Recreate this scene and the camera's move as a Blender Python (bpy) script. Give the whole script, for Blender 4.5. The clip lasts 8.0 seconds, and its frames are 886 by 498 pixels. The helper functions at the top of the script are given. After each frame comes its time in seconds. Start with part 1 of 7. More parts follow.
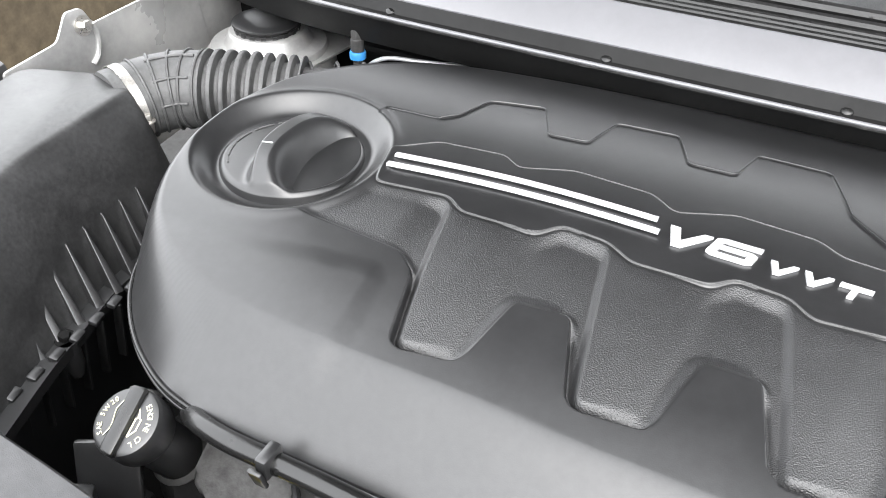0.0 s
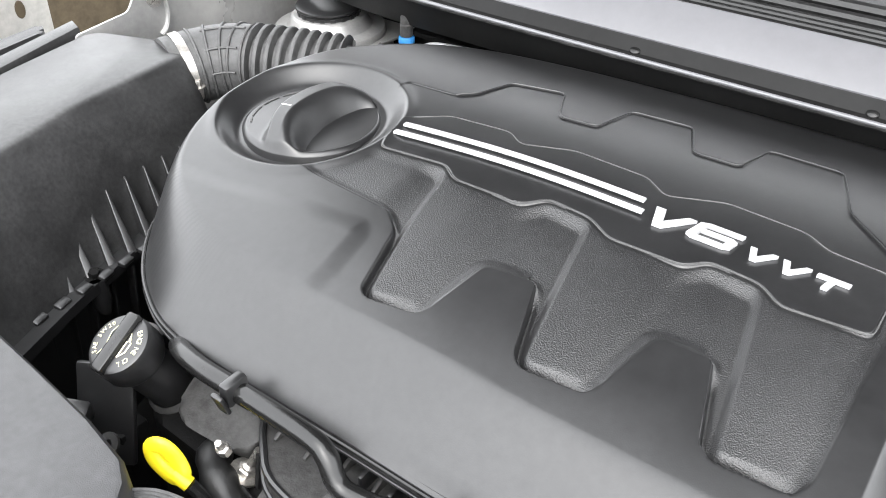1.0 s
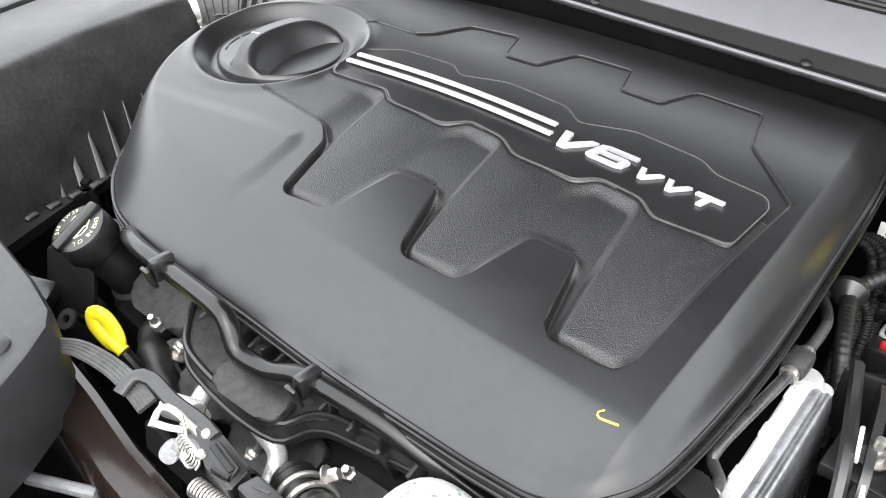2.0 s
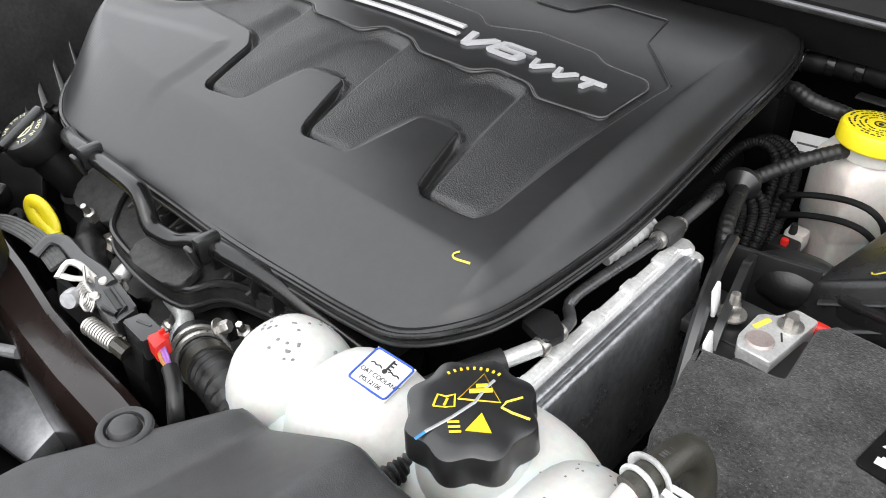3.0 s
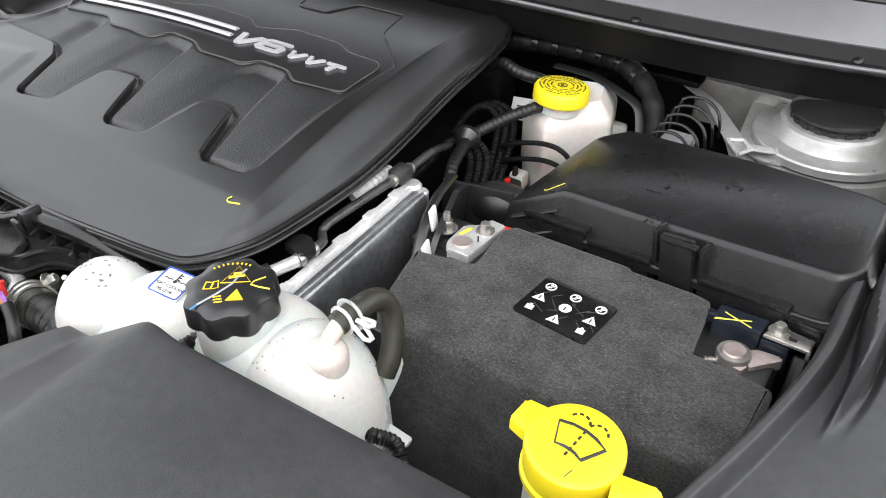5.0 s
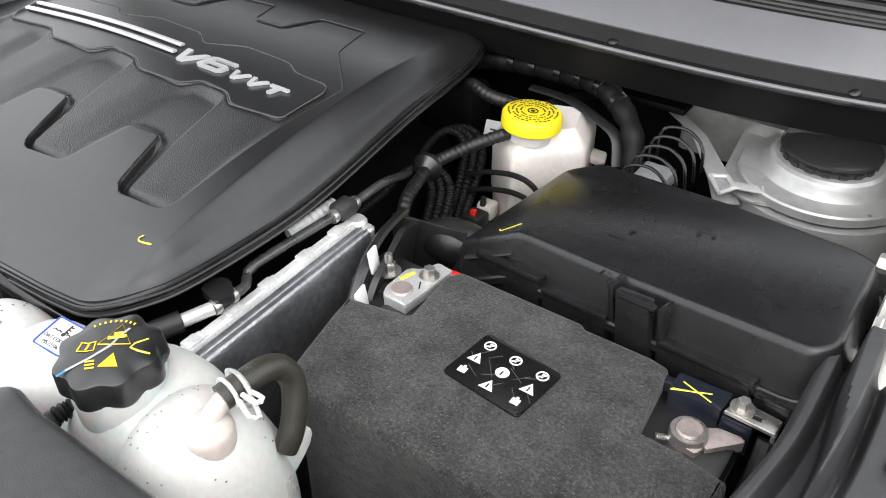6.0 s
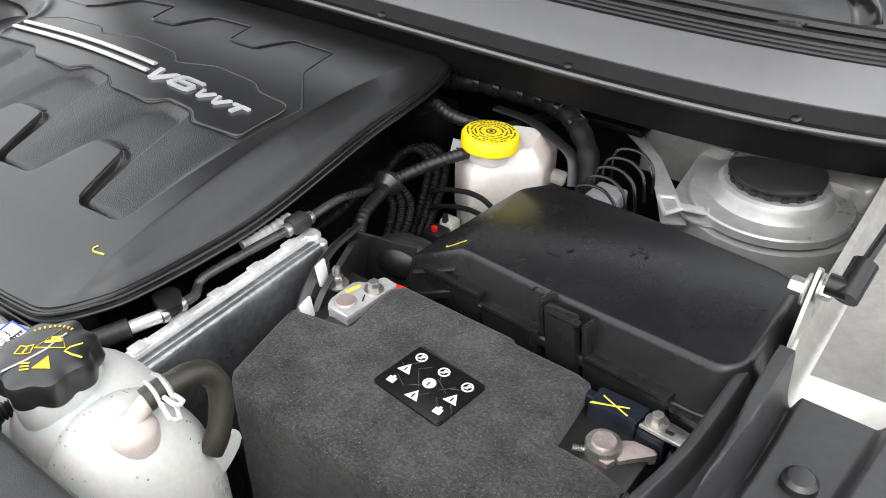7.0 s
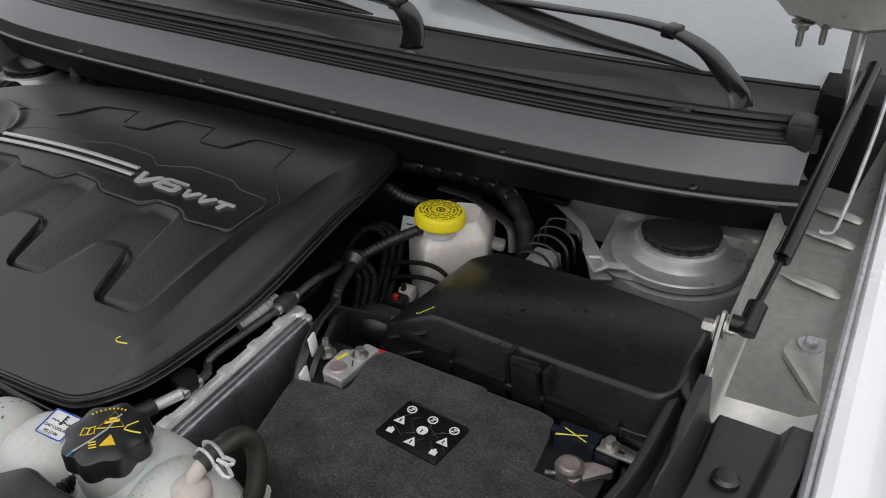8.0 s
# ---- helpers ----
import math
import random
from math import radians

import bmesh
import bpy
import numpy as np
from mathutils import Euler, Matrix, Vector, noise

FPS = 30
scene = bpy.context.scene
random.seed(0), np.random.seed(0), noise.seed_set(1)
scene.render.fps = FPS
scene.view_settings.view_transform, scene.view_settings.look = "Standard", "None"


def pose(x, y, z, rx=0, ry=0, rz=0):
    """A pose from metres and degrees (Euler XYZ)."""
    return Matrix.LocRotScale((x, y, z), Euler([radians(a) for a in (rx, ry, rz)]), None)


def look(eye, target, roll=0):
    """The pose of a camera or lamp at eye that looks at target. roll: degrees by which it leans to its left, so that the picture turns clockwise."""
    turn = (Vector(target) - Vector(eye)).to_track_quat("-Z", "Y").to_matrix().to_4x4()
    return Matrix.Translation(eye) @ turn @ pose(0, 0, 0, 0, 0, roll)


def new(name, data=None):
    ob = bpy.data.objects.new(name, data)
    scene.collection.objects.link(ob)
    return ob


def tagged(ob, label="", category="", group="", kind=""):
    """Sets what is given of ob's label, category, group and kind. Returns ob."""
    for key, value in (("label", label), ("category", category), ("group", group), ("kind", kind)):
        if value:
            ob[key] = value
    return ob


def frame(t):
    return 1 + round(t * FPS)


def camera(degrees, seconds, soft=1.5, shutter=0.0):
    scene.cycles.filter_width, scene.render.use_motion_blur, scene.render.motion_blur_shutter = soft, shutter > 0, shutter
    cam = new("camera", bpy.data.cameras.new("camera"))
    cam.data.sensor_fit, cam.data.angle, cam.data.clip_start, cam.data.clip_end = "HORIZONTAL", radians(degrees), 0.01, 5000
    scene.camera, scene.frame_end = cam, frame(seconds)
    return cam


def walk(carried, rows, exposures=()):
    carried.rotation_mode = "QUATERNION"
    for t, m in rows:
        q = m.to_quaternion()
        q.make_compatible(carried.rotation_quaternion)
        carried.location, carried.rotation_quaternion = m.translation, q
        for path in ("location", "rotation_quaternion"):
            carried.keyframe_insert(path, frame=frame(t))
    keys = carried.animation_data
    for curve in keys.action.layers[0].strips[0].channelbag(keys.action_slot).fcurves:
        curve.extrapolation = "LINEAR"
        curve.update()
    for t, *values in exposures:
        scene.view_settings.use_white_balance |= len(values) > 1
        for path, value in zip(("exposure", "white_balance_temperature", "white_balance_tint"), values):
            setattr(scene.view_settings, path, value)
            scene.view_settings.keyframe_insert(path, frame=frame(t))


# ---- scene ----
cam = camera(56.1, 8.0, soft=1.0)
PATH = [
    (0, (0.1126, -0.8850, 1.4132), (-0.5976, 0.5275, 0.1874), 0.99),
    (0.5, (0.1408, -0.8915, 1.4055), (-0.6845, 0.4689, 0.1947), 0.67),
    (1, (0.2136, -0.8726, 1.3936), (-0.7175, 0.4321, 0.1965), 0.56),
    (1.5, (0.3109, -0.8615, 1.3810), (-0.7140, 0.3842, 0.1984), 0.45),
    (1.7, (0.3358, -0.8612, 1.3764), (-0.7091, 0.3614, 0.1863), 0.56),
    (2.8, (0.4813, -0.8535, 1.3245), (-0.6552, 0.2822, 0.1339), -1.24),
    (3, (0.5100, -0.8530, 1.3118), (-0.6286, 0.2866, 0.1272), -1.14),
    (3.5, (0.5716, -0.8768, 1.3232), (-0.5107, 0.3178, 0.1391), -0.50),
    (4, (0.6413, -0.9183, 1.3774), (-0.3411, 0.3567, 0.1897), -0.59),
    (4.5, (0.6815, -0.9513, 1.3913), (-0.2133, 0.3934, 0.2113), 0.14),
    (4.7, (0.6867, -0.9570, 1.3862), (-0.1907, 0.3986, 0.2047), 0.22),
    (5.8, (0.6918, -0.8575, 1.3620), (-0.2059, 0.4899, 0.1881), 0.54),
    (6, (0.7049, -0.8378, 1.3667), (-0.2246, 0.4810, 0.1846), 0.26),
    (6.5, (0.7462, -0.8157, 1.3816), (-0.2483, 0.4717, 0.2172), -0.28),
    (7, (0.7704, -0.8164, 1.3830), (-0.2118, 0.4896, 0.2293), 0.22),
    (7.5, (0.7886, -0.8766, 1.4215), (-0.1320, 0.4817, 0.2782), 0.07),
    (8, (0.7777, -0.9323, 1.4698), (-0.0598, 0.5533, 0.4244), 0.36),
]
EXPOSURES = [(0.0, 2.33), (0.5, 2.25), (1.0, 2.16), (1.7, 1.98), (2.8, 1.17), (3.0, 1.07), (3.5, 0.95), (4.5, 1.10), (6.0, 1.12), (7.0, 1.06), (7.5, 0.52), (8.0, -0.33)]
walk(cam, [(t, look(eye, target, roll)) for t, eye, target, roll in PATH], EXPOSURES)

# ---- world and sun ----
SUN_ELEV, SUN_ROT = radians(50), radians(153)
world = bpy.data.worlds.new("sky")
scene.world = world
world.use_nodes = True
wn = world.node_tree
sky = wn.nodes.new("ShaderNodeTexSky")
sky.sky_type, sky.sun_disc = "NISHITA", False
sky.sun_elevation, sky.sun_rotation = SUN_ELEV, SUN_ROT
sky.air_density, sky.dust_density, sky.ozone_density = 1.0, 7.0, 1.0
desat = wn.nodes.new("ShaderNodeHueSaturation")
desat.inputs["Saturation"].default_value = 0.18
wn.links.new(sky.outputs[0], desat.inputs["Color"])
haze = wn.nodes.new("ShaderNodeMixRGB")
haze.blend_type = "MIX"
haze.inputs[0].default_value, haze.inputs[2].default_value = 0.84, (5.1, 5.2, 5.35, 1)
wn.links.new(desat.outputs[0], haze.inputs[1])
wn.links.new(haze.outputs[0], wn.nodes["Background"].inputs[0])
wn.nodes["Background"].inputs[1].default_value = 0.24
sun_data = bpy.data.lights.new("sun", "SUN")
sun_data.energy, sun_data.angle, sun_data.color = 0.22, radians(60), (1.0, 0.97, 0.94)
sun = new("sun", sun_data)
sun.matrix_world = look((2.6, -5.2, 8.2), (0, 0, 1.0))


# ---- materials ----
def mat(name, col, rough=0.5, metal=0.0, var=0.25, vscale=9.0, grain=0.0, gscale=900.0, rvar=0.12, spec=0.5,
        sss=0.0, coat=0.0, dust=0.0, trans=0.0, ior=1.5):
    """Principled surface with stains at hand size and grain at millimetre size."""
    m = bpy.data.materials.new(name)
    m.use_nodes = True
    nt = m.node_tree
    b = nt.nodes["Principled BSDF"]
    tc = nt.nodes.new("ShaderNodeTexCoord")

    def nz(scale, detail):
        n = nt.nodes.new("ShaderNodeTexNoise")
        n.inputs["Scale"].default_value, n.inputs["Detail"].default_value = scale, detail
        n.inputs["Roughness"].default_value = 0.65
        nt.links.new(tc.outputs["Object"], n.inputs["Vector"])
        return n
    big, small = nz(vscale, 5.0), nz(vscale * 14, 3.0)
    mixn = nt.nodes.new("ShaderNodeMath")
    mixn.operation = "MULTIPLY"
    nt.links.new(big.outputs["Fac"], mixn.inputs[0])
    nt.links.new(small.outputs["Fac"], mixn.inputs[1])
    ramp = nt.nodes.new("ShaderNodeValToRGB")
    ramp.color_ramp.elements[0].position, ramp.color_ramp.elements[1].position = 0.12, 0.42
    lo, hi = [c * (1 - var) for c in col], [min(1, c * (1 + var) + dust) for c in col]
    ramp.color_ramp.elements[0].color, ramp.color_ramp.elements[1].color = (*lo, 1), (*hi, 1)
    nt.links.new(mixn.outputs[0], ramp.inputs[0])
    nt.links.new(ramp.outputs[0], b.inputs["Base Color"])
    mr = nt.nodes.new("ShaderNodeMapRange")
    mr.inputs["From Min"].default_value, mr.inputs["From Max"].default_value = 0.3, 0.7
    mr.inputs["To Min"].default_value, mr.inputs["To Max"].default_value = max(0.02, rough - rvar), min(1, rough + rvar)
    nt.links.new(big.outputs["Fac"], mr.inputs["Value"])
    nt.links.new(mr.outputs[0], b.inputs["Roughness"])
    b.inputs["Metallic"].default_value = metal
    b.inputs["Specular IOR Level"].default_value = spec
    b.inputs["Coat Weight"].default_value = coat
    b.inputs["Subsurface Weight"].default_value = sss
    b.inputs["Subsurface Scale"].default_value = 0.02
    b.inputs["Transmission Weight"].default_value = trans
    b.inputs["IOR"].default_value = ior
    if grain > 0:
        g = nz(gscale, 2.0)
        bump = nt.nodes.new("ShaderNodeBump")
        bump.inputs["Strength"].default_value, bump.inputs["Distance"].default_value = grain, 0.001
        nt.links.new(g.outputs["Fac"], bump.inputs["Height"])
        nt.links.new(bump.outputs[0], b.inputs["Normal"])
    return m


M = {
    "black": mat("black_plastic", (0.0115, 0.0115, 0.0120), 0.33, grain=0.06, dust=0.002, rvar=0.04, spec=0.75),
    "black_gloss": mat("gloss_black_plastic", (0.008, 0.008, 0.008), 0.22, grain=0.05),
    "box": mat("moulded_black_plastic", (0.012, 0.012, 0.0126), 0.28, grain=0.10, gscale=1400, dust=0.002, rvar=0.05, spec=0.5),
    "airbox": mat("grey_black_plastic", (0.013, 0.013, 0.0132), 0.42, var=0.5, vscale=14, grain=0.2, gscale=1200, dust=0.010, rvar=0.06, spec=0.62),
    "shroud": mat("charcoal_plastic", (0.026, 0.026, 0.0275), 0.46, grain=0.25, gscale=1300, dust=0.006, rvar=0.04, spec=0.6),
    "cowl": mat("weathered_grey_plastic", (0.125, 0.125, 0.133), 0.36, var=0.05, grain=0.10, gscale=1700, dust=0.004, vscale=5, rvar=0.03, spec=0.9),
    "rubber": mat("black_rubber", (0.008, 0.008, 0.008), 0.42, grain=0.2, gscale=500, dust=0.004),
    "hose": mat("olive_rubber_hose", (0.03, 0.028, 0.021), 0.42, grain=0.3, gscale=700),
    "duct": mat("grey_rubber_duct", (0.05, 0.05, 0.05), 0.6, grain=0.25, gscale=500, dust=0.03),
    # near-black base also carries the shade deep between the parts
    "dark": mat("black_metal_deep_shade", (0.003, 0.003, 0.003), 0.65, var=0.5, grain=0.5, gscale=250, spec=0.15),
    "engine": mat("dusty_engine_plastic", (0.02, 0.0195, 0.019), 0.55, var=0.5, grain=0.4, gscale=300, dust=0.02),
    "felt": mat("black_felt", (0.038, 0.038, 0.0365), 0.98, var=0.55, vscale=30, grain=1.0, gscale=650, spec=0.1, dust=0.015),
    "lining": mat("hood_lining_felt", (0.022, 0.022, 0.0225), 0.95, var=0.3, grain=0.6, gscale=400, spec=0.1),
    "sensor": mat("blue_black_plastic", (0.012, 0.015, 0.024), 0.35, grain=0.1),
    "drop": mat("dew_drop", (0.20, 0.20, 0.195), 0.35, var=0.2),
    "alu": mat("cast_aluminium", (0.62, 0.62, 0.61), 0.36, 0.5, var=0.18, vscale=30, grain=0.4, gscale=500),
    "alu_rail": mat("bare_cast_aluminium", (0.78, 0.78, 0.77), 0.42, 0.45, var=0.18, vscale=30, grain=0.4, gscale=500),
    "alu_dull": mat("dull_aluminium", (0.42, 0.425, 0.44), 0.36, 0.5, var=0.25, grain=0.3, gscale=400),
    "alu_side": mat("brushed_aluminium", (0.40, 0.405, 0.42), 0.30, 0.9, var=0.3, grain=0.4, gscale=400),
    "zinc": mat("zinc_plated_steel", (0.52, 0.50, 0.47), 0.34, 0.85, var=0.25, vscale=40),
    "lead": mat("lead_post", (0.5, 0.42, 0.4), 0.5, 0.8, var=0.2, grain=0.4, gscale=600),
    "silver": mat("silver_body_paint", (0.37, 0.367, 0.36), 0.36, 0.5, var=0.12, vscale=5, dust=0.03),
    "beige": mat("beige_primer_paint", (0.44, 0.43, 0.405), 0.36, 0.6, var=0.14, vscale=6, dust=0.03),
    "white_paint": mat("silver_white_clearcoat", (0.9, 0.9, 0.91), 0.2, 0.0, var=0.02, coat=0.6),
    "tank": mat("milky_tank_plastic", (0.60, 0.60, 0.578), 0.36, var=0.08, vscale=14, sss=0.35),
    "tank2": mat("cloudy_reservoir_plastic", (0.68, 0.63, 0.595), 0.40, var=0.1, vscale=12, sss=0.3),
    "dome": mat("pinkish_cloudy_plastic", (0.55, 0.485, 0.445), 0.35, var=0.1, vscale=12, sss=0.3),
    "yellow": mat("yellow_plastic", (0.84, 0.68, 0.02), 0.36, var=0.06, sss=0.1),
    "yellow_ink": mat("yellow_ink", (0.8, 0.55, 0.02), 0.5, var=0.1),
    "chalk": mat("yellow_paint_pen", (0.75, 0.66, 0.08), 0.5, var=0.2),
    "white_ink": mat("white_ink", (0.75, 0.75, 0.74), 0.5, var=0.1),
    "black_ink": mat("black_ink", (0.015, 0.015, 0.015), 0.5),
    "blue": mat("blue_plastic", (0.03, 0.2, 0.5), 0.4),
    "blue_ink": mat("blue_ink", (0.03, 0.08, 0.42), 0.5),
    "red": mat("red_plastic", (0.6, 0.02, 0.015), 0.4),
    "paper": mat("white_label", (0.78, 0.78, 0.78), 0.4, var=0.04),
    "stripe": mat("satin_silver_badge", (0.60, 0.60, 0.61), 0.36, 0.45, var=0.05, grain=0.1),
    "brown": mat("dark_brown_paint", (0.014, 0.009, 0.008), 0.2, var=0.3, coat=0.15),
    "copper": mat("orange_wire", (0.4, 0.16, 0.05), 0.45),
    "violet": mat("violet_wire", (0.3, 0.12, 0.4), 0.45),
    "strip": mat("matt_black_plastic", (0.006, 0.006, 0.006), 0.55, grain=0.1, spec=0.22),
    "steel_pipe": mat("dark_coated_steel_pipe", (0.10, 0.10, 0.102), 0.30, 0.6, var=0.3, vscale=30),
    "pale_ink": mat("pale_cream_ink", (0.62, 0.60, 0.42), 0.5, var=0.2, vscale=60),
    "brown_wall": mat("brown_rendered_wall", (0.060, 0.047, 0.030), 0.9, var=0.35, vscale=2, grain=0.6, gscale=150, spec=0.2),
    "asphalt": mat("asphalt", (0.05, 0.05, 0.05), 0.9, var=0.4, vscale=3, grain=0.8, gscale=120),
    # pale base colour stands in for the sky mirrored in the windscreen
    "glass_sky_grey": mat("windscreen_painted_reflection", (0.46, 0.475, 0.49), 0.06, var=0.05, coat=0.5),
}


def cover_material():
    """Smooth black moulding that turns to a leather grain where the grain attribute is one."""
    m = M["black"].copy()
    m.name = "engine_cover_plastic"
    nt = m.node_tree
    b = nt.nodes["Principled BSDF"]
    tc = nt.nodes.new("ShaderNodeTexCoord")
    at = nt.nodes.new("ShaderNodeAttribute")
    at.attribute_name = "grain"
    v = nt.nodes.new("ShaderNodeTexVoronoi")
    v.inputs["Scale"].default_value = 900
    n = nt.nodes.new("ShaderNodeTexNoise")
    n.inputs["Scale"].default_value, n.inputs["Detail"].default_value = 1300, 2
    add = nt.nodes.new("ShaderNodeMath")
    add.operation = "ADD"
    nt.links.new(tc.outputs["Object"], v.inputs["Vector"])
    nt.links.new(tc.outputs["Object"], n.inputs["Vector"])
    nt.links.new(v.outputs["Distance"], add.inputs[0])
    nt.links.new(n.outputs["Fac"], add.inputs[1])
    mul = nt.nodes.new("ShaderNodeMath")
    mul.operation = "MULTIPLY"
    nt.links.new(add.outputs[0], mul.inputs[0])
    nt.links.new(at.outputs["Fac"], mul.inputs[1])
    bump = nt.nodes.new("ShaderNodeBump")
    bump.inputs["Strength"].default_value, bump.inputs["Distance"].default_value = 1.0, 0.0003
    nt.links.new(mul.outputs[0], bump.inputs["Height"])
    gr = nt.nodes.new("ShaderNodeMath")
    gr.operation = "MULTIPLY_ADD"
    gr.inputs[1].default_value = 0.06
    nt.links.new(at.outputs["Fac"], gr.inputs[0])
    nt.links.new(b.inputs["Roughness"].links[0].from_socket, gr.inputs[2])
    nt.links.new(gr.outputs[0], b.inputs["Roughness"])
    old = b.inputs["Normal"].links[0].from_node
    nt.links.new(old.outputs[0], bump.inputs["Normal"])
    nt.links.new(bump.outputs[0], b.inputs["Normal"])
    return m


M["cover"] = cover_material()


def felt_specks(m):
    """Pale lint fibres scattered over the felt."""
    nt = m.node_tree
    b = nt.nodes["Principled BSDF"]
    tc = nt.nodes.new("ShaderNodeTexCoord")
    v = nt.nodes.new("ShaderNodeTexNoise")
    v.inputs["Scale"].default_value, v.inputs["Detail"].default_value, v.inputs["Roughness"].default_value = 620, 5, 0.8
    nt.links.new(tc.outputs["Object"], v.inputs["Vector"])
    r = nt.nodes.new("ShaderNodeValToRGB")
    r.color_ramp.elements[0].position, r.color_ramp.elements[1].position = 0.57, 0.70
    nt.links.new(v.outputs["Fac"], r.inputs[0])
    mx = nt.nodes.new("ShaderNodeMixRGB")
    mx.inputs[2].default_value = (0.20, 0.195, 0.185, 1)
    nt.links.new(r.outputs[0], mx.inputs[0])
    nt.links.new(b.inputs["Base Color"].links[0].from_socket, mx.inputs[1])
    nt.links.new(mx.outputs[0], b.inputs["Base Color"])
    b.inputs["Sheen Weight"].default_value = 0.15


felt_specks(M["felt"])


# ---- building helpers ----
def finish(bm, name, material, sharp=35):
    bmesh.ops.recalc_face_normals(bm, faces=bm.faces)
    me = bpy.data.meshes.new(name)
    bm.to_mesh(me)
    bm.free()
    me.materials.append(M[material] if isinstance(material, str) else material)
    me.shade_smooth()
    me.set_sharp_from_angle(angle=radians(sharp))
    return me


def thing(name, loc, label, category, group="", kind=""):
    ob = new(name)
    ob.empty_display_size = 0.02
    ob.location = loc
    return tagged(ob, label, category, group, kind)


def part(name, bm, material, parent, label="", sharp=35):
    """Links a bmesh in world coordinates as one mesh under a thing or a part."""
    ob = new(name, finish(bm, name, material, sharp))
    ob.parent = parent
    if parent.type == "EMPTY":
        ob.matrix_parent_inverse = Matrix.Translation(-Vector(parent.location))
    return tagged(ob, label)


def solid(name, bm, material, label, category, kind="", sharp=35):
    return tagged(new(name, finish(bm, name, material, sharp)), label, category, "", kind)


def box(c, s, bevel=0.003, m=None, seg=2, bm=None):
    """Rounded box of centre c and size s, turned by m about its centre."""
    bm = bm or bmesh.new()
    t = bmesh.new()
    bmesh.ops.create_cube(t, size=1)
    bmesh.ops.scale(t, vec=s, verts=t.verts)
    if bevel > 0:
        bmesh.ops.bevel(t, geom=t.edges[:], offset=min(bevel, min(s) * 0.45), segments=seg, affect="EDGES", profile=0.5)
    bmesh.ops.transform(t, matrix=Matrix.Translation(c) @ (m or Matrix()), verts=t.verts)
    return merge(bm, t)


def merge(bm, t):
    me = bpy.data.meshes.new("tmp")
    t.to_mesh(me)
    t.free()
    bm.from_mesh(me)
    bpy.data.meshes.remove(me)
    return bm


def lathe(profile, m=None, n=40, bm=None, wob=None):
    """Turned solid from (radius, height) pairs; wob(angle) scales the radius."""
    bm = bm or bmesh.new()
    m = m or Matrix()
    rings = []
    for r, z in profile:
        if r <= 1e-6:
            rings.append([bm.verts.new(m @ Vector((0, 0, z)))])
        else:
            ring = []
            for i in range(n):
                a = 2 * math.pi * i / n
                k = r * (wob(a, r, z) if wob else 1)
                ring.append(bm.verts.new(m @ Vector((k * math.cos(a), k * math.sin(a), z))))
            rings.append(ring)
    for a, b in zip(rings, rings[1:]):
        for i in range(n):
            j = (i + 1) % n
            if len(a) == 1 and len(b) == 1:
                continue
            if len(a) == 1:
                bm.faces.new((a[0], b[i], b[j]))
            elif len(b) == 1:
                bm.faces.new((a[i], b[0], a[j]))
            else:
                bm.faces.new((a[i], b[i], b[j], a[j]))
    return bm


def smooth_path(pts, step=0.006, closed=False):
    """Catmull-Rom curve through points, resampled."""
    p = [Vector(q) for q in pts]
    n = len(p)
    out = []
    for i in range(n if closed else n - 1):
        a = p[(i - 1) % n] if closed or i > 0 else p[i] * 2 - p[i + 1]
        b, c = p[i], p[(i + 1) % n]
        d = p[(i + 2) % n] if closed or i + 2 < n else c * 2 - b
        k = max(2, int((c - b).length / step))
        for j in range(k):
            t = j / k
            out.append(0.5 * ((2 * b) + (c - a) * t + (2 * a - 5 * b + 4 * c - d) * t * t + (3 * b - a - 3 * c + d) * t ** 3))
    if not closed:
        out.append(p[-1])
    return out


def tube(pts, r, n=12, step=0.006, closed=False, smooth=True, flat=1.0, bm=None):
    """Pipe along points; r is a radius or a function of the length run."""
    bm = bm or bmesh.new()
    path = smooth_path(pts, step, closed) if smooth else [Vector(q) for q in pts]
    rings, run, side = [], 0.0, None
    for i, p in enumerate(path):
        a, b = path[i - 1] if i or closed else p, path[(i + 1) % len(path)] if i + 1 < len(path) or closed else p
        d = (b - a).normalized()
        if side is None:
            side = d.orthogonal().normalized() if abs(d.z) > 0.9 else d.cross(Vector((0, 0, 1))).normalized()
        side = (side - d * side.dot(d)).normalized()
        up = side.cross(d).normalized()
        if i:
            run += (p - path[i - 1]).length
        k = r(run) if callable(r) else r
        rings.append([bm.verts.new(p + k * (math.cos(2 * math.pi * j / n) * side + flat * math.sin(2 * math.pi * j / n) * up)) for j in range(n)])
    pairs = list(zip(rings, rings[1:])) + ([(rings[-1], rings[0])] if closed else [])
    for a, b in pairs:
        for j in range(n):
            k = (j + 1) % n
            bm.faces.new((a[j], a[k], b[k], b[j]))
    if not closed:
        bm.faces.new(rings[0][::-1])
        bm.faces.new(rings[-1])
    return bm


def ribbed(r, amp, pitch):
    return lambda s: r + amp * (0.5 + 0.5 * math.cos(2 * math.pi * s / pitch)) ** 0.6


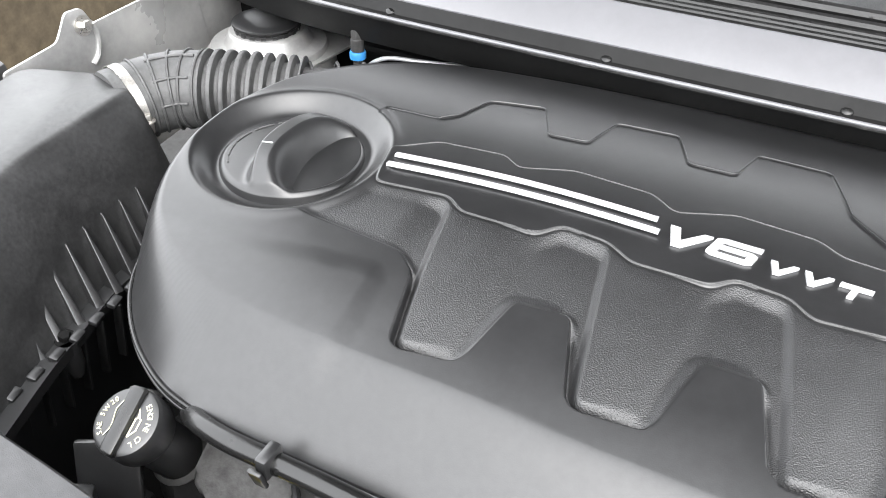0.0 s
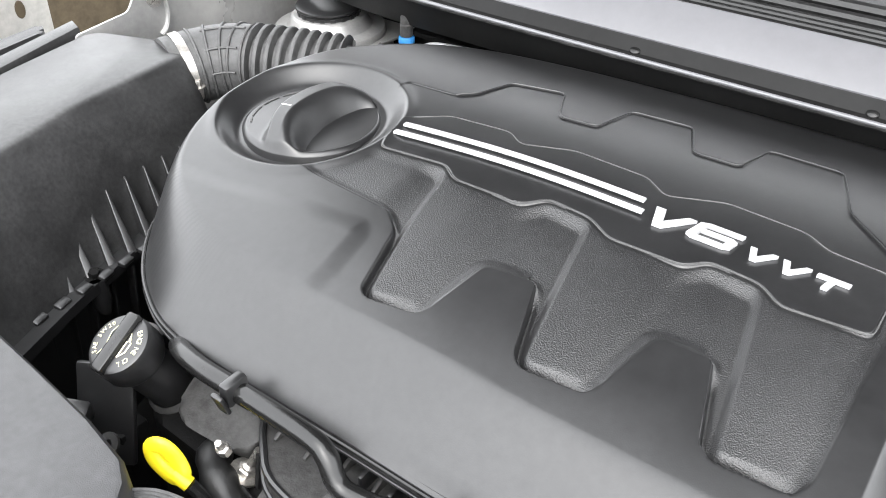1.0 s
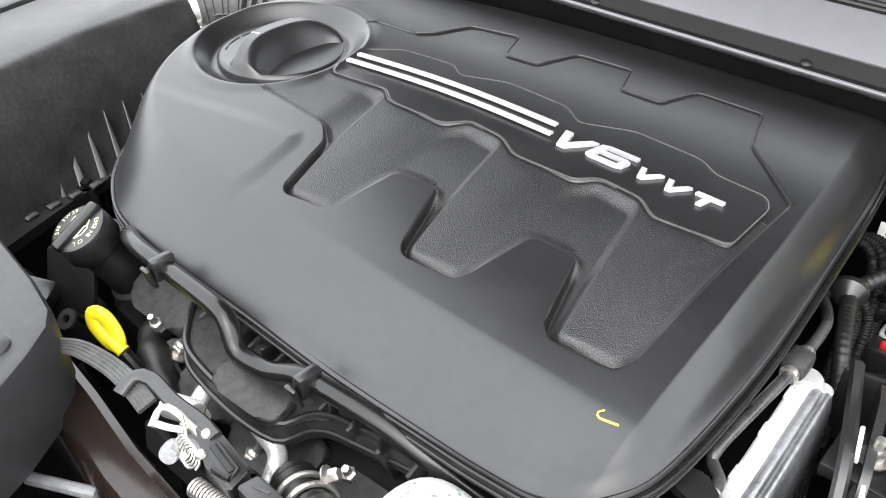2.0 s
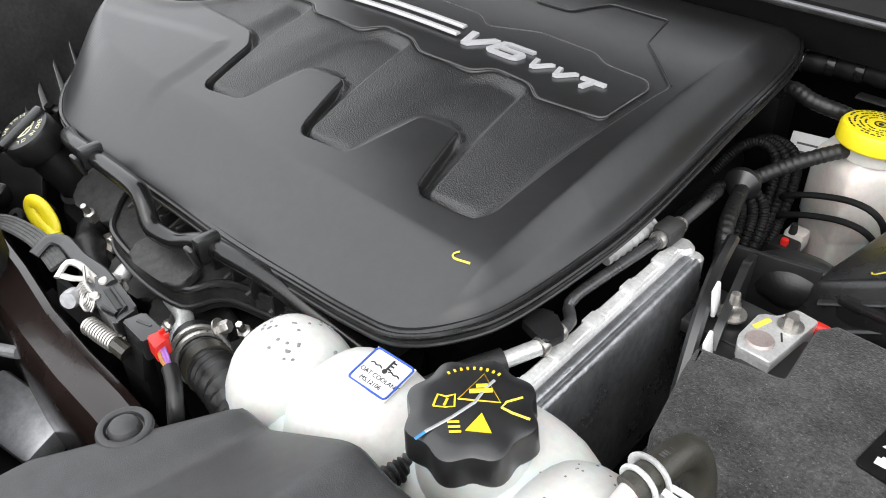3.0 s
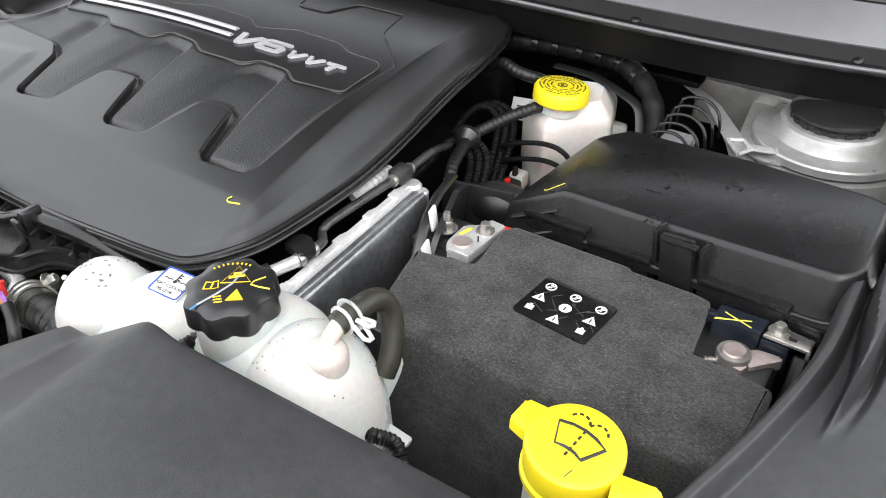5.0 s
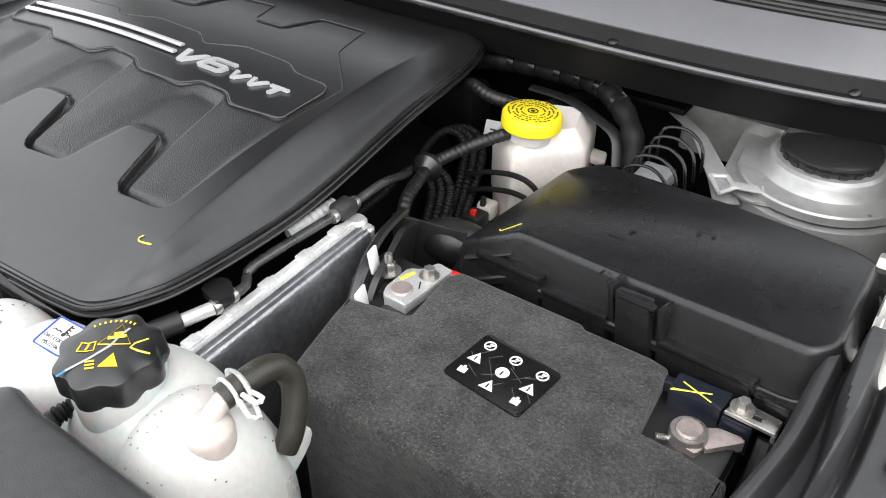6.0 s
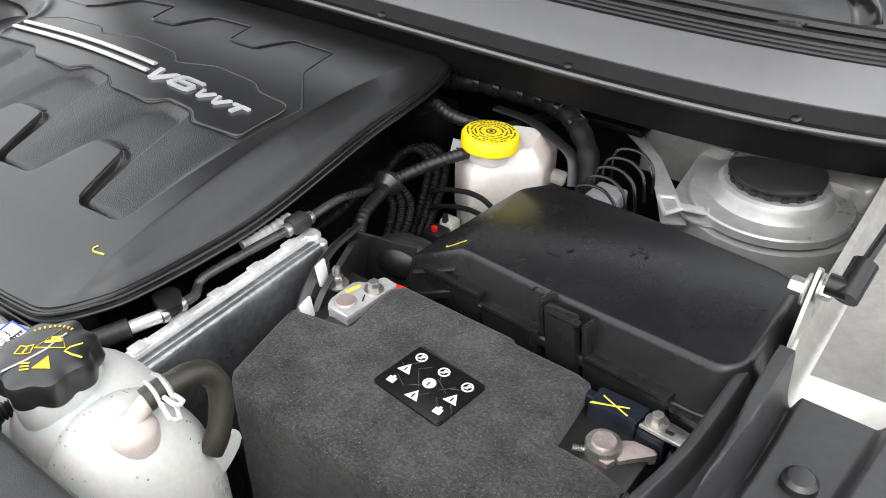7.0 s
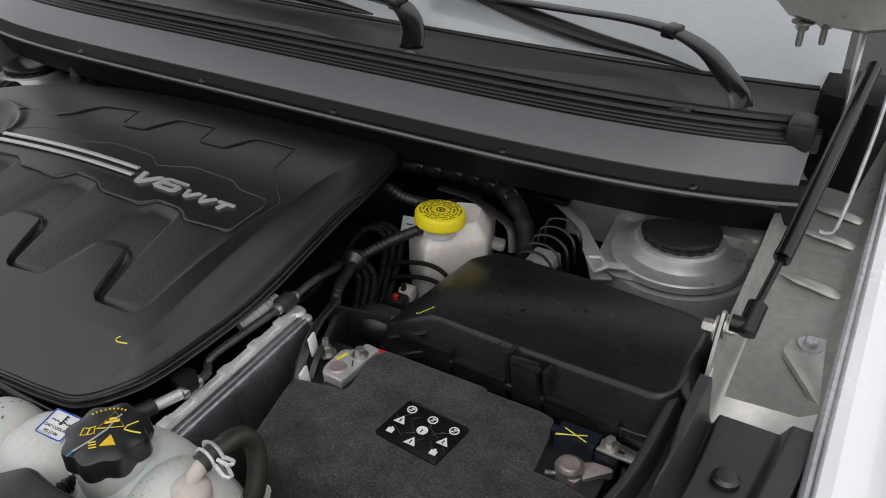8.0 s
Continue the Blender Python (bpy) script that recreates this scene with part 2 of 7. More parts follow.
def prism(poly, z0, z1, bevel=0.0, m=None, bm=None, seg=2):
    """Extruded outline; z0, z1 numbers or functions of x, y."""
    t = bmesh.new()
    f0 = z0 if callable(z0) else (lambda x, y: z0)
    f1 = z1 if callable(z1) else (lambda x, y: z1)
    lo = [t.verts.new((x, y, f0(x, y))) for x, y in poly]
    hi = [t.verts.new((x, y, f1(x, y))) for x, y in poly]
    t.faces.new(lo[::-1])
    top = t.faces.new(hi)
    n = len(poly)
    for i in range(n):
        t.faces.new((lo[i], lo[(i + 1) % n], hi[(i + 1) % n], hi[i]))
    if bevel > 0:
        bmesh.ops.bevel(t, geom=list(top.edges), offset=bevel, segments=seg, affect="EDGES", profile=0.5)
    if m:
        bmesh.ops.transform(t, matrix=m, verts=t.verts)
    return merge(bm or bmesh.new(), t)


def loft(rings, bm=None, cap=True):
    bm = bm or bmesh.new()
    vs = [[bm.verts.new(p) for p in ring] for ring in rings]
    n = len(vs[0])
    for a, b in zip(vs, vs[1:]):
        for i in range(n):
            bm.faces.new((a[i], a[(i + 1) % n], b[(i + 1) % n], b[i]))
    if cap:
        bm.faces.new(vs[0][::-1])
        bm.faces.new(vs[-1])
    return bm


def rounded(poly, r, k=5):
    """Rounds the corners of a polygon."""
    out, n = [], len(poly)
    for i in range(n):
        p, a, b = Vector(poly[i]).to_2d(), Vector(poly[i - 1]).to_2d(), Vector(poly[(i + 1) % n]).to_2d()
        q = min(r, (a - p).length * 0.45, (b - p).length * 0.45)
        s, e = p + (a - p).normalized() * q, p + (b - p).normalized() * q
        for j in range(k + 1):
            t = j / k
            out.append(tuple((1 - t) ** 2 * s + 2 * t * (1 - t) * p + t * t * e))
    return out


def grown(poly, d):
    """Outline pushed outward by d."""
    n = len(poly)
    area = sum(poly[i - 1][0] * poly[i][1] - poly[i][0] * poly[i - 1][1] for i in range(n))
    s = 1 if area > 0 else -1
    out = []
    for i in range(n):
        t = (Vector(poly[(i + 1) % n]) - Vector(poly[i - 1])).normalized()
        out.append((poly[i][0] + s * d * t.y, poly[i][1] - s * d * t.x))
    return out


def axis_to(p, d):
    """Pose at p whose z points along d."""
    return Matrix.Translation(p) @ Vector(d).to_track_quat("Z", "Y").to_matrix().to_4x4()


def bolt(p, d=(0, 0, 1), r=0.006, h=0.006, washer=True, bm=None):
    m = axis_to(p, d)
    bm = bm or bmesh.new()
    if washer:
        lathe([(0, 0), (r * 1.7, 0), (r * 1.7, r * 0.25), (0, r * 0.25)], m, 20, bm)
    lathe([(0, r * 0.2), (r, r * 0.2), (r, h * 0.85), (r * 0.85, h), (0, h)], m, 6, bm)
    return bm


def glyphs(text, size, depth, m, shear=0.0, sx=1.0, bold=0.0):
    """Letters of the built-in font as a bmesh, baseline start at the pose m."""
    cu = bpy.data.curves.new("letters", "FONT")
    cu.body, cu.size, cu.extrude, cu.shear, cu.offset = text, size, depth, shear, bold
    ob = bpy.data.objects.new("letters", cu)
    me = bpy.data.meshes.new_from_object(ob)
    bm = bmesh.new()
    bm.from_mesh(me)
    bpy.data.objects.remove(ob)
    bpy.data.curves.remove(cu)
    bpy.data.meshes.remove(me)
    bmesh.ops.transform(bm, matrix=m @ Matrix.Diagonal((sx, 1, 1, 1)), verts=bm.verts)
    return bm


def flat_strip(pts, w, h, lift=0.0):
    """Thin painted stroke along points on a surface."""
    return tube(pts, w, 6, 0.004, flat=h / w)


def sstep(a, b, x):
    t = np.clip((x - a) / (b - a), 0, 1)
    return t * t * (3 - 2 * t)


# ---- setting: ground, tub of the engine bay ----
bm = bmesh.new()
g = [bm.verts.new(p) for p in ((-60, -60, 0), (60, -60, 0), (60, 60, 0), (-60, 60, 0))]
bm.faces.new(g)
solid("ground", bm, "asphalt", "grey asphalt ground under the parked car", "ground", "structure")
# near-black tub added to close the bay, so gaps between parts stay dark
solid("engine_bay_floor", box((0, -0.38, 0.56), (1.5, 0.9, 0.02), 0), "dark", "near-black undertray added below the engine to keep the gaps dark", "undertray", "structure")
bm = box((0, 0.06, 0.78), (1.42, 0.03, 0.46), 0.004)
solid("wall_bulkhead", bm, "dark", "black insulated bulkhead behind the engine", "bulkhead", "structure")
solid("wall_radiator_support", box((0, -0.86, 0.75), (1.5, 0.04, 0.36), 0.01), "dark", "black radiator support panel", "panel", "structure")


solid("wall_brown", box((-1.95, 0.0, 0.475), (0.2, 7.0, 0.95), 0.01), "brown_wall", "low dull brown wall beside the parked car", "wall", "structure")


# ---- engine cover ----
OUT = [(-0.22, -0.602), (-0.05, -0.603), (0.10, -0.605), (0.175, -0.606), (0.224, -0.600), (0.251, -0.578), (0.263, -0.54), (0.266, -0.45), (0.263, -0.35),
       (0.253, -0.21), (0.235, -0.11), (0.20, -0.055), (0.13, -0.04), (0.0, -0.045), (-0.14, -0.058), (-0.27, -0.09), (-0.355, -0.145),
       (-0.395, -0.22), (-0.412, -0.30), (-0.416, -0.39), (-0.402, -0.46), (-0.365, -0.525), (-0.30, -0.578)]
RECESS = [(-0.255, -0.440), (-0.145, -0.447), (-0.127, -0.462), (-0.113, -0.520), (-0.104, -0.526), (-0.062, -0.520), (-0.056, -0.511),
          (-0.043, -0.458), (-0.003, -0.454), (0.016, -0.514), (0.026, -0.522), (0.072, -0.518), (0.078, -0.508), (0.093, -0.456),
          (0.130, -0.454), (0.147, -0.514), (0.157, -0.521), (0.204, -0.518), (0.212, -0.505), (0.221, -0.312), (0.160, -0.25),
          (0.138, -0.180), (0.076, -0.180), (0.064, -0.230), (0.023, -0.231), (0.003, -0.180), (-0.055, -0.186), (-0.066, -0.240),
          (-0.103, -0.244), (-0.126, -0.191), (-0.178, -0.206), (-0.19, -0.25), (-0.205, -0.266), (-0.26, -0.27)]
PLAQUE = [(-0.218, -0.334), (-0.183, -0.306), (-0.122, -0.299), (-0.104, -0.312), (-0.059, -0.294), (0.010, -0.297), (0.033, -0.314),
          (0.078, -0.295), (0.141, -0.299), (0.160, -0.312), (0.203, -0.315), (0.211, -0.328), (0.209, -0.384), (0.150, -0.389),
          (0.132, -0.375), (0.094, -0.372), (0.079, -0.386), (0.020, -0.387), (-0.003, -0.373), (-0.041, -0.370), (-0.058, -0.387),
          (-0.122, -0.388), (-0.140, -0.375), (-0.206, -0.383)]
BOWL = (-0.302, -0.366)


def seg_dist(p, poly):
    """Distance of points to a closed polygon, the vector from its nearest point, and whether inside."""
    best = np.full(len(p), 9.0)
    vec = np.zeros((len(p), 2))
    ins = np.zeros(len(p), bool)
    q = np.array(poly)
    for a, b in zip(q, np.roll(q, -1, 0)):
        ab = b - a
        t = np.clip(((p - a) @ ab) / (ab @ ab), 0, 1)
        v = p - (a + t[:, None] * ab)
        d = np.hypot(v[:, 0], v[:, 1])
        k = d < best
        best[k], vec[k] = d[k], v[k]
        with np.errstate(divide="ignore", invalid="ignore"):
            ins ^= ((a[1] > p[:, 1]) != (b[1] > p[:, 1])) & (p[:, 0] < (b[0] - a[0]) * (p[:, 1] - a[1]) / (b[1] - a[1]) + a[0])
    return best, vec, ins


OUTLINE = [tuple(v)[:2] for v in smooth_path([(x, y, 0) for x, y in OUT], 0.006, True)]
RECESS_R = rounded(RECESS, 0.0055, 4)
PLAQUE_R = rounded(PLAQUE, 0.007, 4)


def crown(x, y):
    return 1.031 - 0.55 * (y + 0.29) ** 2 - 0.02 * np.clip(np.abs(x + 0.08) - 0.2, 0, 1) ** 2


def cover_height(p):
    """Height and grain mask of the moulding at plan points."""
    x, y = p[:, 0], p[:, 1]
    r = np.hypot(x - BOWL[0], y - BOWL[1])
    edge, ev, _ = seg_dist(p, OUTLINE)
    n = ev / np.maximum(edge, 1e-6)[:, None]
    on_left, on_right = np.clip(n[:, 0], 0, 1) ** 2, np.clip(-n[:, 0], 0, 1) ** 2
    on_front, on_back = np.clip(n[:, 1], 0, 1) ** 2, np.clip(-n[:, 1], 0, 1) ** 2
    lip = 0.945 + 0.0195 * sstep(0.0, 0.25, x) + 0.013 * sstep(0.20, 0.266, x) + (0.035 - 0.013 * sstep(0.20, 0.266, x)) * sstep(-0.46, -0.22, y)
    rim = p - ev - np.array(BOWL)
    bowl = sstep(0.25, 0.112, np.hypot(rim[:, 0], rim[:, 1]))
    # the skin rolls off towards its rim over this width, nearly straight on the right flank
    roll = 0.066 * on_front + 0.032 * on_right + 0.062 * on_left + 0.050 * on_back
    roll = roll + (0.026 - roll) * bowl
    bend = 1.7 * on_front + 1.25 * on_right + 2.0 * on_left + 2.0 * on_back
    top = crown(x, y)
    drop = (1 - np.clip(edge / np.maximum(roll, 0.01), 0, 1)) ** bend
    # towards the squarer corners on the right the front, flank and back roll off one by one
    side_x = np.interp(y, (-0.60, -0.54, -0.45, -0.35, -0.21, -0.11), (0.264, 0.265, 0.266, 0.263, 0.253, 0.237))
    front = (1 - np.clip((y + 0.606) / 0.066, 0, 1)) ** 1.7
    flank = (1 - np.clip((side_x - x) / 0.029, 0, 1)) ** 1.22
    back = (1 - np.clip((-0.042 - y) / 0.050, 0, 1)) ** 2.0
    square = 1 - (1 - front) * (1 - flank) * (1 - back)
    square = square + (1 - square) * (1 - np.clip(edge / 0.014, 0, 1)) ** 2
    drop = drop + (square - drop) * sstep(-0.06, 0.06, x)
    h = top - (top - lip) * drop
    # raised shoulder field beside the first pocket
    pad, _, pin = seg_dist(p, rounded([(-0.6, -0.505), (-0.30, -0.482), (-0.203, -0.466), (-0.150, -0.461), (-0.137, -0.476), (-0.134, -0.52), (-0.15, -0.70), (-0.6, -0.70)], 0.008, 4))
    h += np.where(pin, 0.0019 * sstep(0, 0.020, pad), 0) * sstep(0.010, 0.06, edge) * sstep(0.080, 0.135, r) * sstep(-0.59, -0.53, y)
    # recessed pockets
    d2, _, in2 = seg_dist(p, PLAQUE_R)
    d, v, inside = seg_dist(p, RECESS_R)
    nx = v[:, 0] / np.maximum(d, 1e-6)
    front = sstep(-0.36, -0.41, y)
    k = np.clip(np.round((x + 0.078 - (y + 0.45) * -0.18) / 0.1345), 0, 2)
    u = x + 0.078 - (y + 0.45) * -0.18 - 0.1345 * k
    gap = np.where(k < 2, sstep(0.067, 0.055, u), 1.0)
    ur = 0.0035 + 0.294 * (y + 0.506)
    side = front * sstep(ur - 0.008, ur + 0.010, u) * sstep(-0.524, -0.506, y) * gap
    tip = front * sstep(-0.44, -0.505, y)
    left = sstep(0.0, -0.04, u)
    deep = np.maximum(tip, front * left * sstep(-0.447, -0.472, y))
    moat = 0.0012 + 0.0078 * deep
    wall = 0.0014 + 0.0014 * deep
    col = sstep(-0.0490, -0.0410, u) * sstep(ur + 0.010, ur - 0.008, u)
    floor = 0.0012 + 0.0004 * tip + 0.0036 * front * sstep(ur - 0.040, ur + 0.006, u)
    floor = floor + (0.0068 - floor) * (1 - col) * sstep(-0.366, -0.376, y) * sstep(0.0, 0.014, d2) * (1 - 0.75 * sstep(-0.138, -0.165, x))
    round_off = (1 - np.clip((d - wall - 0.0010) / (0.011 - 0.005 * left), 0, 1)) ** 2.0
    dip = np.where(d < wall, moat * sstep(0, 1, d / wall), floor + (moat - floor) * round_off)
    ease = 0.0007 * sstep(0, 0.0012, d) + (floor - 0.0007) * sstep(0.0, 0.015, d)
    dip = dip * (1 - side) + ease * side
    h -= np.where(inside, dip, 0.0) * sstep(0.086, 0.10, r)
    # badge plate
    h += np.where(in2, 0.0005 * sstep(0, 0.0014, d2) + np.where(inside, dip, 0) * sstep(0, 0.0014, d2), 0)
    # filler bowl with a raised rim
    h += 0.002 * np.exp(-((r - 0.093) / 0.007) ** 2)
    h -= 0.0145 * sstep(0.093, 0.069, r)
    grain = np.where(inside & ~in2 & (y < -0.345), sstep(0, 0.004, d), 0) * sstep(0.092, 0.11, r) * sstep(0.0, 0.003, np.where(in2, 0, d2))
    return h, grain


def build_cover():
    c = np.array((-0.085, -0.33))
    poly = np.array(OUTLINE)
    ang = np.arctan2(poly[:, 1] - c[1], poly[:, 0] - c[0])
    rad = np.hypot(poly[:, 0] - c[0], poly[:, 1] - c[1])
    o = np.argsort(ang)
    nt, nr = 1700, 380
    th = np.linspace(-math.pi, math.pi, nt, endpoint=False)
    rr = np.interp(th, ang[o], rad[o], period=2 * math.pi)
    s = np.linspace(0.004, 1, nr)
    s = s + 0.10 * np.sin(math.pi * s) * s * 0.5
    pts = (c + s[:, None, None] * rr[None, :, None] * np.stack([np.cos(th), np.sin(th)], 1)[None]).reshape(-1, 2)
    h, grain = cover_height(pts)
    verts = np.column_stack([pts, h])
    # lip: a drop and a small outward bead at the rim
    rim = verts[-nt:].copy()
    out = np.stack([np.cos(th), np.sin(th)], 1)
    extra = []
    for dr, dz in ((0.0010, -0.003), (0.0035, -0.0035), (0.0035, -0.0065), (-0.002, -0.007), (-0.003, 0.002)):
        e = rim.copy()
        e[:, :2] += out * dr
        e[:, 2] += dz
        extra.append(e)
    verts = np.vstack([verts] + extra)
    grain = np.concatenate([grain, np.zeros(nt * len(extra))])
    i = np.arange(nr + len(extra) - 1)[:, None] * nt
    j = np.arange(nt)[None]
    k = (j + 1) % nt
    faces = np.stack([i + j, i + k, i + nt + k, i + nt + j], -1).reshape(-1, 4)[:, ::-1]
    faces = faces.tolist() + [list(range(nt))]
    me = bpy.data.meshes.new("moulding")
    me.from_pydata(verts.tolist(), [], faces)
    at = me.attributes.new("grain", "FLOAT", "POINT")
    at.data.foreach_set("value", grain.astype(np.float32))
    me.materials.append(M["cover"])
    me.shade_smooth()
    me.set_sharp_from_angle(angle=radians(50))
    return me


cover = thing("engine_cover", (-0.08, -0.33, 0.95), "black moulded plastic engine cover with grained pockets and silver badge", "engine cover")
moulding = new("moulding", build_cover())
moulding.parent, moulding.matrix_parent_inverse = cover, Matrix.Translation(-Vector(cover.location))


def on_cover(pts, lift=0.0):
    h, _ = cover_height(np.array(pts, float))
    return [(x, y, z + lift) for (x, y), z in zip(pts, h)]


def dense(pts, n=10, closed=False):
    out = []
    q = list(pts) + ([pts[0]] if closed else [])
    for a, b in zip(q, q[1:]):
        k = max(1, int(math.dist(a, b) / 0.003))
        out += [(a[0] + (b[0] - a[0]) * i / k, a[1] + (b[1] - a[1]) * i / k) for i in range(k)]
    return out + ([] if closed else [q[-1]])


rimz, _ = cover_height(np.array(OUTLINE))
wide = grown(OUTLINE, 0.0022)
part("edge_bead", tube([(x, y, z - 0.0012) for (x, y), z in zip(wide, rimz)], 0.0019, 8, closed=True, smooth=False), "black_gloss", cover, "rounded edge bead")
wide = grown(OUTLINE, 0.0030)
part("edge_bead", tube([(x, y, z - 0.0075) for (x, y), z in zip(wide, rimz)], 0.0016, 8, closed=True, smooth=False), "black", cover)

line = [p for p in dense(PLAQUE_R, closed=True) if math.dist(p, BOWL) > 0.094]
h, _ = cover_height(np.array([(p[0], p[1]) for p in line]))
cut = max(range(len(line)), key=lambda i: math.dist(line[i], line[i - 1]))
line = line[cut:] + line[:cut]
part("raised_line", tube([(x, y, crown(x, y) + 0.0003) for x, y in line], 0.0006, 6, smooth=False), "duct", cover, "pale raised line round the badge plate")

REAR = [(-0.205, -0.266), (-0.19, -0.25), (-0.178, -0.206), (-0.126, -0.191), (-0.103, -0.244), (-0.066, -0.240), (-0.055, -0.186), (0.003, -0.180),
        (0.023, -0.231), (0.064, -0.230), (0.076, -0.180), (0.138, -0.180), (0.160, -0.25), (0.221, -0.312)]
bead = dense([REAR[0]] + rounded(REAR, 0.006, 4)[5:-5] + [REAR[-1]])
part("raised_line", tube(on_cover(bead, 0.0004), 0.0008, 6, smooth=False), "black", cover, "moulded raised line of the rear field")

# silver stripes that bow gently, then the characters
for off, x1 in ((0.0, 0.024), (-0.0145, 0.029)):
    mid = [(-0.206 + (x1 + 0.206) * i / 24, 0) for i in range(25)]
    pl = []
    for i, (x, _) in enumerate(mid):
        t = i / 24
        y = -0.3455 + off + 0.0125 * t + 0.006 * math.sin(math.pi * t)
        pl.append((x, y))
    zz = [crown(x, y) + 0.0022 for x, y in pl]
    bm = bmesh.new()
    rows = []
    for (x, y), z in zip(pl, zz):
        rows.append([bm.verts.new((x, y + dy, z + dz)) for dy, dz in ((-0.0029, 0), (-0.0026, 0.0018), (-0.0019, 0.0024), (0.0019, 0.0024), (0.0026, 0.0018), (0.0029, 0))])
    for a, b in zip(rows, rows[1:]):
        for i in range(5):
            bm.faces.new((a[i], b[i], b[i + 1], a[i + 1]))
    bm.faces.new(rows[0])
    bm.faces.new(rows[-1][::-1])
    part("stripe", bm, "stripe", cover, "satin silver stripe")
SHAPE = {
    "V": [[(0, 1), (0.24, 1), (0.48, 0.32), (0.80, 1), (1, 1), (0.58, 0), (0.36, 0)]],
    "T": [[(0, 1), (0, 0.78), (0.40, 0.78), (0.40, 0), (0.60, 0), (0.60, 0.78), (1, 0.78), (1, 1)]],
    "6": [[(0.14, 0), (0.86, 0), (1, 0.10), (1, 0.17), (0, 0.17), (0, 0.10)], [(0, 0.17), (0.19, 0.17), (0.19, 0.45), (0, 0.45)],
          [(0.81, 0.17), (1, 0.17), (1, 0.45), (0.81, 0.45)], [(0, 0.45), (1, 0.45), (1, 0.50), (0.86, 0.61), (0, 0.61)],
          [(0, 0.61), (0.19, 0.61), (0.19, 0.83), (0, 0.83)], [(0, 0.83), (0.98, 0.83), (0.98, 1), (0.18, 1), (0, 0.90)]],
}
LETTERS = (("V", 0.0285, -0.3565, 0.0335, 0.0215), ("6", 0.0655, -0.3545, 0.0345, 0.0215), ("V", 0.1085, -0.3555, 0.0205, 0.0130),
           ("V", 0.1330, -0.3565, 0.0205, 0.0130), ("T", 0.1580, -0.3580, 0.0225, 0.0135))
for ch, x, y, wid, hgt in LETTERS:
    bm = bmesh.new()
    for poly in SHAPE[ch]:
        pl = [(x + wid * u + 0.30 * hgt * v, y + hgt * v - 0.02 * wid * u) for u, v in poly]
        prism(pl, lambda a, b: crown(a, b) + 0.0008, lambda a, b: crown(a, b) + 0.0034, 0, bm=bm)
    bmesh.ops.remove_doubles(bm, verts=bm.verts, dist=0.0001)
    part("letter", bm, "stripe", cover, "silver raised character " + ch)

# twist cap in the bowl
zb = 1.0065
m = Matrix.Translation((BOWL[0], BOWL[1], zb))


def twist_cap():
    """Disc with a cross grip and a deep thumb scoop on one side."""
    bm = bmesh.new()
    rings = []
    radii = [0.001 + 0.0665 * i / 90 for i in range(91)]
    for r in radii:
        ring = []
        for i in range(360):
            a = 2 * math.pi * i / 360
            x, y = r * math.cos(a), r * math.sin(a)
            u, v = x, y
            rim = -0.003 + 0.016 * (v / 0.058) ** 2
            taper = max(0.0, 1 - abs(v / 0.067) ** 4)
            off = rim - u
            ridge = 0.023 * taper * (math.exp(-((max(off - 0.012, 0)) / 0.007) ** 2) if off > 0 else 1 - float(sstep(-0.001, 0.026, np.float64(-off))))
            bowl = -0.014 * float(sstep(0.004, 0.034, np.float64(-off))) * float(sstep(0.0645, 0.044, np.float64(r)))
            edge = -0.004 * max(0.0, (r - 0.062) / 0.0055) ** 2
            ring.append(bm.verts.new(m @ Vector((x, y, 0.010 + ridge * float(sstep(0.068, 0.0615, np.float64(r))) + bowl + edge))))
        rings.append(ring)
    rings.append([bm.verts.new(m @ Vector((0.0675 * math.cos(2 * math.pi * i / 360), 0.0675 * math.sin(2 * math.pi * i / 360), -0.012))) for i in range(360)])
    bm.faces.new(rings[0])
    for a, b in zip(rings, rings[1:]):
        for i in range(360):
            bm.faces.new((a[i], b[i], b[(i + 1) % 360], a[(i + 1) % 360]))
    return bm


cap = part("twist_cap", twist_cap(), "black", cover, "round black twist cap with a thick finger grip", 60)
for i in range(26):
    a = radians(122 + 4.0 * i)
    if i % 6 == 5:
        continue
    p = (BOWL[0] + 0.0585 * math.cos(a), BOWL[1] + 0.0585 * math.sin(a), zb + 0.0102)
    part("raised_mark", box(p, (0.0016, 0.0038, 0.0012), 0, Euler((0, 0, a)).to_matrix().to_4x4()), "duct", cap)
part("paint_mark", flat_strip([(BOWL[0] - 0.012, BOWL[1] - 0.0265, zb + 0.0327), (BOWL[0] - 0.003, BOWL[1] - 0.0235, zb + 0.0327)], 0.0007, 0.0004), "paper", cap, "white pen mark")
yp = [(0.216, -0.5435), (0.2135, -0.5465), (0.216, -0.5490), (0.228, -0.5470)]
part("paint_mark", flat_strip(on_cover(yp, 0.0005), 0.0008, 0.0005), "chalk", cover, "yellow paint pen tick")


# ---- cowl, windscreen, wipers, hood ----
def lip_y(x):
    return -0.1 + 0.07 * (abs(x) / 0.7) ** 5


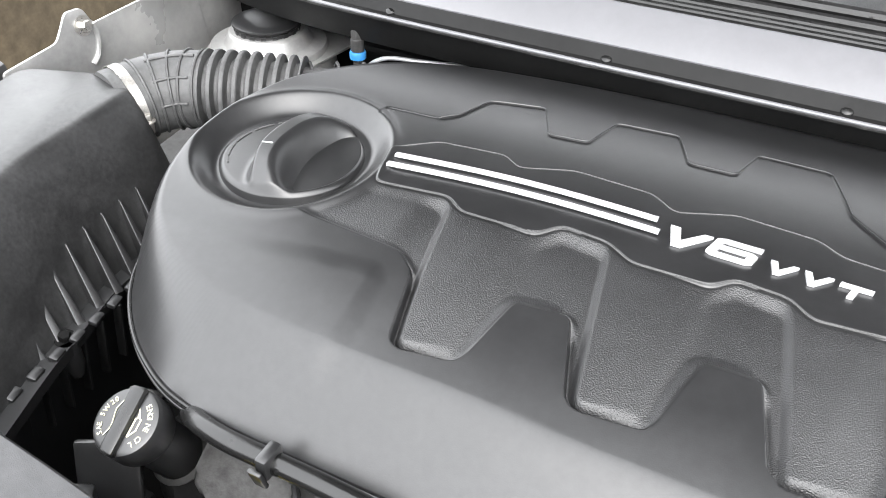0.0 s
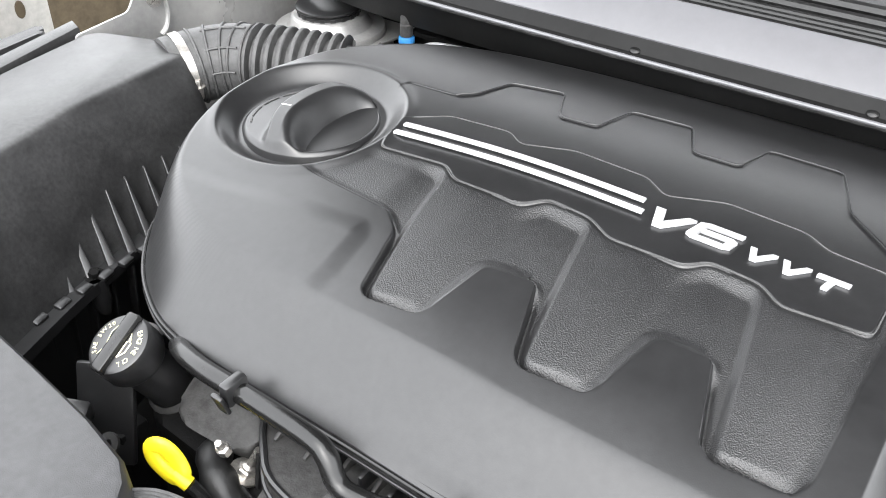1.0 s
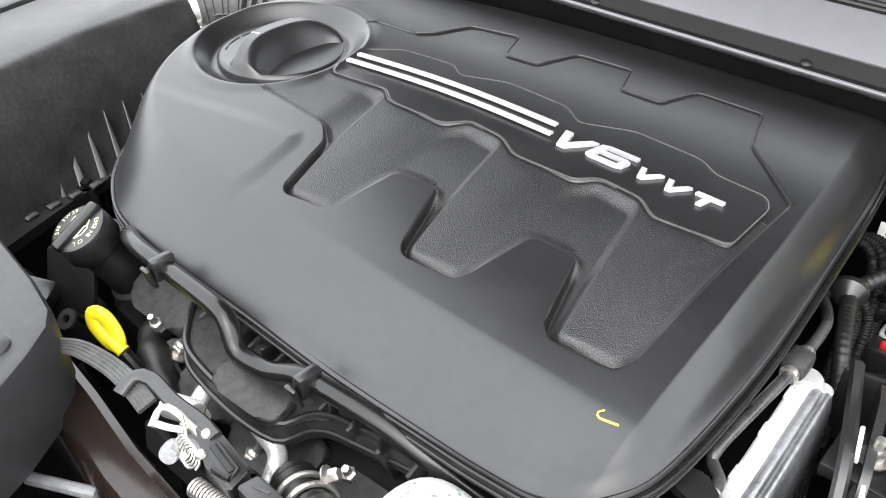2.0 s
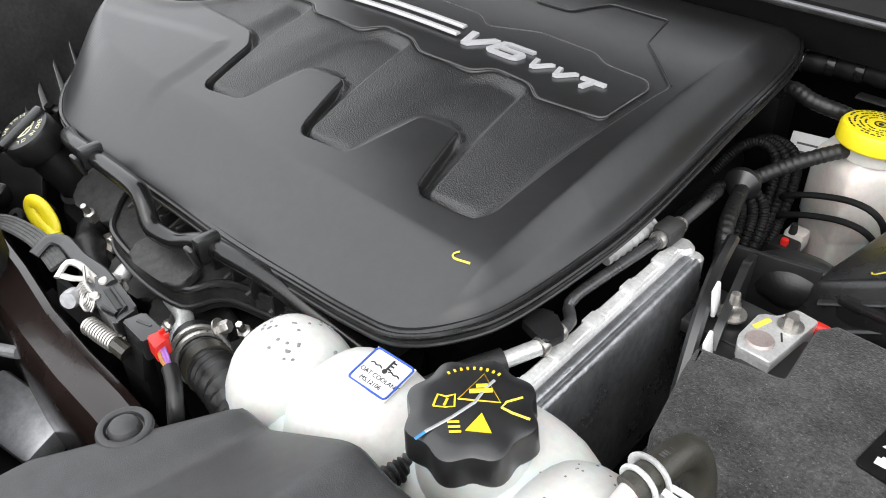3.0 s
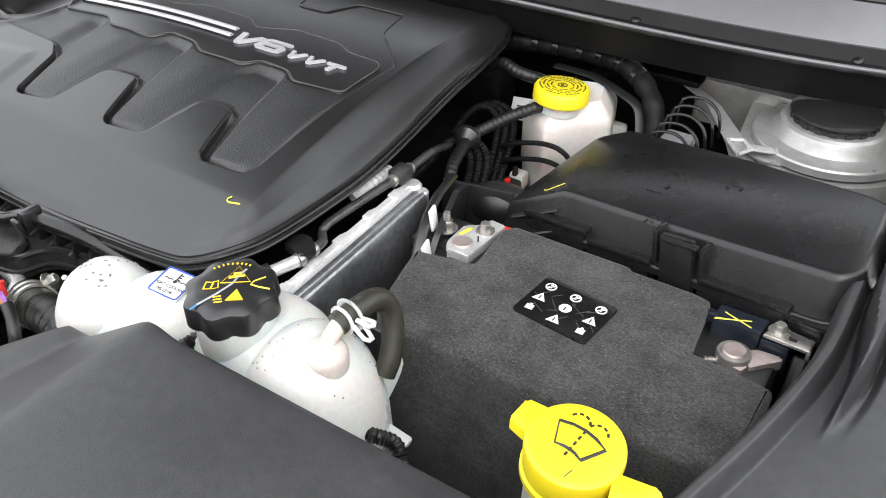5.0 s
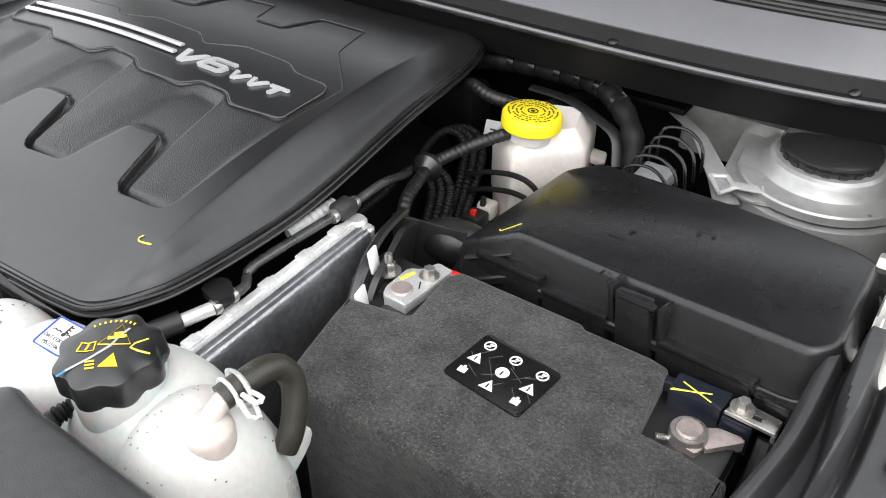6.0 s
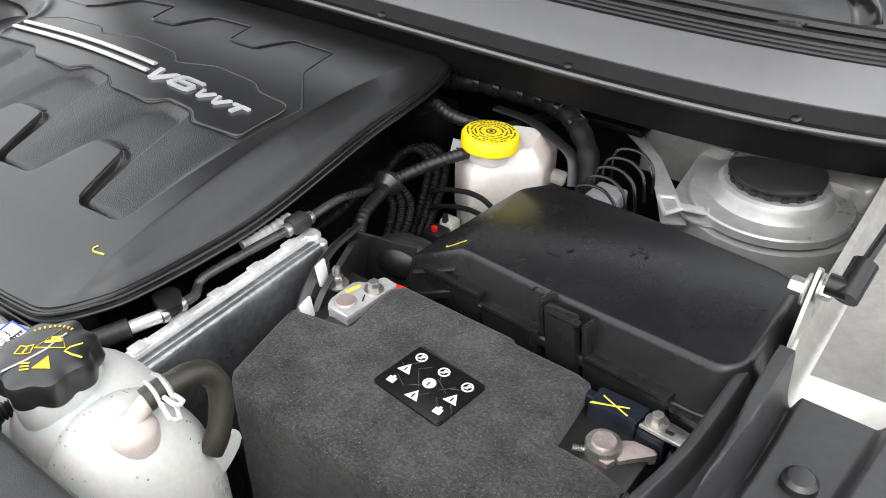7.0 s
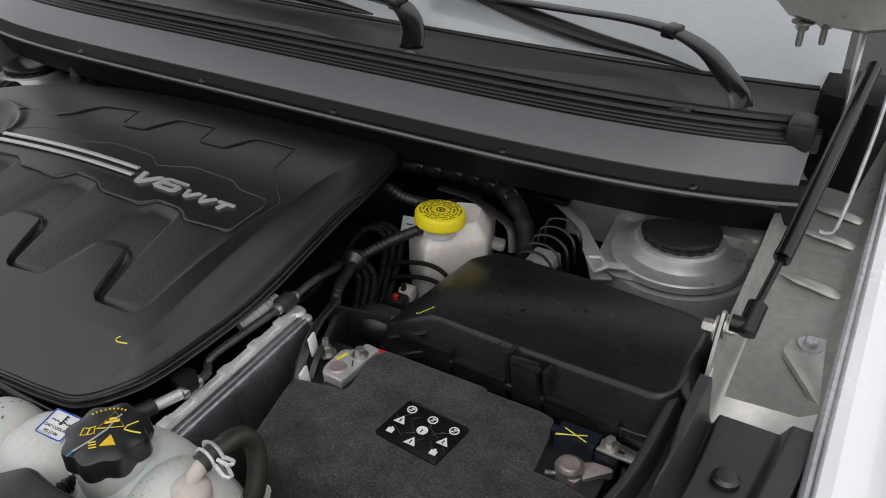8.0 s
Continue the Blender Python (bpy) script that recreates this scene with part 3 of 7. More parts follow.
def sweep(profile, x0, x1, n=80, bm=None):
    """Strip along the cowl's bowed line from (depth, height) pairs."""
    bm = bm or bmesh.new()
    rows = []
    for i in range(n + 1):
        x = x0 + (x1 - x0) * i / n
        drop = 0.012 * (abs(x) / 0.72) ** 4
        rows.append([bm.verts.new((x, lip_y(x) + d, z - drop)) for d, z in profile])
    for a, b in zip(rows, rows[1:]):
        for j in range(len(profile)):
            k = (j + 1) % len(profile)
            bm.faces.new((a[j], b[j], b[k], a[k]))
    bm.faces.new(rows[0])
    bm.faces.new(rows[-1][::-1])
    return bm


cowl = thing("cowl_panel", (0, 0.0, 1.02), "weathered grey plastic cowl panel under the windscreen", "cowl panel")
part("panel", sweep([(0.012, 1.0575), (0.030, 1.0725), (0.052, 1.0875), (0.056, 1.0870), (0.056, 1.078), (0.014, 1.05)], -0.715, 0.715), "cowl", cowl)
part("lower_strip", sweep([(-0.001, 1.039), (0.002, 1.0405), (0.006, 1.0415), (0.0125, 1.0560), (0.030, 1.0560), (0.030, 1.030), (0.004, 1.030)], -0.73, 0.73), "strip", cowl, "black strip with push clips")
part("edge_bead", tube([(x / 50, lip_y(x / 50) - 0.001, 1.0385 - 0.012 * (abs(x / 50) / 0.72) ** 4) for x in range(-36, 37)], 0.0022, 8), "cowl", cowl, "pale worn lip edge")
part("apron", sweep([(0.004, 1.032), (0.012, 1.028), (0.028, 0.988), (0.034, 0.990), (0.03, 1.05)], -0.73, 0.73), "strip", cowl, "black apron below the cowl")
part("foam_strip", tube([(x / 50, lip_y(x / 50) + 0.004 + 0.0003 * math.sin(x * 2.3), 1.0345 + 0.0002 * math.sin(x * 3.1) - 0.012 * (abs(x / 50) / 0.72) ** 4) for x in range(-35, 36)], lambda s: 0.0034 + 0.0003 * math.sin(s * 190) * math.sin(s * 61), 8, 0.004), "engine", cowl, "dusty foam strip under the lip")
for x in (-0.36, -0.10, 0.135, 0.385, 0.61):
    y = lip_y(x) + 0.0075
    z = 1.0445 - 0.012 * (abs(x) / 0.72) ** 4
    part("push_clip", lathe([(0, 0.0015), (0.003, 0.0013), (0.0055, 0.0005), (0.0065, -0.001), (0.0065, -0.005), (0, -0.005)], axis_to((x, y, z), (0, -0.5, 0.8)), 16), "black_gloss", cowl)
seal = thing("hood_seal", (0, 0.05, 1.09), "ribbed black rubber hood seal along the cowl", "rubber seal")
for i, (d, z, r) in enumerate(((0.058, 1.0895, 0.0028), (0.065, 1.0915, 0.0030), (0.072, 1.0935, 0.0032), (0.083, 1.0975, 0.0055), (0.096, 1.1035, 0.0065))):
    part("rib", tube([(x / 40 * 0.70, lip_y(x / 40 * 0.70) + d, z - 0.012 * abs(x / 40) ** 4) for x in range(-40, 41)], r, 8, 0.01), "rubber", seal)
part("web", sweep([(0.054, 1.0875), (0.104, 1.1025), (0.104, 1.07), (0.054, 1.07)], -0.705, 0.705), "rubber", seal)
for x in (0.13, 0.29, 0.44, 0.58, -0.1):
    part("pin_hole", lathe([(0, 0.0008), (0.0022, 0.0008), (0.0022, -0.003), (0, -0.003)], axis_to((x, lip_y(x) + 0.091, 1.1045 - 0.012 * (abs(x) / 0.72) ** 4), (0, -0.5, 0.8)), 12), "black_ink", seal)
part("end_block", box((0.70, 0.045, 1.085), (0.03, 0.05, 0.035), 0.006), "rubber", seal)
solid("bulkhead_side_panel", prism(rounded([(0.44, -0.0), (0.69, 0.0), (0.69, 0.06), (0.44, 0.06)], 0.01), 0.90, lambda x, y: 0.955 + 0.6 * y, 0.004), "beige", "cream painted body panel behind the strut tower", "body panel", "structure")
# cowl top behind the seal and glass
tray = sweep([(0.10, 1.085), (0.16, 1.082), (0.245, 1.100), (0.245, 1.06), (0.10, 1.06)], -0.72, 0.72)
solid("cowl_tray", tray, "shroud", "charcoal plastic cowl tray behind the rubber seal", "cowl tray", "structure")
sc = thing("windscreen", (0, 0.1, 1.08), "tilted windscreen glass, sky reflection painted pale grey, with black border", "windscreen")
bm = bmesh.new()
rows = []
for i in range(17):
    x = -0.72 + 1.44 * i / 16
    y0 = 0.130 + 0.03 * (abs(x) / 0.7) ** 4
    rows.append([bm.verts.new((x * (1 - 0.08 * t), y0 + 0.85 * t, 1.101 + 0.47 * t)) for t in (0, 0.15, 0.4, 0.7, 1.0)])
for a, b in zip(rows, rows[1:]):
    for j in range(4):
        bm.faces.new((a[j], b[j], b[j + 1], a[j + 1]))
part("pane", bm, "glass_sky_grey", sc)
part("lower_trim", tube([(x / 20, 0.128 + 0.03 * (abs(x / 20) / 0.7) ** 4, 1.102) for x in range(-14, 15)], 0.0035, 8, 0.02), "rubber", sc, "black rubber lower glass trim")
part("vent_cover", prism(rounded([(0.26, 0.012), (0.29, 0.025), (0.40, 0.055), (0.525, 0.090), (0.54, 0.085), (0.575, 0.035), (0.58, 0.012)], 0.008), 1.075, 1.100, 0.005), "shroud", sc, "raised charcoal vent cover below the glass")
part("vent_cover", prism(rounded([(-0.45, 0.012), (-0.43, 0.035), (-0.02, 0.045), (0.06, 0.03), (0.07, 0.012)], 0.008), 1.075, 1.099, 0.005), "shroud", sc, "raised charcoal vent cover below the glass")


def wiper(pivot, arm, blade):
    w = thing("windscreen_wiper", pivot, "black painted wiper arm resting on the windscreen", "wiper", "windscreen wipers")
    part("pivot_cap", lathe([(0, 0.012), (0.008, 0.011), (0.012, 0.006), (0.013, -0.012), (0, -0.012)], Matrix.Translation(pivot), 24), "alu_dull", w, "grey pivot cap")
    n = len(arm)
    part("arm", tube(arm, lambda s: 0.0175 - 0.020 * min(s, 0.28), 14, 0.006, flat=0.30), "black_gloss", w)
    j = Vector(arm[n // 2])
    part("joint", box(tuple(j), (0.022, 0.026, 0.017), 0.004, Euler((0, 0, radians(-20))).to_matrix().to_4x4()), "black_gloss", w, "hinged wiper joint")
    run = sum((Vector(b) - Vector(a)).length for a, b in zip(blade, blade[1:]))
    part("blade", tube(blade, lambda s: 0.0015 + 0.013 * math.sin(math.pi * min(1.0, max(0.0, s / run))) ** 0.8, 12, 0.01, flat=0.8), "rubber", w, "black rubber wiper blade")
    return w


wiper((0.622, 0.062, 1.095), [(0.628, 0.052, 1.098), (0.621, 0.058, 1.112), (0.600, 0.076, 1.126), (0.564, 0.108, 1.142), (0.512, 0.140, 1.150), (0.447, 0.156, 1.152), (0.357, 0.164, 1.150), (0.25, 0.170, 1.149), (0.12, 0.18, 1.150)],
      [(0.560, 0.118, 1.112), (0.485, 0.130, 1.118), (0.400, 0.145, 1.122), (0.300, 0.166, 1.132), (0.20, 0.195, 1.144), (0.05, 0.235, 1.165)])
wiper((0.172, 0.04, 1.082), [(0.170, 0.05, 1.098), (0.158, 0.075, 1.112), (0.138, 0.098, 1.125), (0.105, 0.12, 1.134), (0.058, 0.126, 1.138), (-0.10, 0.135, 1.14), (-0.3, 0.15, 1.145)],
      [(0.06, 0.118, 1.112), (-0.05, 0.125, 1.118), (-0.2, 0.14, 1.126), (-0.38, 0.16, 1.138)])

# raised hood above the bay, hinged at the cowl's ends
hood = thing("hood", (0, 0.12, 1.17), "raised silver hood with dark lining seen from below", "hood")
rings = []
for k, (u, half) in enumerate(((0.0, 0.70), (0.3, 0.73), (0.6, 0.73), (0.9, 0.70), (1.02, 0.63))):
    yy, zz = 0.12 - 0.52 * u, 1.21 + 0.93 * u
    rings.append([(-half, yy, zz), (half, yy, zz), (half * 0.99, yy + 0.034, zz + 0.018), (-half * 0.99, yy + 0.034, zz + 0.018)])
part("skin", loft(rings), "silver", hood)
part("lining", loft([[(-w, 0.100 - 0.52 * u, 1.200 + 0.93 * u), (w, 0.100 - 0.52 * u, 1.200 + 0.93 * u), (w, 0.113 - 0.52 * u, 1.207 + 0.93 * u), (-w, 0.113 - 0.52 * u, 1.207 + 0.93 * u)] for u, w in ((0.04, 0.62), (0.3, 0.66), (0.6, 0.66), (0.95, 0.60))]), "lining", hood, "dark felt hood lining")


for s in (1, -1):
    part("corner", loft([[(s * x, 0.055, z + 0.05), (s * x, 0.060, z + 0.006), (s * x, 0.072, z), (s * x, 0.150, z + 0.004), (s * x, 0.16, z + 0.06)] for x, z in ((0.640, 1.222), (0.655, 1.208), (0.69, 1.201), (0.735, 1.199), (0.765, 1.206), (0.775, 1.225))]), "beige", hood, "painted inner hood corner")
    leaf = part("hinge", box((s * 0.735, 0.115, 1.14), (0.005, 0.055, 0.15), 0.002, Euler((radians(-25), 0, s * radians(6))).to_matrix().to_4x4()), "beige", hood, "painted steel hood hinge")
    part("leaf", box((s * 0.700, 0.085, 1.207), (0.075, 0.045, 0.004), 0.002, Euler((radians(-18), s * radians(8), 0)).to_matrix().to_4x4()), "beige", leaf)
    for x, y in ((0.672, 0.075), (0.694, 0.095)):
        bm = lathe([(0, -0.030), (0.003, -0.029), (0.004, -0.025), (0.004, 0.0), (0, 0.0)], Matrix.Translation((s * x, y, 1.203)), 12)
        bolt((s * x, y, 1.203), (0, 0, -1), 0.0075, 0.010, True, bm)
        part("stud", bm, "zinc", leaf, "zinc stud with nut")


# ---- strut towers and inner wings ----
def strut_tower(s, c, zc):
    t = thing("strut_tower", (c[0], c[1], zc - 0.06), "silver painted strut tower dome with black plastic cap", "strut tower", "strut towers")
    m = Matrix.Translation((c[0], c[1], zc))
    poly = rounded([(c[0] - s * 0.085, c[1] - 0.040), (c[0] - s * 0.074, c[1] - 0.062), (c[0] - s * 0.050, c[1] - 0.080), (c[0] - s * 0.026, c[1] - 0.073), (c[0] + s * 0.016, c[1] - 0.056), (c[0] + s * 0.078, c[1] - 0.024), (c[0] + s * 0.090, c[1] + 0.085), (c[0] - s * 0.10, c[1] + 0.085)], 0.012)
    if s < 0:
        poly = poly[::-1]
    part("plate", prism(poly, zc - 0.0425, zc - 0.0395, 0.0008), "silver", t, "flat silver mounting plate")
    part("dome", lathe([(0.0805, -0.041), (0.0800, -0.0335), (0.0785, -0.0315), (0.066, -0.0305), (0.0610, -0.0290), (0.0580, -0.0255), (0.0560, -0.0200), (0.0535, -0.0155), (0.050, -0.013), (0, -0.013)], m, 56), "silver", t, "", 24)
    part("tower_body", lathe([(0.098, -0.20), (0.096, -0.10), (0.088, -0.044), (0, -0.044)], m, 40), "silver", t)
    cp = part("cap", lathe([(0, 0.0012), (0.030, 0.0010), (0.043, 0.0), (0.0465, -0.0015), (0.047, -0.004), (0.045, -0.006), (0.0435, -0.007), (0.0435, -0.016), (0, -0.016)], m, 64), "black", t, "round black plastic cap")
    for i in range(18):
        a = 2 * math.pi * i / 18
        part("cap_tooth", box((c[0] + 0.0435 * math.cos(a), c[1] + 0.0435 * math.sin(a), zc - 0.012), (0.003, 0.008, 0.007), 0.001, Euler((0, 0, a)).to_matrix().to_4x4()), "black", cp)
    for a in (-0.55, 1.6, 3.4):
        p = (c[0] + s * 0.069 * math.cos(a), c[1] + 0.069 * math.sin(a), zc - 0.034)
        part("boss", lathe([(0.012, -0.008), (0.011, 0.001), (0.008, 0.002), (0.0055, 0.0015), (0.005, -0.004), (0, -0.004)], Matrix.Translation(p), 18), "silver", t, "raised bolt boss")
    return t


strut_tower(1, (0.606, -0.054), 0.981)
strut_tower(-1, (-0.588, -0.034), 0.968)

# small folded bracket and the long strap beside the tower
br = thing("wiring_bracket", (0.53, -0.13, 0.93), "bare folded metal bracket on the strut tower plate", "bracket")
part("strap", loft([[(a, b, z - 0.0015), (c, d, z - 0.0015), (c, d, z), (a, b, z)] for a, b, c, d, z in
     ((0.405, 0.012, 0.424, 0.020, 0.952), (0.423, -0.014, 0.440, -0.008, 0.951), (0.470, -0.052, 0.486, -0.050, 0.950), (0.514, -0.118, 0.534, -0.108, 0.944), (0.530, -0.140, 0.552, -0.128, 0.932))]), "silver", br, "long grey strap")
ring = [(0.517, -0.124), (0.532, -0.116), (0.545, -0.132), (0.536, -0.150)]
for a, b in zip(ring, ring[1:] + ring[:1]):
    part("tongue_edge", tube([(a[0], a[1], 0.950), (b[0], b[1], 0.950)], 0.0022, 8, smooth=False), "alu", br)
part("tongue", prism([(x * 0.9 + 0.0532, y * 0.9 - 0.013) for x, y in ring], 0.9465, 0.948), "alu_dull", br)
part("tongue_arm", box((0.553, -0.124, 0.949), (0.030, 0.012, 0.0025), 0.0008, Euler((0, radians(3), radians(22))).to_matrix().to_4x4()), "alu", br)
part("tongue_foot", box((0.567, -0.118, 0.939), (0.003, 0.012, 0.022), 0.0008, Euler((0, 0, radians(22))).to_matrix().to_4x4()), "alu", br)


def inner_wing(s):
    w = thing("inner_wing", (s * 0.70, -0.2, 0.9), "pale painted inner wing panel with flange and stiffening ribs", "inner wing", "inner wings", "structure")
    x0 = 0.698
    prof = [(x0, 0.80), (x0, 0.985), (x0 + 0.006, 0.985), (x0 + 0.012, 0.965), (x0 + 0.020, 0.958), (x0 + 0.085, 0.962), (x0 + 0.098, 0.972), (x0 + 0.104, 0.99), (x0 + 0.104, 0.80)]
    if s < 0:
        prof = [(x0, 0.80), (x0, 0.985), (x0 + 0.005, 0.985), (x0 + 0.008, 0.94), (x0 + 0.03, 0.89), (x0 + 0.085, 0.89), (x0 + 0.104, 0.93), (x0 + 0.104, 0.80)]
    rings = []
    for y, dz in ((-0.95, -0.04), (-0.5, -0.04), (-0.335, -0.035), (-0.3, 0.0), (-0.1, 0.012), (0.05, 0.03), (0.2, 0.07)):
        rings.append([(s * x, y, z + dz) for x, z in prof])
    part("ledge", loft(rings), "beige" if s > 0 else "silver", w)
    if s > 0:
        for xa, ya, xb, yb in ((0.726, -0.090, 0.796, -0.108), (0.728, -0.001, 0.792, -0.012), (0.730, 0.054, 0.794, 0.040)):
            za, zb2 = (0.9755 + 0.12 * (q + 0.1) for q in (ya, yb))
            part("rib", tube([(xa, ya, za), ((xa + xb) / 2, (ya + yb) / 2, (za + zb2) / 2 + 0.002), (xb, yb, zb2)], lambda s: 0.003 + 0.006 * min(1, s / 0.02, max(0, 0.075 - s) / 0.02), 12, 0.006, flat=0.45), "beige", w, "pressed stiffening rib")
        part("seam", tube([(0.722, -0.162, 0.9655), (0.80, -0.150, 0.9665)], 0.0016, 6, 0.01, flat=0.5), "alu_dull", w, "lapped panel seam")
        fl = prism(rounded([(-0.325, 0.97), (-0.272, 0.97), (-0.272, 1.028), (-0.288, 1.042), (-0.304, 1.018)], 0.006), -0.0015, 0.0015, 0, Matrix.Translation((0.701, 0, 0)) @ Matrix(((0, 0, 1, 0), (1, 0, 0, 0), (0, 1, 0, 0), (0, 0, 0, 1))))
        part("strut_lug", fl, "beige", w, "cream lug that carries the gas strut")
        part("lug_bolt", bolt((0.6985, -0.30, 1.028), (-1, 0, 0), 0.007, 0.012), "zinc", w)
        part("lug_bolt", bolt((0.7035, -0.285, 1.022), (1, 0, 0), 0.007, 0.010), "zinc", w)
        tri = prism(rounded([(0.752, -0.222), (0.757, -0.196), (0.778, -0.184), (0.797, -0.186), (0.797, -0.290), (0.790, -0.282)], 0.006), 0.966, 0.972, 0.0015)
        part("wing_bracket", tri, "beige", w, "triangular wing bracket")
        part("bracket_bolt", bolt((0.774, -0.203, 0.972), (0.1, 0, 1), 0.0070, 0.008), "alu_dull", w)
        tri = prism(rounded([(0.764, 0.108), (0.775, 0.135), (0.800, 0.16), (0.800, 0.03)], 0.008), 0.992, 0.997, 0.001)
        part("wing_bracket", tri, "beige", w, "triangular wing bracket")
        part("bracket_bolt", bolt((0.783, 0.120, 0.997), (0.1, 0, 1), 0.0075, 0.008), "alu_dull", w)
    else:
        part("hole_plug", lathe([(0, 0.0005), (0.0075, 0.0005), (0.0085, -0.001), (0, -0.001)], axis_to((-0.6975, -0.168, 0.966), (1, 0, 0)), 24), "black_ink", w, "dark round access hole")
        tab = prism(rounded([(-0.36, 0.90), (-0.36, 1.000), (-0.283, 1.006), (-0.272, 1.020), (-0.262, 1.035), (-0.238, 1.033), (-0.226, 1.010), (-0.150, 1.012), (-0.05, 1.000), (-0.03, 0.90)], 0.006), -0.0015, 0.0015, 0.0006, Matrix.Translation((-0.6955, 0, 0)) @ Matrix(((0, 0, 1, 0), (1, 0, 0, 0), (0, 1, 0, 0), (0, 0, 0, 1))))
        part("flange", tab, "silver", w, "silver upright flange with a raised lug")
        part("bracket_bolt", bolt((-0.693, -0.243, 1.013), (1, 0, 0.2), 0.007, 0.010), "zinc", w)
        part("lug_bead", tube([(-0.692, -0.228, 1.012), (-0.692, -0.226, 0.990), (-0.692, -0.232, 0.972), (-0.692, -0.242, 0.964)], 0.0035, 8, flat=0.8), "silver", w, "pressed stiffening bead")
    return w


inner_wing(1)
# added box whose near-black colour paints the shade round the hinge
solid("hinge_shade_box", prism(rounded([(0.704, 0.105), (0.772, 0.090), (0.79, 0.21), (0.704, 0.21)], 0.008), 0.95, 1.115, 0.006), "dark", "near-black box painting the dark, shaded hinge area behind the cowl's end", "hinge pocket", "structure")
inner_wing(-1)
bm = loft([[(0.803, y, 0.85), (0.803, y, 0.992 + dz), (0.808, y, 1.000 + dz), (0.818, y, 1.002 + dz), (0.835, y, 0.992 + dz), (0.88, y, 0.94 + dz), (0.92, y, 0.80)] for y, dz in ((-1.0, -0.03), (-0.6, -0.012), (-0.3, 0.0), (0.0, 0.022), (0.25, 0.05))])
fend = thing("front_wing", (0.86, -0.3, 0.85), "bright silver-white outer front wing with clear coat", "car wing")
part("skin", bm, "white_paint", fend)
part("edge_seal", tube([(0.800, y, 0.998 + dz) for y, dz in ((-0.95, -0.028), (-0.6, -0.012), (-0.3, 0.0), (0.0, 0.022), (0.2, 0.04))], 0.004, 8), "alu_dull", fend, "grey edge seam")
bm = loft([[(-0.803, y, 0.85), (-0.803, y, 1.0 + dz), (-0.818, y, 1.002 + dz), (-0.88, y, 0.94 + dz), (-0.92, y, 0.80)] for y, dz in ((-1.0, -0.10), (-0.3, -0.08), (0.25, -0.05))])
fend = thing("front_wing", (-0.86, -0.3, 0.85), "silver outer front wing beyond the filter housing", "car wing")
part("skin", bm, "white_paint", fend)

gs = thing("gas_strut", (0.722, -0.285, 1.03), "black gas strut holding up the hood", "gas strut")
part("socket", tube([(0.708, -0.287, 1.030), (0.722, -0.287, 1.030)], 0.0080, 14, 0.004), "black_gloss", gs, "plastic ball socket")
part("socket", tube([(0.722, -0.292, 1.026), (0.7245, -0.266, 1.042)], 0.0092, 16, 0.004), "black_gloss", gs)
part("rod", tube([(0.7235, -0.270, 1.040), (0.732, -0.195, 1.068)], 0.0038, 10, 0.02), "black_gloss", gs, "slim black piston rod")
part("cylinder", tube([(0.731, -0.205, 1.065), (0.733, -0.190, 1.070), (0.752, 0.07, 1.150), (0.754, 0.09, 1.156)], 0.0085, 16, 0.02), "black_gloss", gs)
part("prop_rod", tube([(0.748, -0.02, 1.0), (0.762, -0.015, 1.0), (0.768, 0.0, 1.025), (0.775, 0.05, 1.10), (0.776, 0.09, 1.15)], 0.0025, 8), "alu_dull", gs, "thin bent metal rod")


# ---- right front side trim ----
trim = thing("side_trim", (0.72, -0.5, 0.95), "charcoal moulded plastic side trim with raised ribs", "side trim")
edge = smooth_path([(0.677, -0.343, 0), (0.677, -0.40, 0), (0.675, -0.46, 0), (0.664, -0.53, 0), (0.648, -0.60, 0), (0.622, -0.68, 0), (0.565, -0.738, 0), (0.50, -0.758, 0)], 0.010)


def trim_height(w, wide, t):
    """Height of the side trim at w metres in from its edge: roll, groove, ridge, hollow, flat panel and outer pad."""
    base = 0.972 + 0.030 * t
    fade = float(sstep(0.33, 0.26, np.float64(t)))
    hump = lambda a, b, r: float(sstep(a - r, a + r, np.float64(w)) * sstep(b + r, b - r, np.float64(w)))
    roll = 0.017 * hump(-0.02, 0.014, 0.004) * (1 - 0.9 * max(0.0, 1 - w / 0.006) ** 2)
    ridge = 0.036 * hump(0.020 + 0.011 * float(sstep(0.06, 0.32, np.float64(t))), 0.0345, 0.0022) * fade
    hollow = -0.013 * hump(0.0375, 0.043, 0.003) * float(sstep(0.34, 0.10, np.float64(t)))
    pad = 0.014 * hump(wide - 0.024, wide + 0.05, 0.005)
    return base + max(roll, ridge) + hollow + pad


rings = []
for i, p in enumerate(edge):
    t = i / (len(edge) - 1)
    ox, oy = 0.800 - 0.06 * t, p.y - 0.28 * t ** 1.5
    wide = math.hypot(ox - p.x, oy - p.y)
    ring = [(p.x, p.y, 0.80)]
    for k in range(150):
        u = (k / 149) ** 1.5
        z = trim_height(u * wide, wide, t)
        ring.append((p.x + (ox - p.x) * u, p.y + (oy - p.y) * u, z))
    ring.append((ox, oy, 0.80))
    rings.append(ring)
part("moulding", loft(rings), "shroud", trim, "", 60)
part("push_clip", lathe([(0, 0.004), (0.008, 0.0035), (0.011, 0.001), (0.0115, -0.004), (0, -0.004)], Matrix.Translation((0.745, -0.424, 0.981)), 24), "black", trim, "round black push clip")

# ---- battery under its felt jacket ----
bat = thing("battery", (0.495, -0.47, 0.72), "car battery wrapped in a black felt jacket with warning label", "battery")
ZB = 0.946
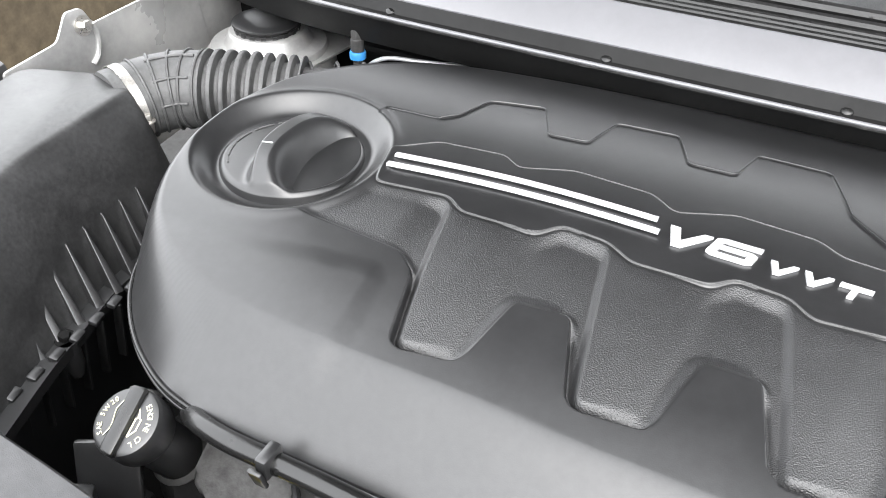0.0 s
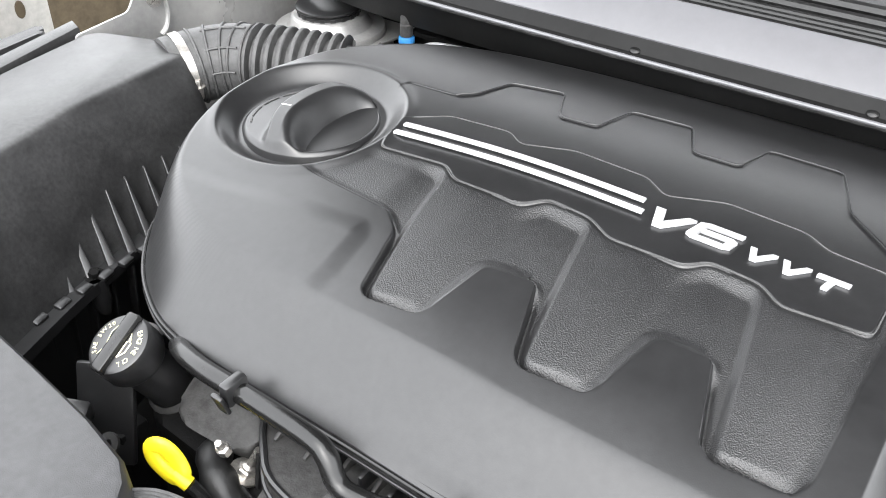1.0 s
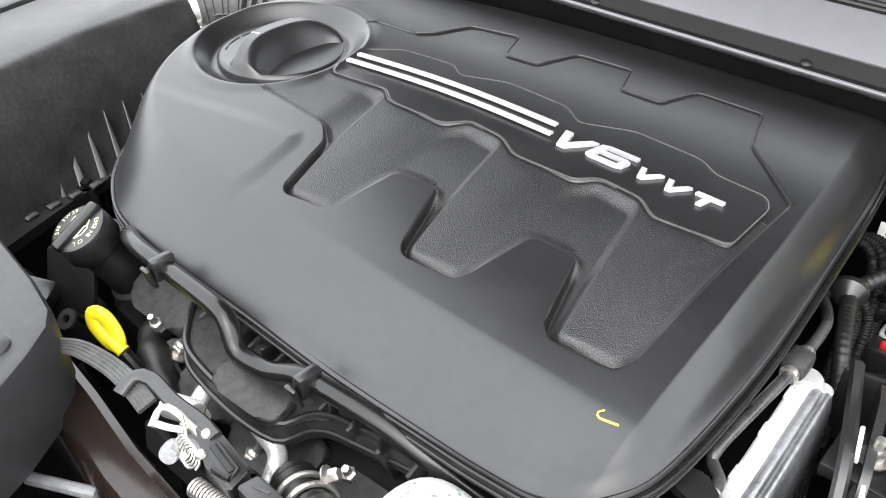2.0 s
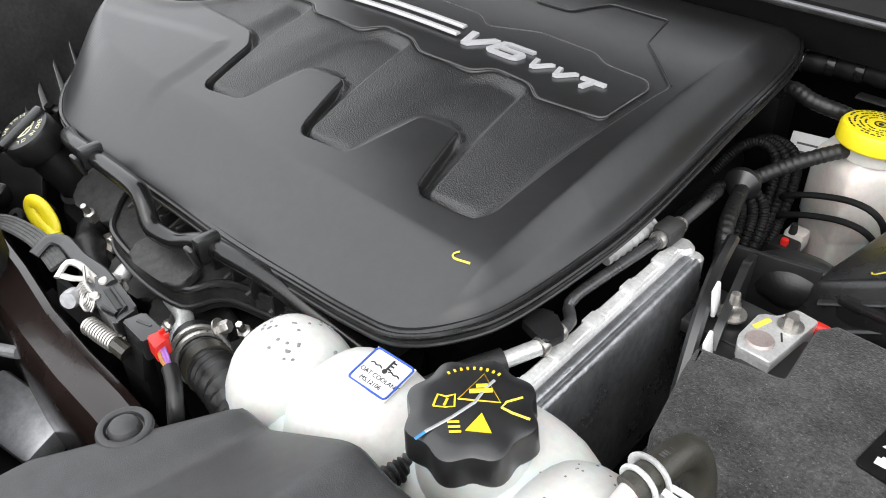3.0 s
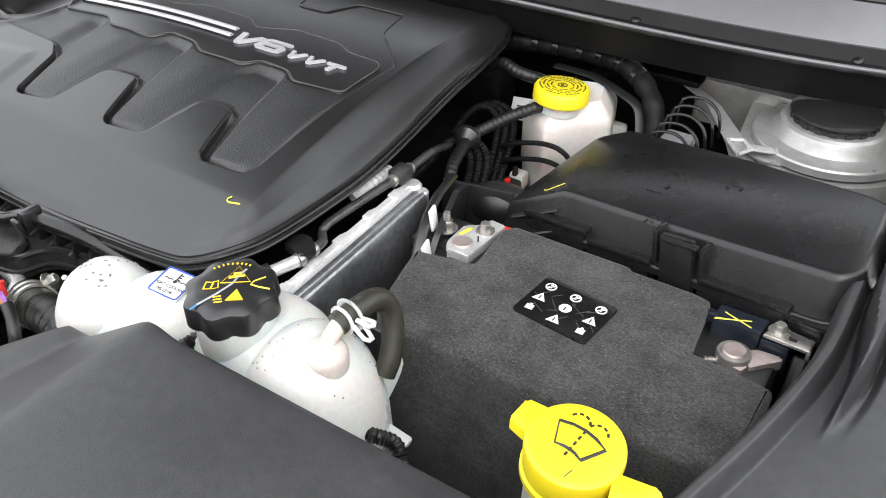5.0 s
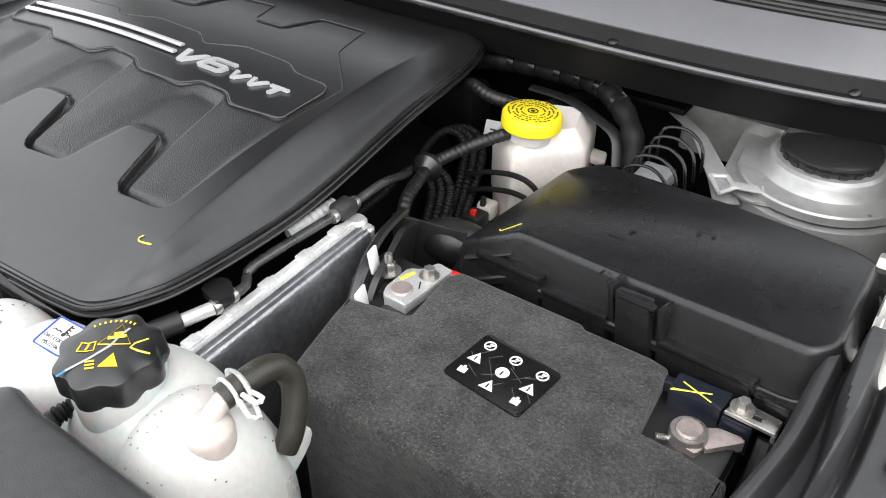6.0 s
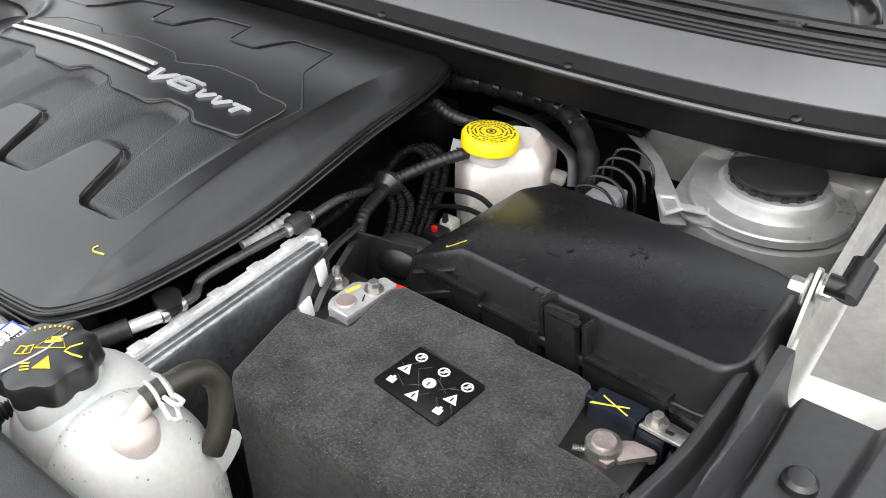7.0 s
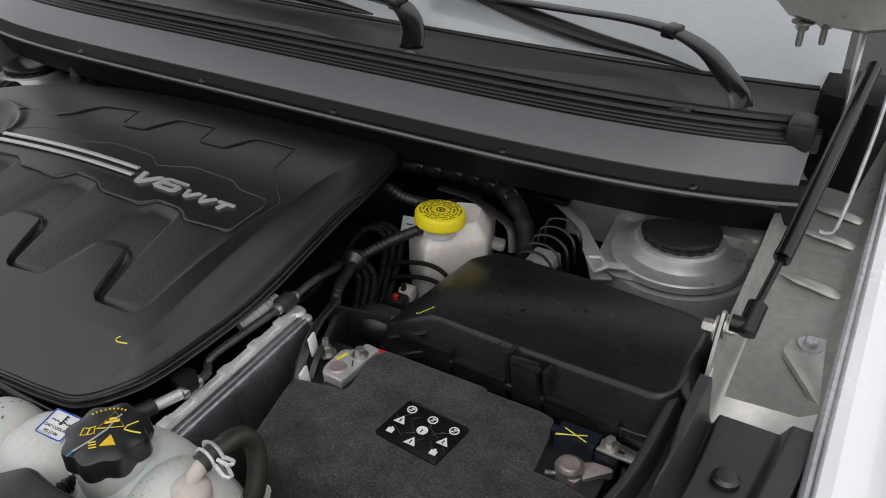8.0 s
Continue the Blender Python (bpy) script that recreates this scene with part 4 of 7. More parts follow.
jk = [(0.385, -0.560), (0.640, -0.563), (0.658, -0.545), (0.660, -0.464), (0.627, -0.458), (0.596, -0.457), (0.591, -0.405), (0.590, -0.390), (0.575, -0.387), (0.520, -0.387), (0.517, -0.383), (0.405, -0.383), (0.396, -0.395), (0.402, -0.452), (0.348, -0.463), (0.352, -0.485), (0.366, -0.545)]
outer = rounded(jk, 0.0035, 3)
bm = bmesh.new()
rows = [[(x, y, 0.72) for x, y in outer], [(x, y, ZB - 0.006) for x, y in outer], [(x, y, ZB - 0.0025) for x, y in grown(outer, -0.0012)], [(x, y, ZB - 0.0006) for x, y in grown(outer, -0.0030)], [(x, y, ZB) for x, y in grown(outer, -0.0052)]]
vs = [[bm.verts.new(p) for p in row] for row in rows]
for a, b in zip(vs, vs[1:]):
    for i in range(len(a)):
        bm.faces.new((a[i], a[(i + 1) % len(a)], b[(i + 1) % len(a)], b[i]))
bmesh.ops.triangle_fill(bm, use_beauty=True, edges=[e for e in bm.edges if e.is_boundary and e.verts[0].co.z > 0.9])
part("felt_jacket", bm, "felt", bat, "black fibrous felt jacket")
part("case", box((0.508, -0.472, 0.825), (0.29, 0.165, 0.208), 0.006), "black", bat, "black plastic battery case")
part("terminal_well", box((0.624, -0.42, 0.905), (0.06, 0.062, 0.018), 0.002), "black", bat, "black terminal well")
part("terminal_well", box((0.370, -0.42, 0.915), (0.06, 0.06, 0.018), 0.002), "black", bat, "black terminal well")
lr = Euler((0, 0, radians(-6))).to_matrix().to_4x4()
lab = part("warning_label", prism(rounded([(-0.0335, -0.0265), (0.0335, -0.0265), (0.0335, 0.0265), (-0.0335, 0.0265)], 0.004), 0.0, 0.0016, 0.0004, Matrix.Translation((0.4955, -0.467, ZB)) @ lr), "black_gloss", bat, "black label with white warning symbols")
zl = ZB + 0.0017
grid = [(0.0235 * cx, 0.0160 * cy, k) for cy, row in ((1, ("ring", "ring", "ring")), (0, ("tri", "disc", "tri")), (-1, ("blob", "tri", "blob"))) for cx, k in zip((-1, 0, 1), row)]
for gx, gy, kind in grid:
    v = lr @ Vector((gx, gy, 0))
    x, y = 0.4955 + v.x, -0.467 + v.y
    m = Matrix.Translation((x, y, zl))
    if kind == "ring":
        bm = lathe([(0.0036, 0), (0.0048, 0), (0.0048, 0.0003), (0.0036, 0.0003), (0.0036, 0)], m, 24)
        box((x, y, zl), (0.0066, 0.0012, 0.0005), 0, Euler((0, 0, 0.7)).to_matrix().to_4x4(), bm=bm)
        box((x, y + 0.0005, zl), (0.0018, 0.0045, 0.0005), 0, bm=bm)
    elif kind == "disc":
        bm = lathe([(0, 0.0003), (0.0052, 0.0003), (0.0052, 0), (0, 0)], m, 24)
    elif kind == "tri":
        bm = prism([(x - 0.0058, y - 0.0044), (x + 0.0058, y - 0.0044), (x, y + 0.0054)], zl, zl + 0.0003)
    else:
        bm = box((x, y, zl), (0.0064, 0.0056, 0.0005), 0)
        box((x, y + 0.0036, zl), (0.0022, 0.0022, 0.0005), 0, bm=bm)
    part("symbol", bm, "white_ink", lab, "white printed warning symbol")
for gx, gy, kind in grid:
    if kind in ("tri", "disc"):
        v = lr @ Vector((gx, gy - 0.001, 0))
        part("symbol_mark", box((0.4955 + v.x, -0.467 + v.y, zl + 0.0003), (0.0012, 0.0045, 0.0004), 0), "black_ink", lab)
for k in range(13):
    a = 0.75 if k % 2 else -0.75
    v = lr @ Vector((-0.027 + 0.0045 * k, 0.012 * math.sin(2.4 * k), 0))
    part("scratch", box((0.4955 + v.x, -0.467 + v.y, zl), (0.009 + 0.010 * ((k * 5) % 7) / 7, 0.0004, 0.0003), 0, Euler((0, 0, a + 0.2 * math.sin(k))).to_matrix().to_4x4()), "duct", lab)


def clamp(p, ang, long, label):
    c = thing("battery_clamp", (p[0], p[1], p[2] - 0.01), label, "battery clamp", "battery clamps")
    m = Matrix.Translation(p)
    part("post", lathe([(0, 0.0085), (0.0084, 0.0085), (0.0095, 0.007), (0.0095, -0.012), (0, -0.012)], m, 28), "lead", c, "dull pinkish lead post")
    bm = lathe([(0.0097, -0.012), (0.0130, -0.012), (0.0134, 0.004), (0.0126, 0.006), (0.0097, 0.006), (0.0097, -0.012)], m, 28)
    part("collar", bm, "zinc" if long else "alu", c, "cast metal collar")
    r = Euler((0, 0, ang)).to_matrix().to_4x4()
    if long:
        x, y, z = p
        part("lever", prism(rounded([(x + 0.006, y + 0.012), (x + 0.015, y + 0.018), (x + 0.032, y + 0.019), (x + 0.034, y + 0.016), (x + 0.014, y - 0.006)], 0.002), z - 0.008, z + 0.001, 0.0015), "lead", c, "dull cast clamp arm")
        part("jaw", prism(rounded([(x - 0.004, y - 0.012), (x + 0.010, y - 0.014), (x + 0.013, y - 0.006), (x + 0.004, y - 0.002)], 0.002), z - 0.010, z + 0.002, 0.0015), "lead", c)
        part("screw", tube([(x - 0.008, y - 0.005, z - 0.004), (x - 0.019, y - 0.010, z - 0.004)], lambda t: 0.0030 + 0.0004 * math.sin(t * 4000), 10, 0.0008), "zinc", c)
    else:
        x, y, z = p
        plate = rounded([(x - 0.013, y - 0.004), (x - 0.009, y - 0.014), (x + 0.015, y - 0.015), (x + 0.020, y + 0.045), (x + 0.003, y + 0.047), (x - 0.001, y + 0.034), (x - 0.004, y + 0.030), (x - 0.013, y + 0.026)], 0.003, 3)
        part("bridge", prism(plate, z + 0.002, z + 0.0065, 0.0012), "alu", c, "cast metal clamp plate")
        part("skirt", prism([(x - 0.008, y - 0.0135), (x + 0.0145, y - 0.0145), (x + 0.0195, y + 0.044), (x + 0.016, y + 0.044), (x + 0.0115, y - 0.011), (x - 0.008, y - 0.0105)], z - 0.016, z + 0.003), "alu", c)
        part("slot", box((x + 0.009, y + 0.0125, z + 0.0065), (0.0012, 0.009, 0.0008), 0, Euler((0, 0, 0.5)).to_matrix().to_4x4()), "black_ink", c)
        part("nut", bolt((x + 0.008, y + 0.027, z + 0.0065), (0, 0, 1), 0.0052, 0.009), "zinc", c)
        part("paint_mark", flat_strip([(x - 0.009, y + 0.010, z + 0.0067), (x - 0.005, y + 0.024, z + 0.0067)], 0.0022, 0.0004), "chalk", c, "yellow pen mark")
        part("red_sleeve", tube([(x + 0.012, y + 0.046, z - 0.002), (x + 0.024, y + 0.049, z - 0.004), (x + 0.030, y + 0.054, z - 0.012)], 0.0055, 12, 0.004), "red", c, "red plastic sleeve")
    return c


clamp((0.373, -0.425, 0.9320), radians(66), False, "cast metal positive battery clamp with nut and yellow pen mark")
clamp((0.622, -0.431, 0.932), radians(8), True, "cast metal negative battery clamp on a lead post")
st = thing("stud_terminal", (0.345, -0.405, 0.93), "plated stud terminal with nut beside the battery", "terminal")
part("nut", bolt((0.343, -0.404, 0.930), (0, 0, 1), 0.0062, 0.010), "zinc", st)
part("stud", lathe([(0, 0.018), (0.003, 0.017), (0.0036, 0.015), (0.0036, -0.01), (0, -0.01)], Matrix.Translation((0.343, -0.404, 0.932)), 14), "zinc", st)
part("tray", box((0.352, -0.402, 0.920), (0.07, 0.05, 0.012), 0.003), "black", st, "black carrier plate")
sen = thing("battery_sensor", (0.63, -0.395, 0.93), "dark blue-black battery sensor block with yellow scribble", "battery sensor")
part("block", prism(rounded([(0.597, -0.410), (0.634, -0.408), (0.636, -0.388), (0.597, -0.389)], 0.0015), 0.915, 0.944, 0.0015), "sensor", sen)
part("neck", box((0.590, -0.397, 0.936), (0.016, 0.009, 0.010), 0.002), "sensor", sen)
part("foot", box((0.646, -0.400, 0.926), (0.022, 0.018, 0.028), 0.002), "sensor", sen)
part("moulded_mark", box((0.620, -0.393, 0.9442), (0.020, 0.003, 0.0006), 0), "sensor", sen)
for a, b in (((0.598, -0.409), (0.624, -0.397)), ((0.603, -0.397), (0.626, -0.405)), ((0.599, -0.4075), (0.618, -0.4005))):
    part("paint_mark", flat_strip([(a[0], a[1], 0.9445), (b[0], b[1], 0.9445)], 0.0007, 0.0004), "chalk", sen, "yellow pen scribble")
part("bus_bar", prism([(0.636, -0.407), (0.671, -0.409), (0.672, -0.394), (0.640, -0.390)], 0.942, 0.9448, 0.0006), "zinc", sen, "plated bus bar")
part("bus_foot", box((0.6705, -0.4015, 0.934), (0.003, 0.016, 0.018), 0.001), "zinc", sen)
part("slot", box((0.657, -0.402, 0.9449), (0.006, 0.0035, 0.0008), 0), "black_ink", sen)
part("nut", bolt((0.6455, -0.398, 0.9448), (0, 0, 1), 0.0050, 0.008), "zinc", sen)
part("cable", tube([(0.668, -0.408, 0.936), (0.668, -0.425, 0.91), (0.664, -0.46, 0.88), (0.66, -0.48, 0.80)], 0.007, 10), "rubber", sen, "black earth cable")


# ---- fuse box ----
fb = thing("fuse_box", (0.53, -0.30, 0.80), "black plastic fuse box with a latched sloping lid", "fuse box")
fz = lambda x, y: 0.956 + 0.135 * (x - 0.385)
top = rounded([(0.369, -0.329), (0.430, -0.326), (0.524, -0.345), (0.672, -0.370), (0.684, -0.360), (0.683, -0.252), (0.664, -0.241), (0.557, -0.211), (0.436, -0.186), (0.398, -0.192)], 0.006, 3)
step = lambda ring, dz: [(x, y, fz(x, y) + dz - 0.42 * max(0, 0.424 - x)) for x, y in ring]
lid = part("lid", loft([step(grown(top, 0.0145), -0.036), step(grown(top, 0.0125), -0.031), step(grown(top, 0.0050), -0.006), step(grown(top, 0.0036), -0.0025), step(grown(top, 0.0014), -0.0006), step(grown(top, -0.0012), 0.0)]), "box", fb, "satin black lid with moulded marks", 50)
part("flange", loft([step(grown(top, 0.017), -0.046), step(grown(top, 0.019), -0.044), step(grown(top, 0.019), -0.0375), step(grown(top, 0.017), -0.036)]), "box", fb)
part("base", prism(grown(top, 0.008), 0.80, lambda x, y: fz(x, y) - 0.040), "box", fb)
rz = Euler((0, -math.atan(0.135), math.atan2(-0.183, 1))).to_matrix().to_4x4()
fy = lambda x: -0.326 - 0.183 * (x - 0.430)
part("latch", box((0.551, fy(0.551) - 0.021, 0.950), (0.030, 0.009, 0.058), 0.002, rz), "box", fb, "moulded spring latch")
# rib of the lid's own plastic, drawn paler to carry its sheen
part("raised_bar", tube([(0.378, -0.3385, 0.921), (0.424, -0.3355, 0.9435)], 0.0036, 10, 0.01, flat=0.5), "airbox", fb, "rib with its sheen put into a paler plastic")
part("latch_lip", box((0.551, fy(0.551) - 0.023, 0.975), (0.031, 0.006, 0.004), 0.0012, rz), "box", fb)
for dx in (-0.021, 0.022):
    part("latch_guard", box((0.551 + dx, fy(0.551 + dx) - 0.013, 0.960), (0.005, 0.018, 0.034), 0.0015, rz), "box", fb)
for x, w, dz in ((0.426, 0.072, -0.026), (0.496, 0.066, -0.034), (0.610, 0.078, -0.034), (0.664, 0.03, -0.040)):
    part("step_ledge", box((x, fy(x) - 0.0165, fz(x, 0) + dz), (w, 0.012, 0.0060), 0.0018, rz), "box", fb)
    part("step_wall", box((x, fy(x) - 0.0150, fz(x, 0) + dz - 0.016), (w - 0.002, 0.010, 0.028), 0.0015, rz), "box", fb)
part("paint_mark", flat_strip([(0.400, -0.318, 0.9485), (0.403, -0.3205, 0.9498), (0.418, -0.312, 0.9584)], 0.0007, 0.0005), "chalk", fb, "yellow pen tick")
for x, y, w, d in ((0.500, -0.300, 0.020, 0.003), (0.508, -0.286, 0.004, 0.016), (0.520, -0.345, 0.016, 0.003), (0.513, -0.352, 0.003, 0.014), (0.530, -0.352, 0.003, 0.012), (0.560, -0.258, 0.010, 0.003), (0.556, -0.266, 0.003, 0.012), (0.568, -0.266, 0.003, 0.010)):
    part("moulded_mark", box((x, y, fz(x, y) + 0.0001), (w * 0.8, d * 0.5, 0.0009), 0.0003, rz), "box", lid)

# ---- brake fluid reservoir ----
res = thing("brake_fluid_reservoir", (0.345, -0.13, 0.82), "cloudy white brake fluid reservoir with yellow screw cap", "fluid reservoir")
rb = [(0.284, -0.150), (0.333, -0.188), (0.388, -0.128), (0.366, -0.058), (0.320, -0.074)]
bm = loft([[(0.336 + (x - 0.336) * k, -0.122 + (y + 0.122) * k, z) for x, y in rounded(rb, 0.007, 4)] for k, z in ((0.92, 0.80), (0.96, 0.866), (0.97, 0.869), (1.0, 0.872), (1.0, 0.928), (0.985, 0.934), (0.95, 0.938), (0.74, 0.952), (0.66, 0.956))])
part("body", bm, "tank2", res)
cm = Matrix.Translation((0.333, -0.150, 0.975)) @ Euler((radians(-3), radians(2), 0)).to_matrix().to_4x4()
part("neck", lathe([(0.024, -0.030), (0.024, -0.012), (0, -0.012)], cm, 36), "tank2", res)
cap = part("screw_cap", lathe([(0, 0.0), (0.027, 0.0), (0.030, -0.001), (0.0318, -0.004), (0.032, -0.016), (0.030, -0.018), (0, -0.018)], cm, 72, wob=lambda a, r, z: 1 + (0.012 * math.sin(36 * a) if z < -0.003 and r > 0.03 else 0)), "yellow", res, "yellow ribbed screw cap")
for rad in (0.0255, 0.0212, 0.017, 0.0125):
    a = 0.1 * rad * 1000
    k = 0
    while a < 6.2 + 0.1 * rad * 1000:
        ln = 0.10 + 0.06 * ((k * 7) % 5) / 5
        if k % 5 != 4:
            b0, b1 = a, a + ln
            pts = [cm @ Vector((rad * math.cos(b0 + (b1 - b0) * i / 3), rad * math.sin(b0 + (b1 - b0) * i / 3), 0.0003)) for i in range(4)]
            part("printed_bar", tube(pts, 0.0009, 4, 0.004, flat=0.3), "black_ink", cap)
        a += ln + 0.06
        k += 1
part("printed_ring", lathe([(0.0045, 0), (0.0058, 0), (0.0058, 0.0005), (0.0045, 0.0005), (0.0045, 0)], cm, 24), "black_ink", cap)
part("printed_dot", lathe([(0, 0.0005), (0.0022, 0.0005), (0.0022, 0), (0, 0)], cm, 16), "black_ink", cap)
part("side_ear", box((0.376, -0.078, 0.902), (0.026, 0.020, 0.012), 0.004, Euler((0, radians(12), radians(20))).to_matrix().to_4x4()), "tank2", res)
part("foot", box((0.300, -0.178, 0.856), (0.020, 0.018, 0.020), 0.004), "tank2", res)
part("foot_pin", lathe([(0, 0.012), (0.003, 0.010), (0.004, 0), (0, 0)], Matrix.Translation((0.298, -0.184, 0.864)), 12), "black_ink", res)
pl = thing("paper_tag", (0.262, -0.09, 0.89), "white printed paper tag behind the reservoir", "tag")
part("sheet", box((0.268, -0.10, 0.905), (0.045, 0.002, 0.028), 0.0005, Euler((radians(-35), 0, radians(12))).to_matrix().to_4x4()), "paper", pl)
for i in range(3):
    part("printed_bar", box((0.268, -0.1035 + 0.005 * i, 0.9015 + 0.0065 * i), (0.032, 0.001, 0.002), 0, Euler((radians(-35), 0, radians(12))).to_matrix().to_4x4()), "duct", pl)
bl = thing("brake_pipe", (0.33, -0.2, 0.9), "pair of thin black brake pipes passing the reservoir", "pipe")
for z in (0.0, -0.021):
    part("pipe", tube([(0.278, -0.168, 0.888 + z), (0.283, -0.190, 0.900 + z), (0.297, -0.196, 0.911 + z), (0.318, -0.197, 0.919 + z), (0.342, -0.199, 0.925 + z), (0.362, -0.199, 0.922 + z), (0.374, -0.196, 0.905 + z), (0.378, -0.192, 0.86 + z)], 0.0030, 8), "strip", bl)


# ---- coolant tank ----
tank = thing("coolant_tank", (0.31, -0.65, 0.80), "milky white coolant tank with lobed black pressure cap", "coolant tank")


def blob(c, s, e=2.6, n=28, k=14, zlow=0.80):
    """Super-ellipsoid with a flat base."""
    rings = []
    for j in range(k + 1):
        t = -0.92 if j == 0 else math.sin(math.pi / 2 * (j - 1) / (k - 1))
        z = c[2] + s[2] * t
        r = max(0.02, (1 - abs(min(t, 0.999)) ** e) ** (1 / e)) if t > 0 else 1.0
        ring = []
        for i in range(n):
            a = 2 * math.pi * i / n
            ca, sa = math.cos(a), math.sin(a)
            q = (abs(ca) ** e + abs(sa) ** e) ** (-1 / e)
            ring.append((c[0] + s[0] * r * q * ca, c[1] + s[1] * r * q * sa, max(zlow, z)))
        rings.append(ring)
    return loft(rings)


part("chamber", blob((0.172, -0.652, 0.89), (0.046, 0.046, 0.083), 2.3), "tank", tank, "rounded translucent chamber")
part("chamber", blob((0.245, -0.652, 0.90), (0.052, 0.045, 0.083), 2.8), "tank", tank)
part("chamber", blob((0.335, -0.638, 0.90), (0.062, 0.055, 0.096), 2.6), "tank", tank)
part("chamber", blob((0.386, -0.648, 0.89), (0.051, 0.059, 0.112), 2.3), "tank", tank)
part("chamber", blob((0.31, -0.668, 0.87), (0.150, 0.040, 0.085), 3.0), "tank", tank)
part("seam_flange", prism(rounded([(0.13, -0.70), (0.430, -0.712), (0.432, -0.61), (0.37, -0.590), (0.28, -0.592), (0.135, -0.612)], 0.02), 0.898, 0.902, 0.001), "tank", tank, "moulded weld seam")
part("nozzle", blob((0.4025, -0.6480, 0.9925), (0.0165, 0.0165, 0.0110), 2.1, 24, 10, 0.975), "dome", tank, "pinkish moulded nozzle dome")
part("stub", tube([(0.4030, -0.6480, 0.995), (0.4042, -0.6420, 1.004), (0.4055, -0.6300, 1.0110)], 0.0062, 16, 0.003), "dome", tank)
part("tab", prism(rounded([(-0.618, 0.956), (-0.590, 0.950), (-0.582, 0.946), (-0.583, 0.937), (-0.592, 0.928), (-0.618, 0.908)], 0.003, 2), 0.0, 0.0055, 0.0012, Matrix(((0, 0, 1, 0.4140), (1, 0, 0, 0), (0, 1, 0, 0), (0, 0, 0, 1)))), "tank", tank, "wedge-shaped hose rest")
part("tab", box((0.438, -0.622, 0.908), (0.024, 0.014, 0.006), 0.002, Euler((0, radians(10), 0)).to_matrix().to_4x4()), "tank", tank)
for i in range(26):
    a, rr = random.uniform(0, 6.28), random.random() ** 0.5
    x, y = 0.178 + 0.026 * rr * math.cos(a), -0.646 + 0.022 * rr * math.sin(a)
    tz = 0.89 + 0.083 * max(0, 1 - (abs(x - 0.172) / 0.046) ** 2.3 - (abs(y + 0.652) / 0.046) ** 2.3) ** (1 / 2.3)
    part("water_drop", lathe([(0, 0.0002), (0.0008, 0.0001), (random.uniform(0.0010, 0.0019), -0.0005), (0, -0.0010)], Matrix.Translation((x, y, tz + 0.0001)), 12), "drop", tank)
for i in range(60):
    x, y = random.uniform(0.340, 0.425), random.uniform(-0.695, -0.600)
    q = 1 - (abs(x - 0.386) / 0.051) ** 2.3 - (abs(y + 0.648) / 0.059) ** 2.3
    if q > 0.1 and math.hypot(x - 0.4035, y + 0.648) > 0.019:
        part("water_drop", lathe([(0, 0.0003), (0.0005, 0.0002), (random.uniform(0.0005, 0.0010), -0.0002), (0, -0.0006)], Matrix.Translation((x, y, 0.89 + 0.112 * q ** (1 / 2.3) - 0.0002)), 10), "drop", tank)
zt = 0.984
la = part("sticker", box((0.2515, -0.6445, zt), (0.0295, 0.0265, 0.0012), 0.0004, Euler((radians(10), 0, radians(3))).to_matrix().to_4x4()), "paper", tank, "white sticker with blue border")
lm = Matrix.Translation((0.2515, -0.6445, zt + 0.0008)) @ Euler((radians(10), 0, radians(3))).to_matrix().to_4x4() @ Matrix.Scale(0.82, 4)
q = rounded([(-0.0172, -0.0152), (0.0172, -0.0152), (0.0172, 0.0152), (-0.0172, 0.0152)], 0.003, 3)
part("border", tube([tuple(lm @ Vector((x, y, 0))) for x, y in q], 0.0007, 6, closed=True, smooth=False), "blue_ink", la, "blue printed border")
bm = glyphs("OAT COOLANT", 0.0048, 0.0002, lm @ Matrix.Translation((-0.0155, -0.0055, 0)))
part("lettering", bm, "black_ink", la)
part("lettering", glyphs("MS.12106", 0.0048, 0.0002, lm @ Matrix.Translation((-0.0105, -0.0115, 0))), "black_ink", la)
bm = box(tuple(lm @ Vector((0.001, 0.0075, 0))), (0.0016, 0.0105, 0.0005), 0, lm.to_3x3().to_4x4())
for dy in (0.004, 0.007, 0.010):
    box(tuple(lm @ Vector((0.003, dy + 0.001, 0))), (0.003, 0.0012, 0.0005), 0, lm.to_3x3().to_4x4(), bm=bm)
lathe([(0, 0.0003), (0.002, 0.0003), (0.002, 0), (0, 0)], lm @ Matrix.Translation((0.001, 0.0022, 0)), 14, bm)
part("thermometer_symbol", bm, "black_ink", la)
for sx in (-0.0075, 0.0085):
    part("wave_symbol", tube([tuple(lm @ Vector((sx - 0.005 + 0.0025 * i, 0.003 + 0.0012 * (i % 2), 0.0002))) for i in range(5)], 0.0005, 4, 0.002), "black_ink", la)
CM = Matrix.Translation((0.3265, -0.653, 1.020)) @ Euler((radians(3), radians(-2), radians(20))).to_matrix().to_4x4()
lobes = lambda a, r, z: 1 + (0.062 * math.cos(8 * a) if r > 0.0284 else 0)
part("neck", lathe([(0.030, -0.06), (0.030, -0.018), (0, -0.018)], CM, 36), "tank", tank)
pc = part("pressure_cap", lathe([(0, 0.0012), (0.022, 0.001), (0.0285, 0.0), (0.0306, -0.0012), (0.0312, -0.003), (0.0320, -0.018), (0.0310, -0.020), (0, -0.020)], CM, 96, wob=lobes), "black", tank, "lobed black pressure cap with yellow warnings")


def on_cap(pts, r=0.0008):
    return tube([tuple(CM @ (Euler((0, 0, radians(14))).to_matrix() @ Vector((0.92 * x, 0.92 * y, 0.0014)))) for x, y in pts], r, 5, 0.003, smooth=False, flat=0.5)


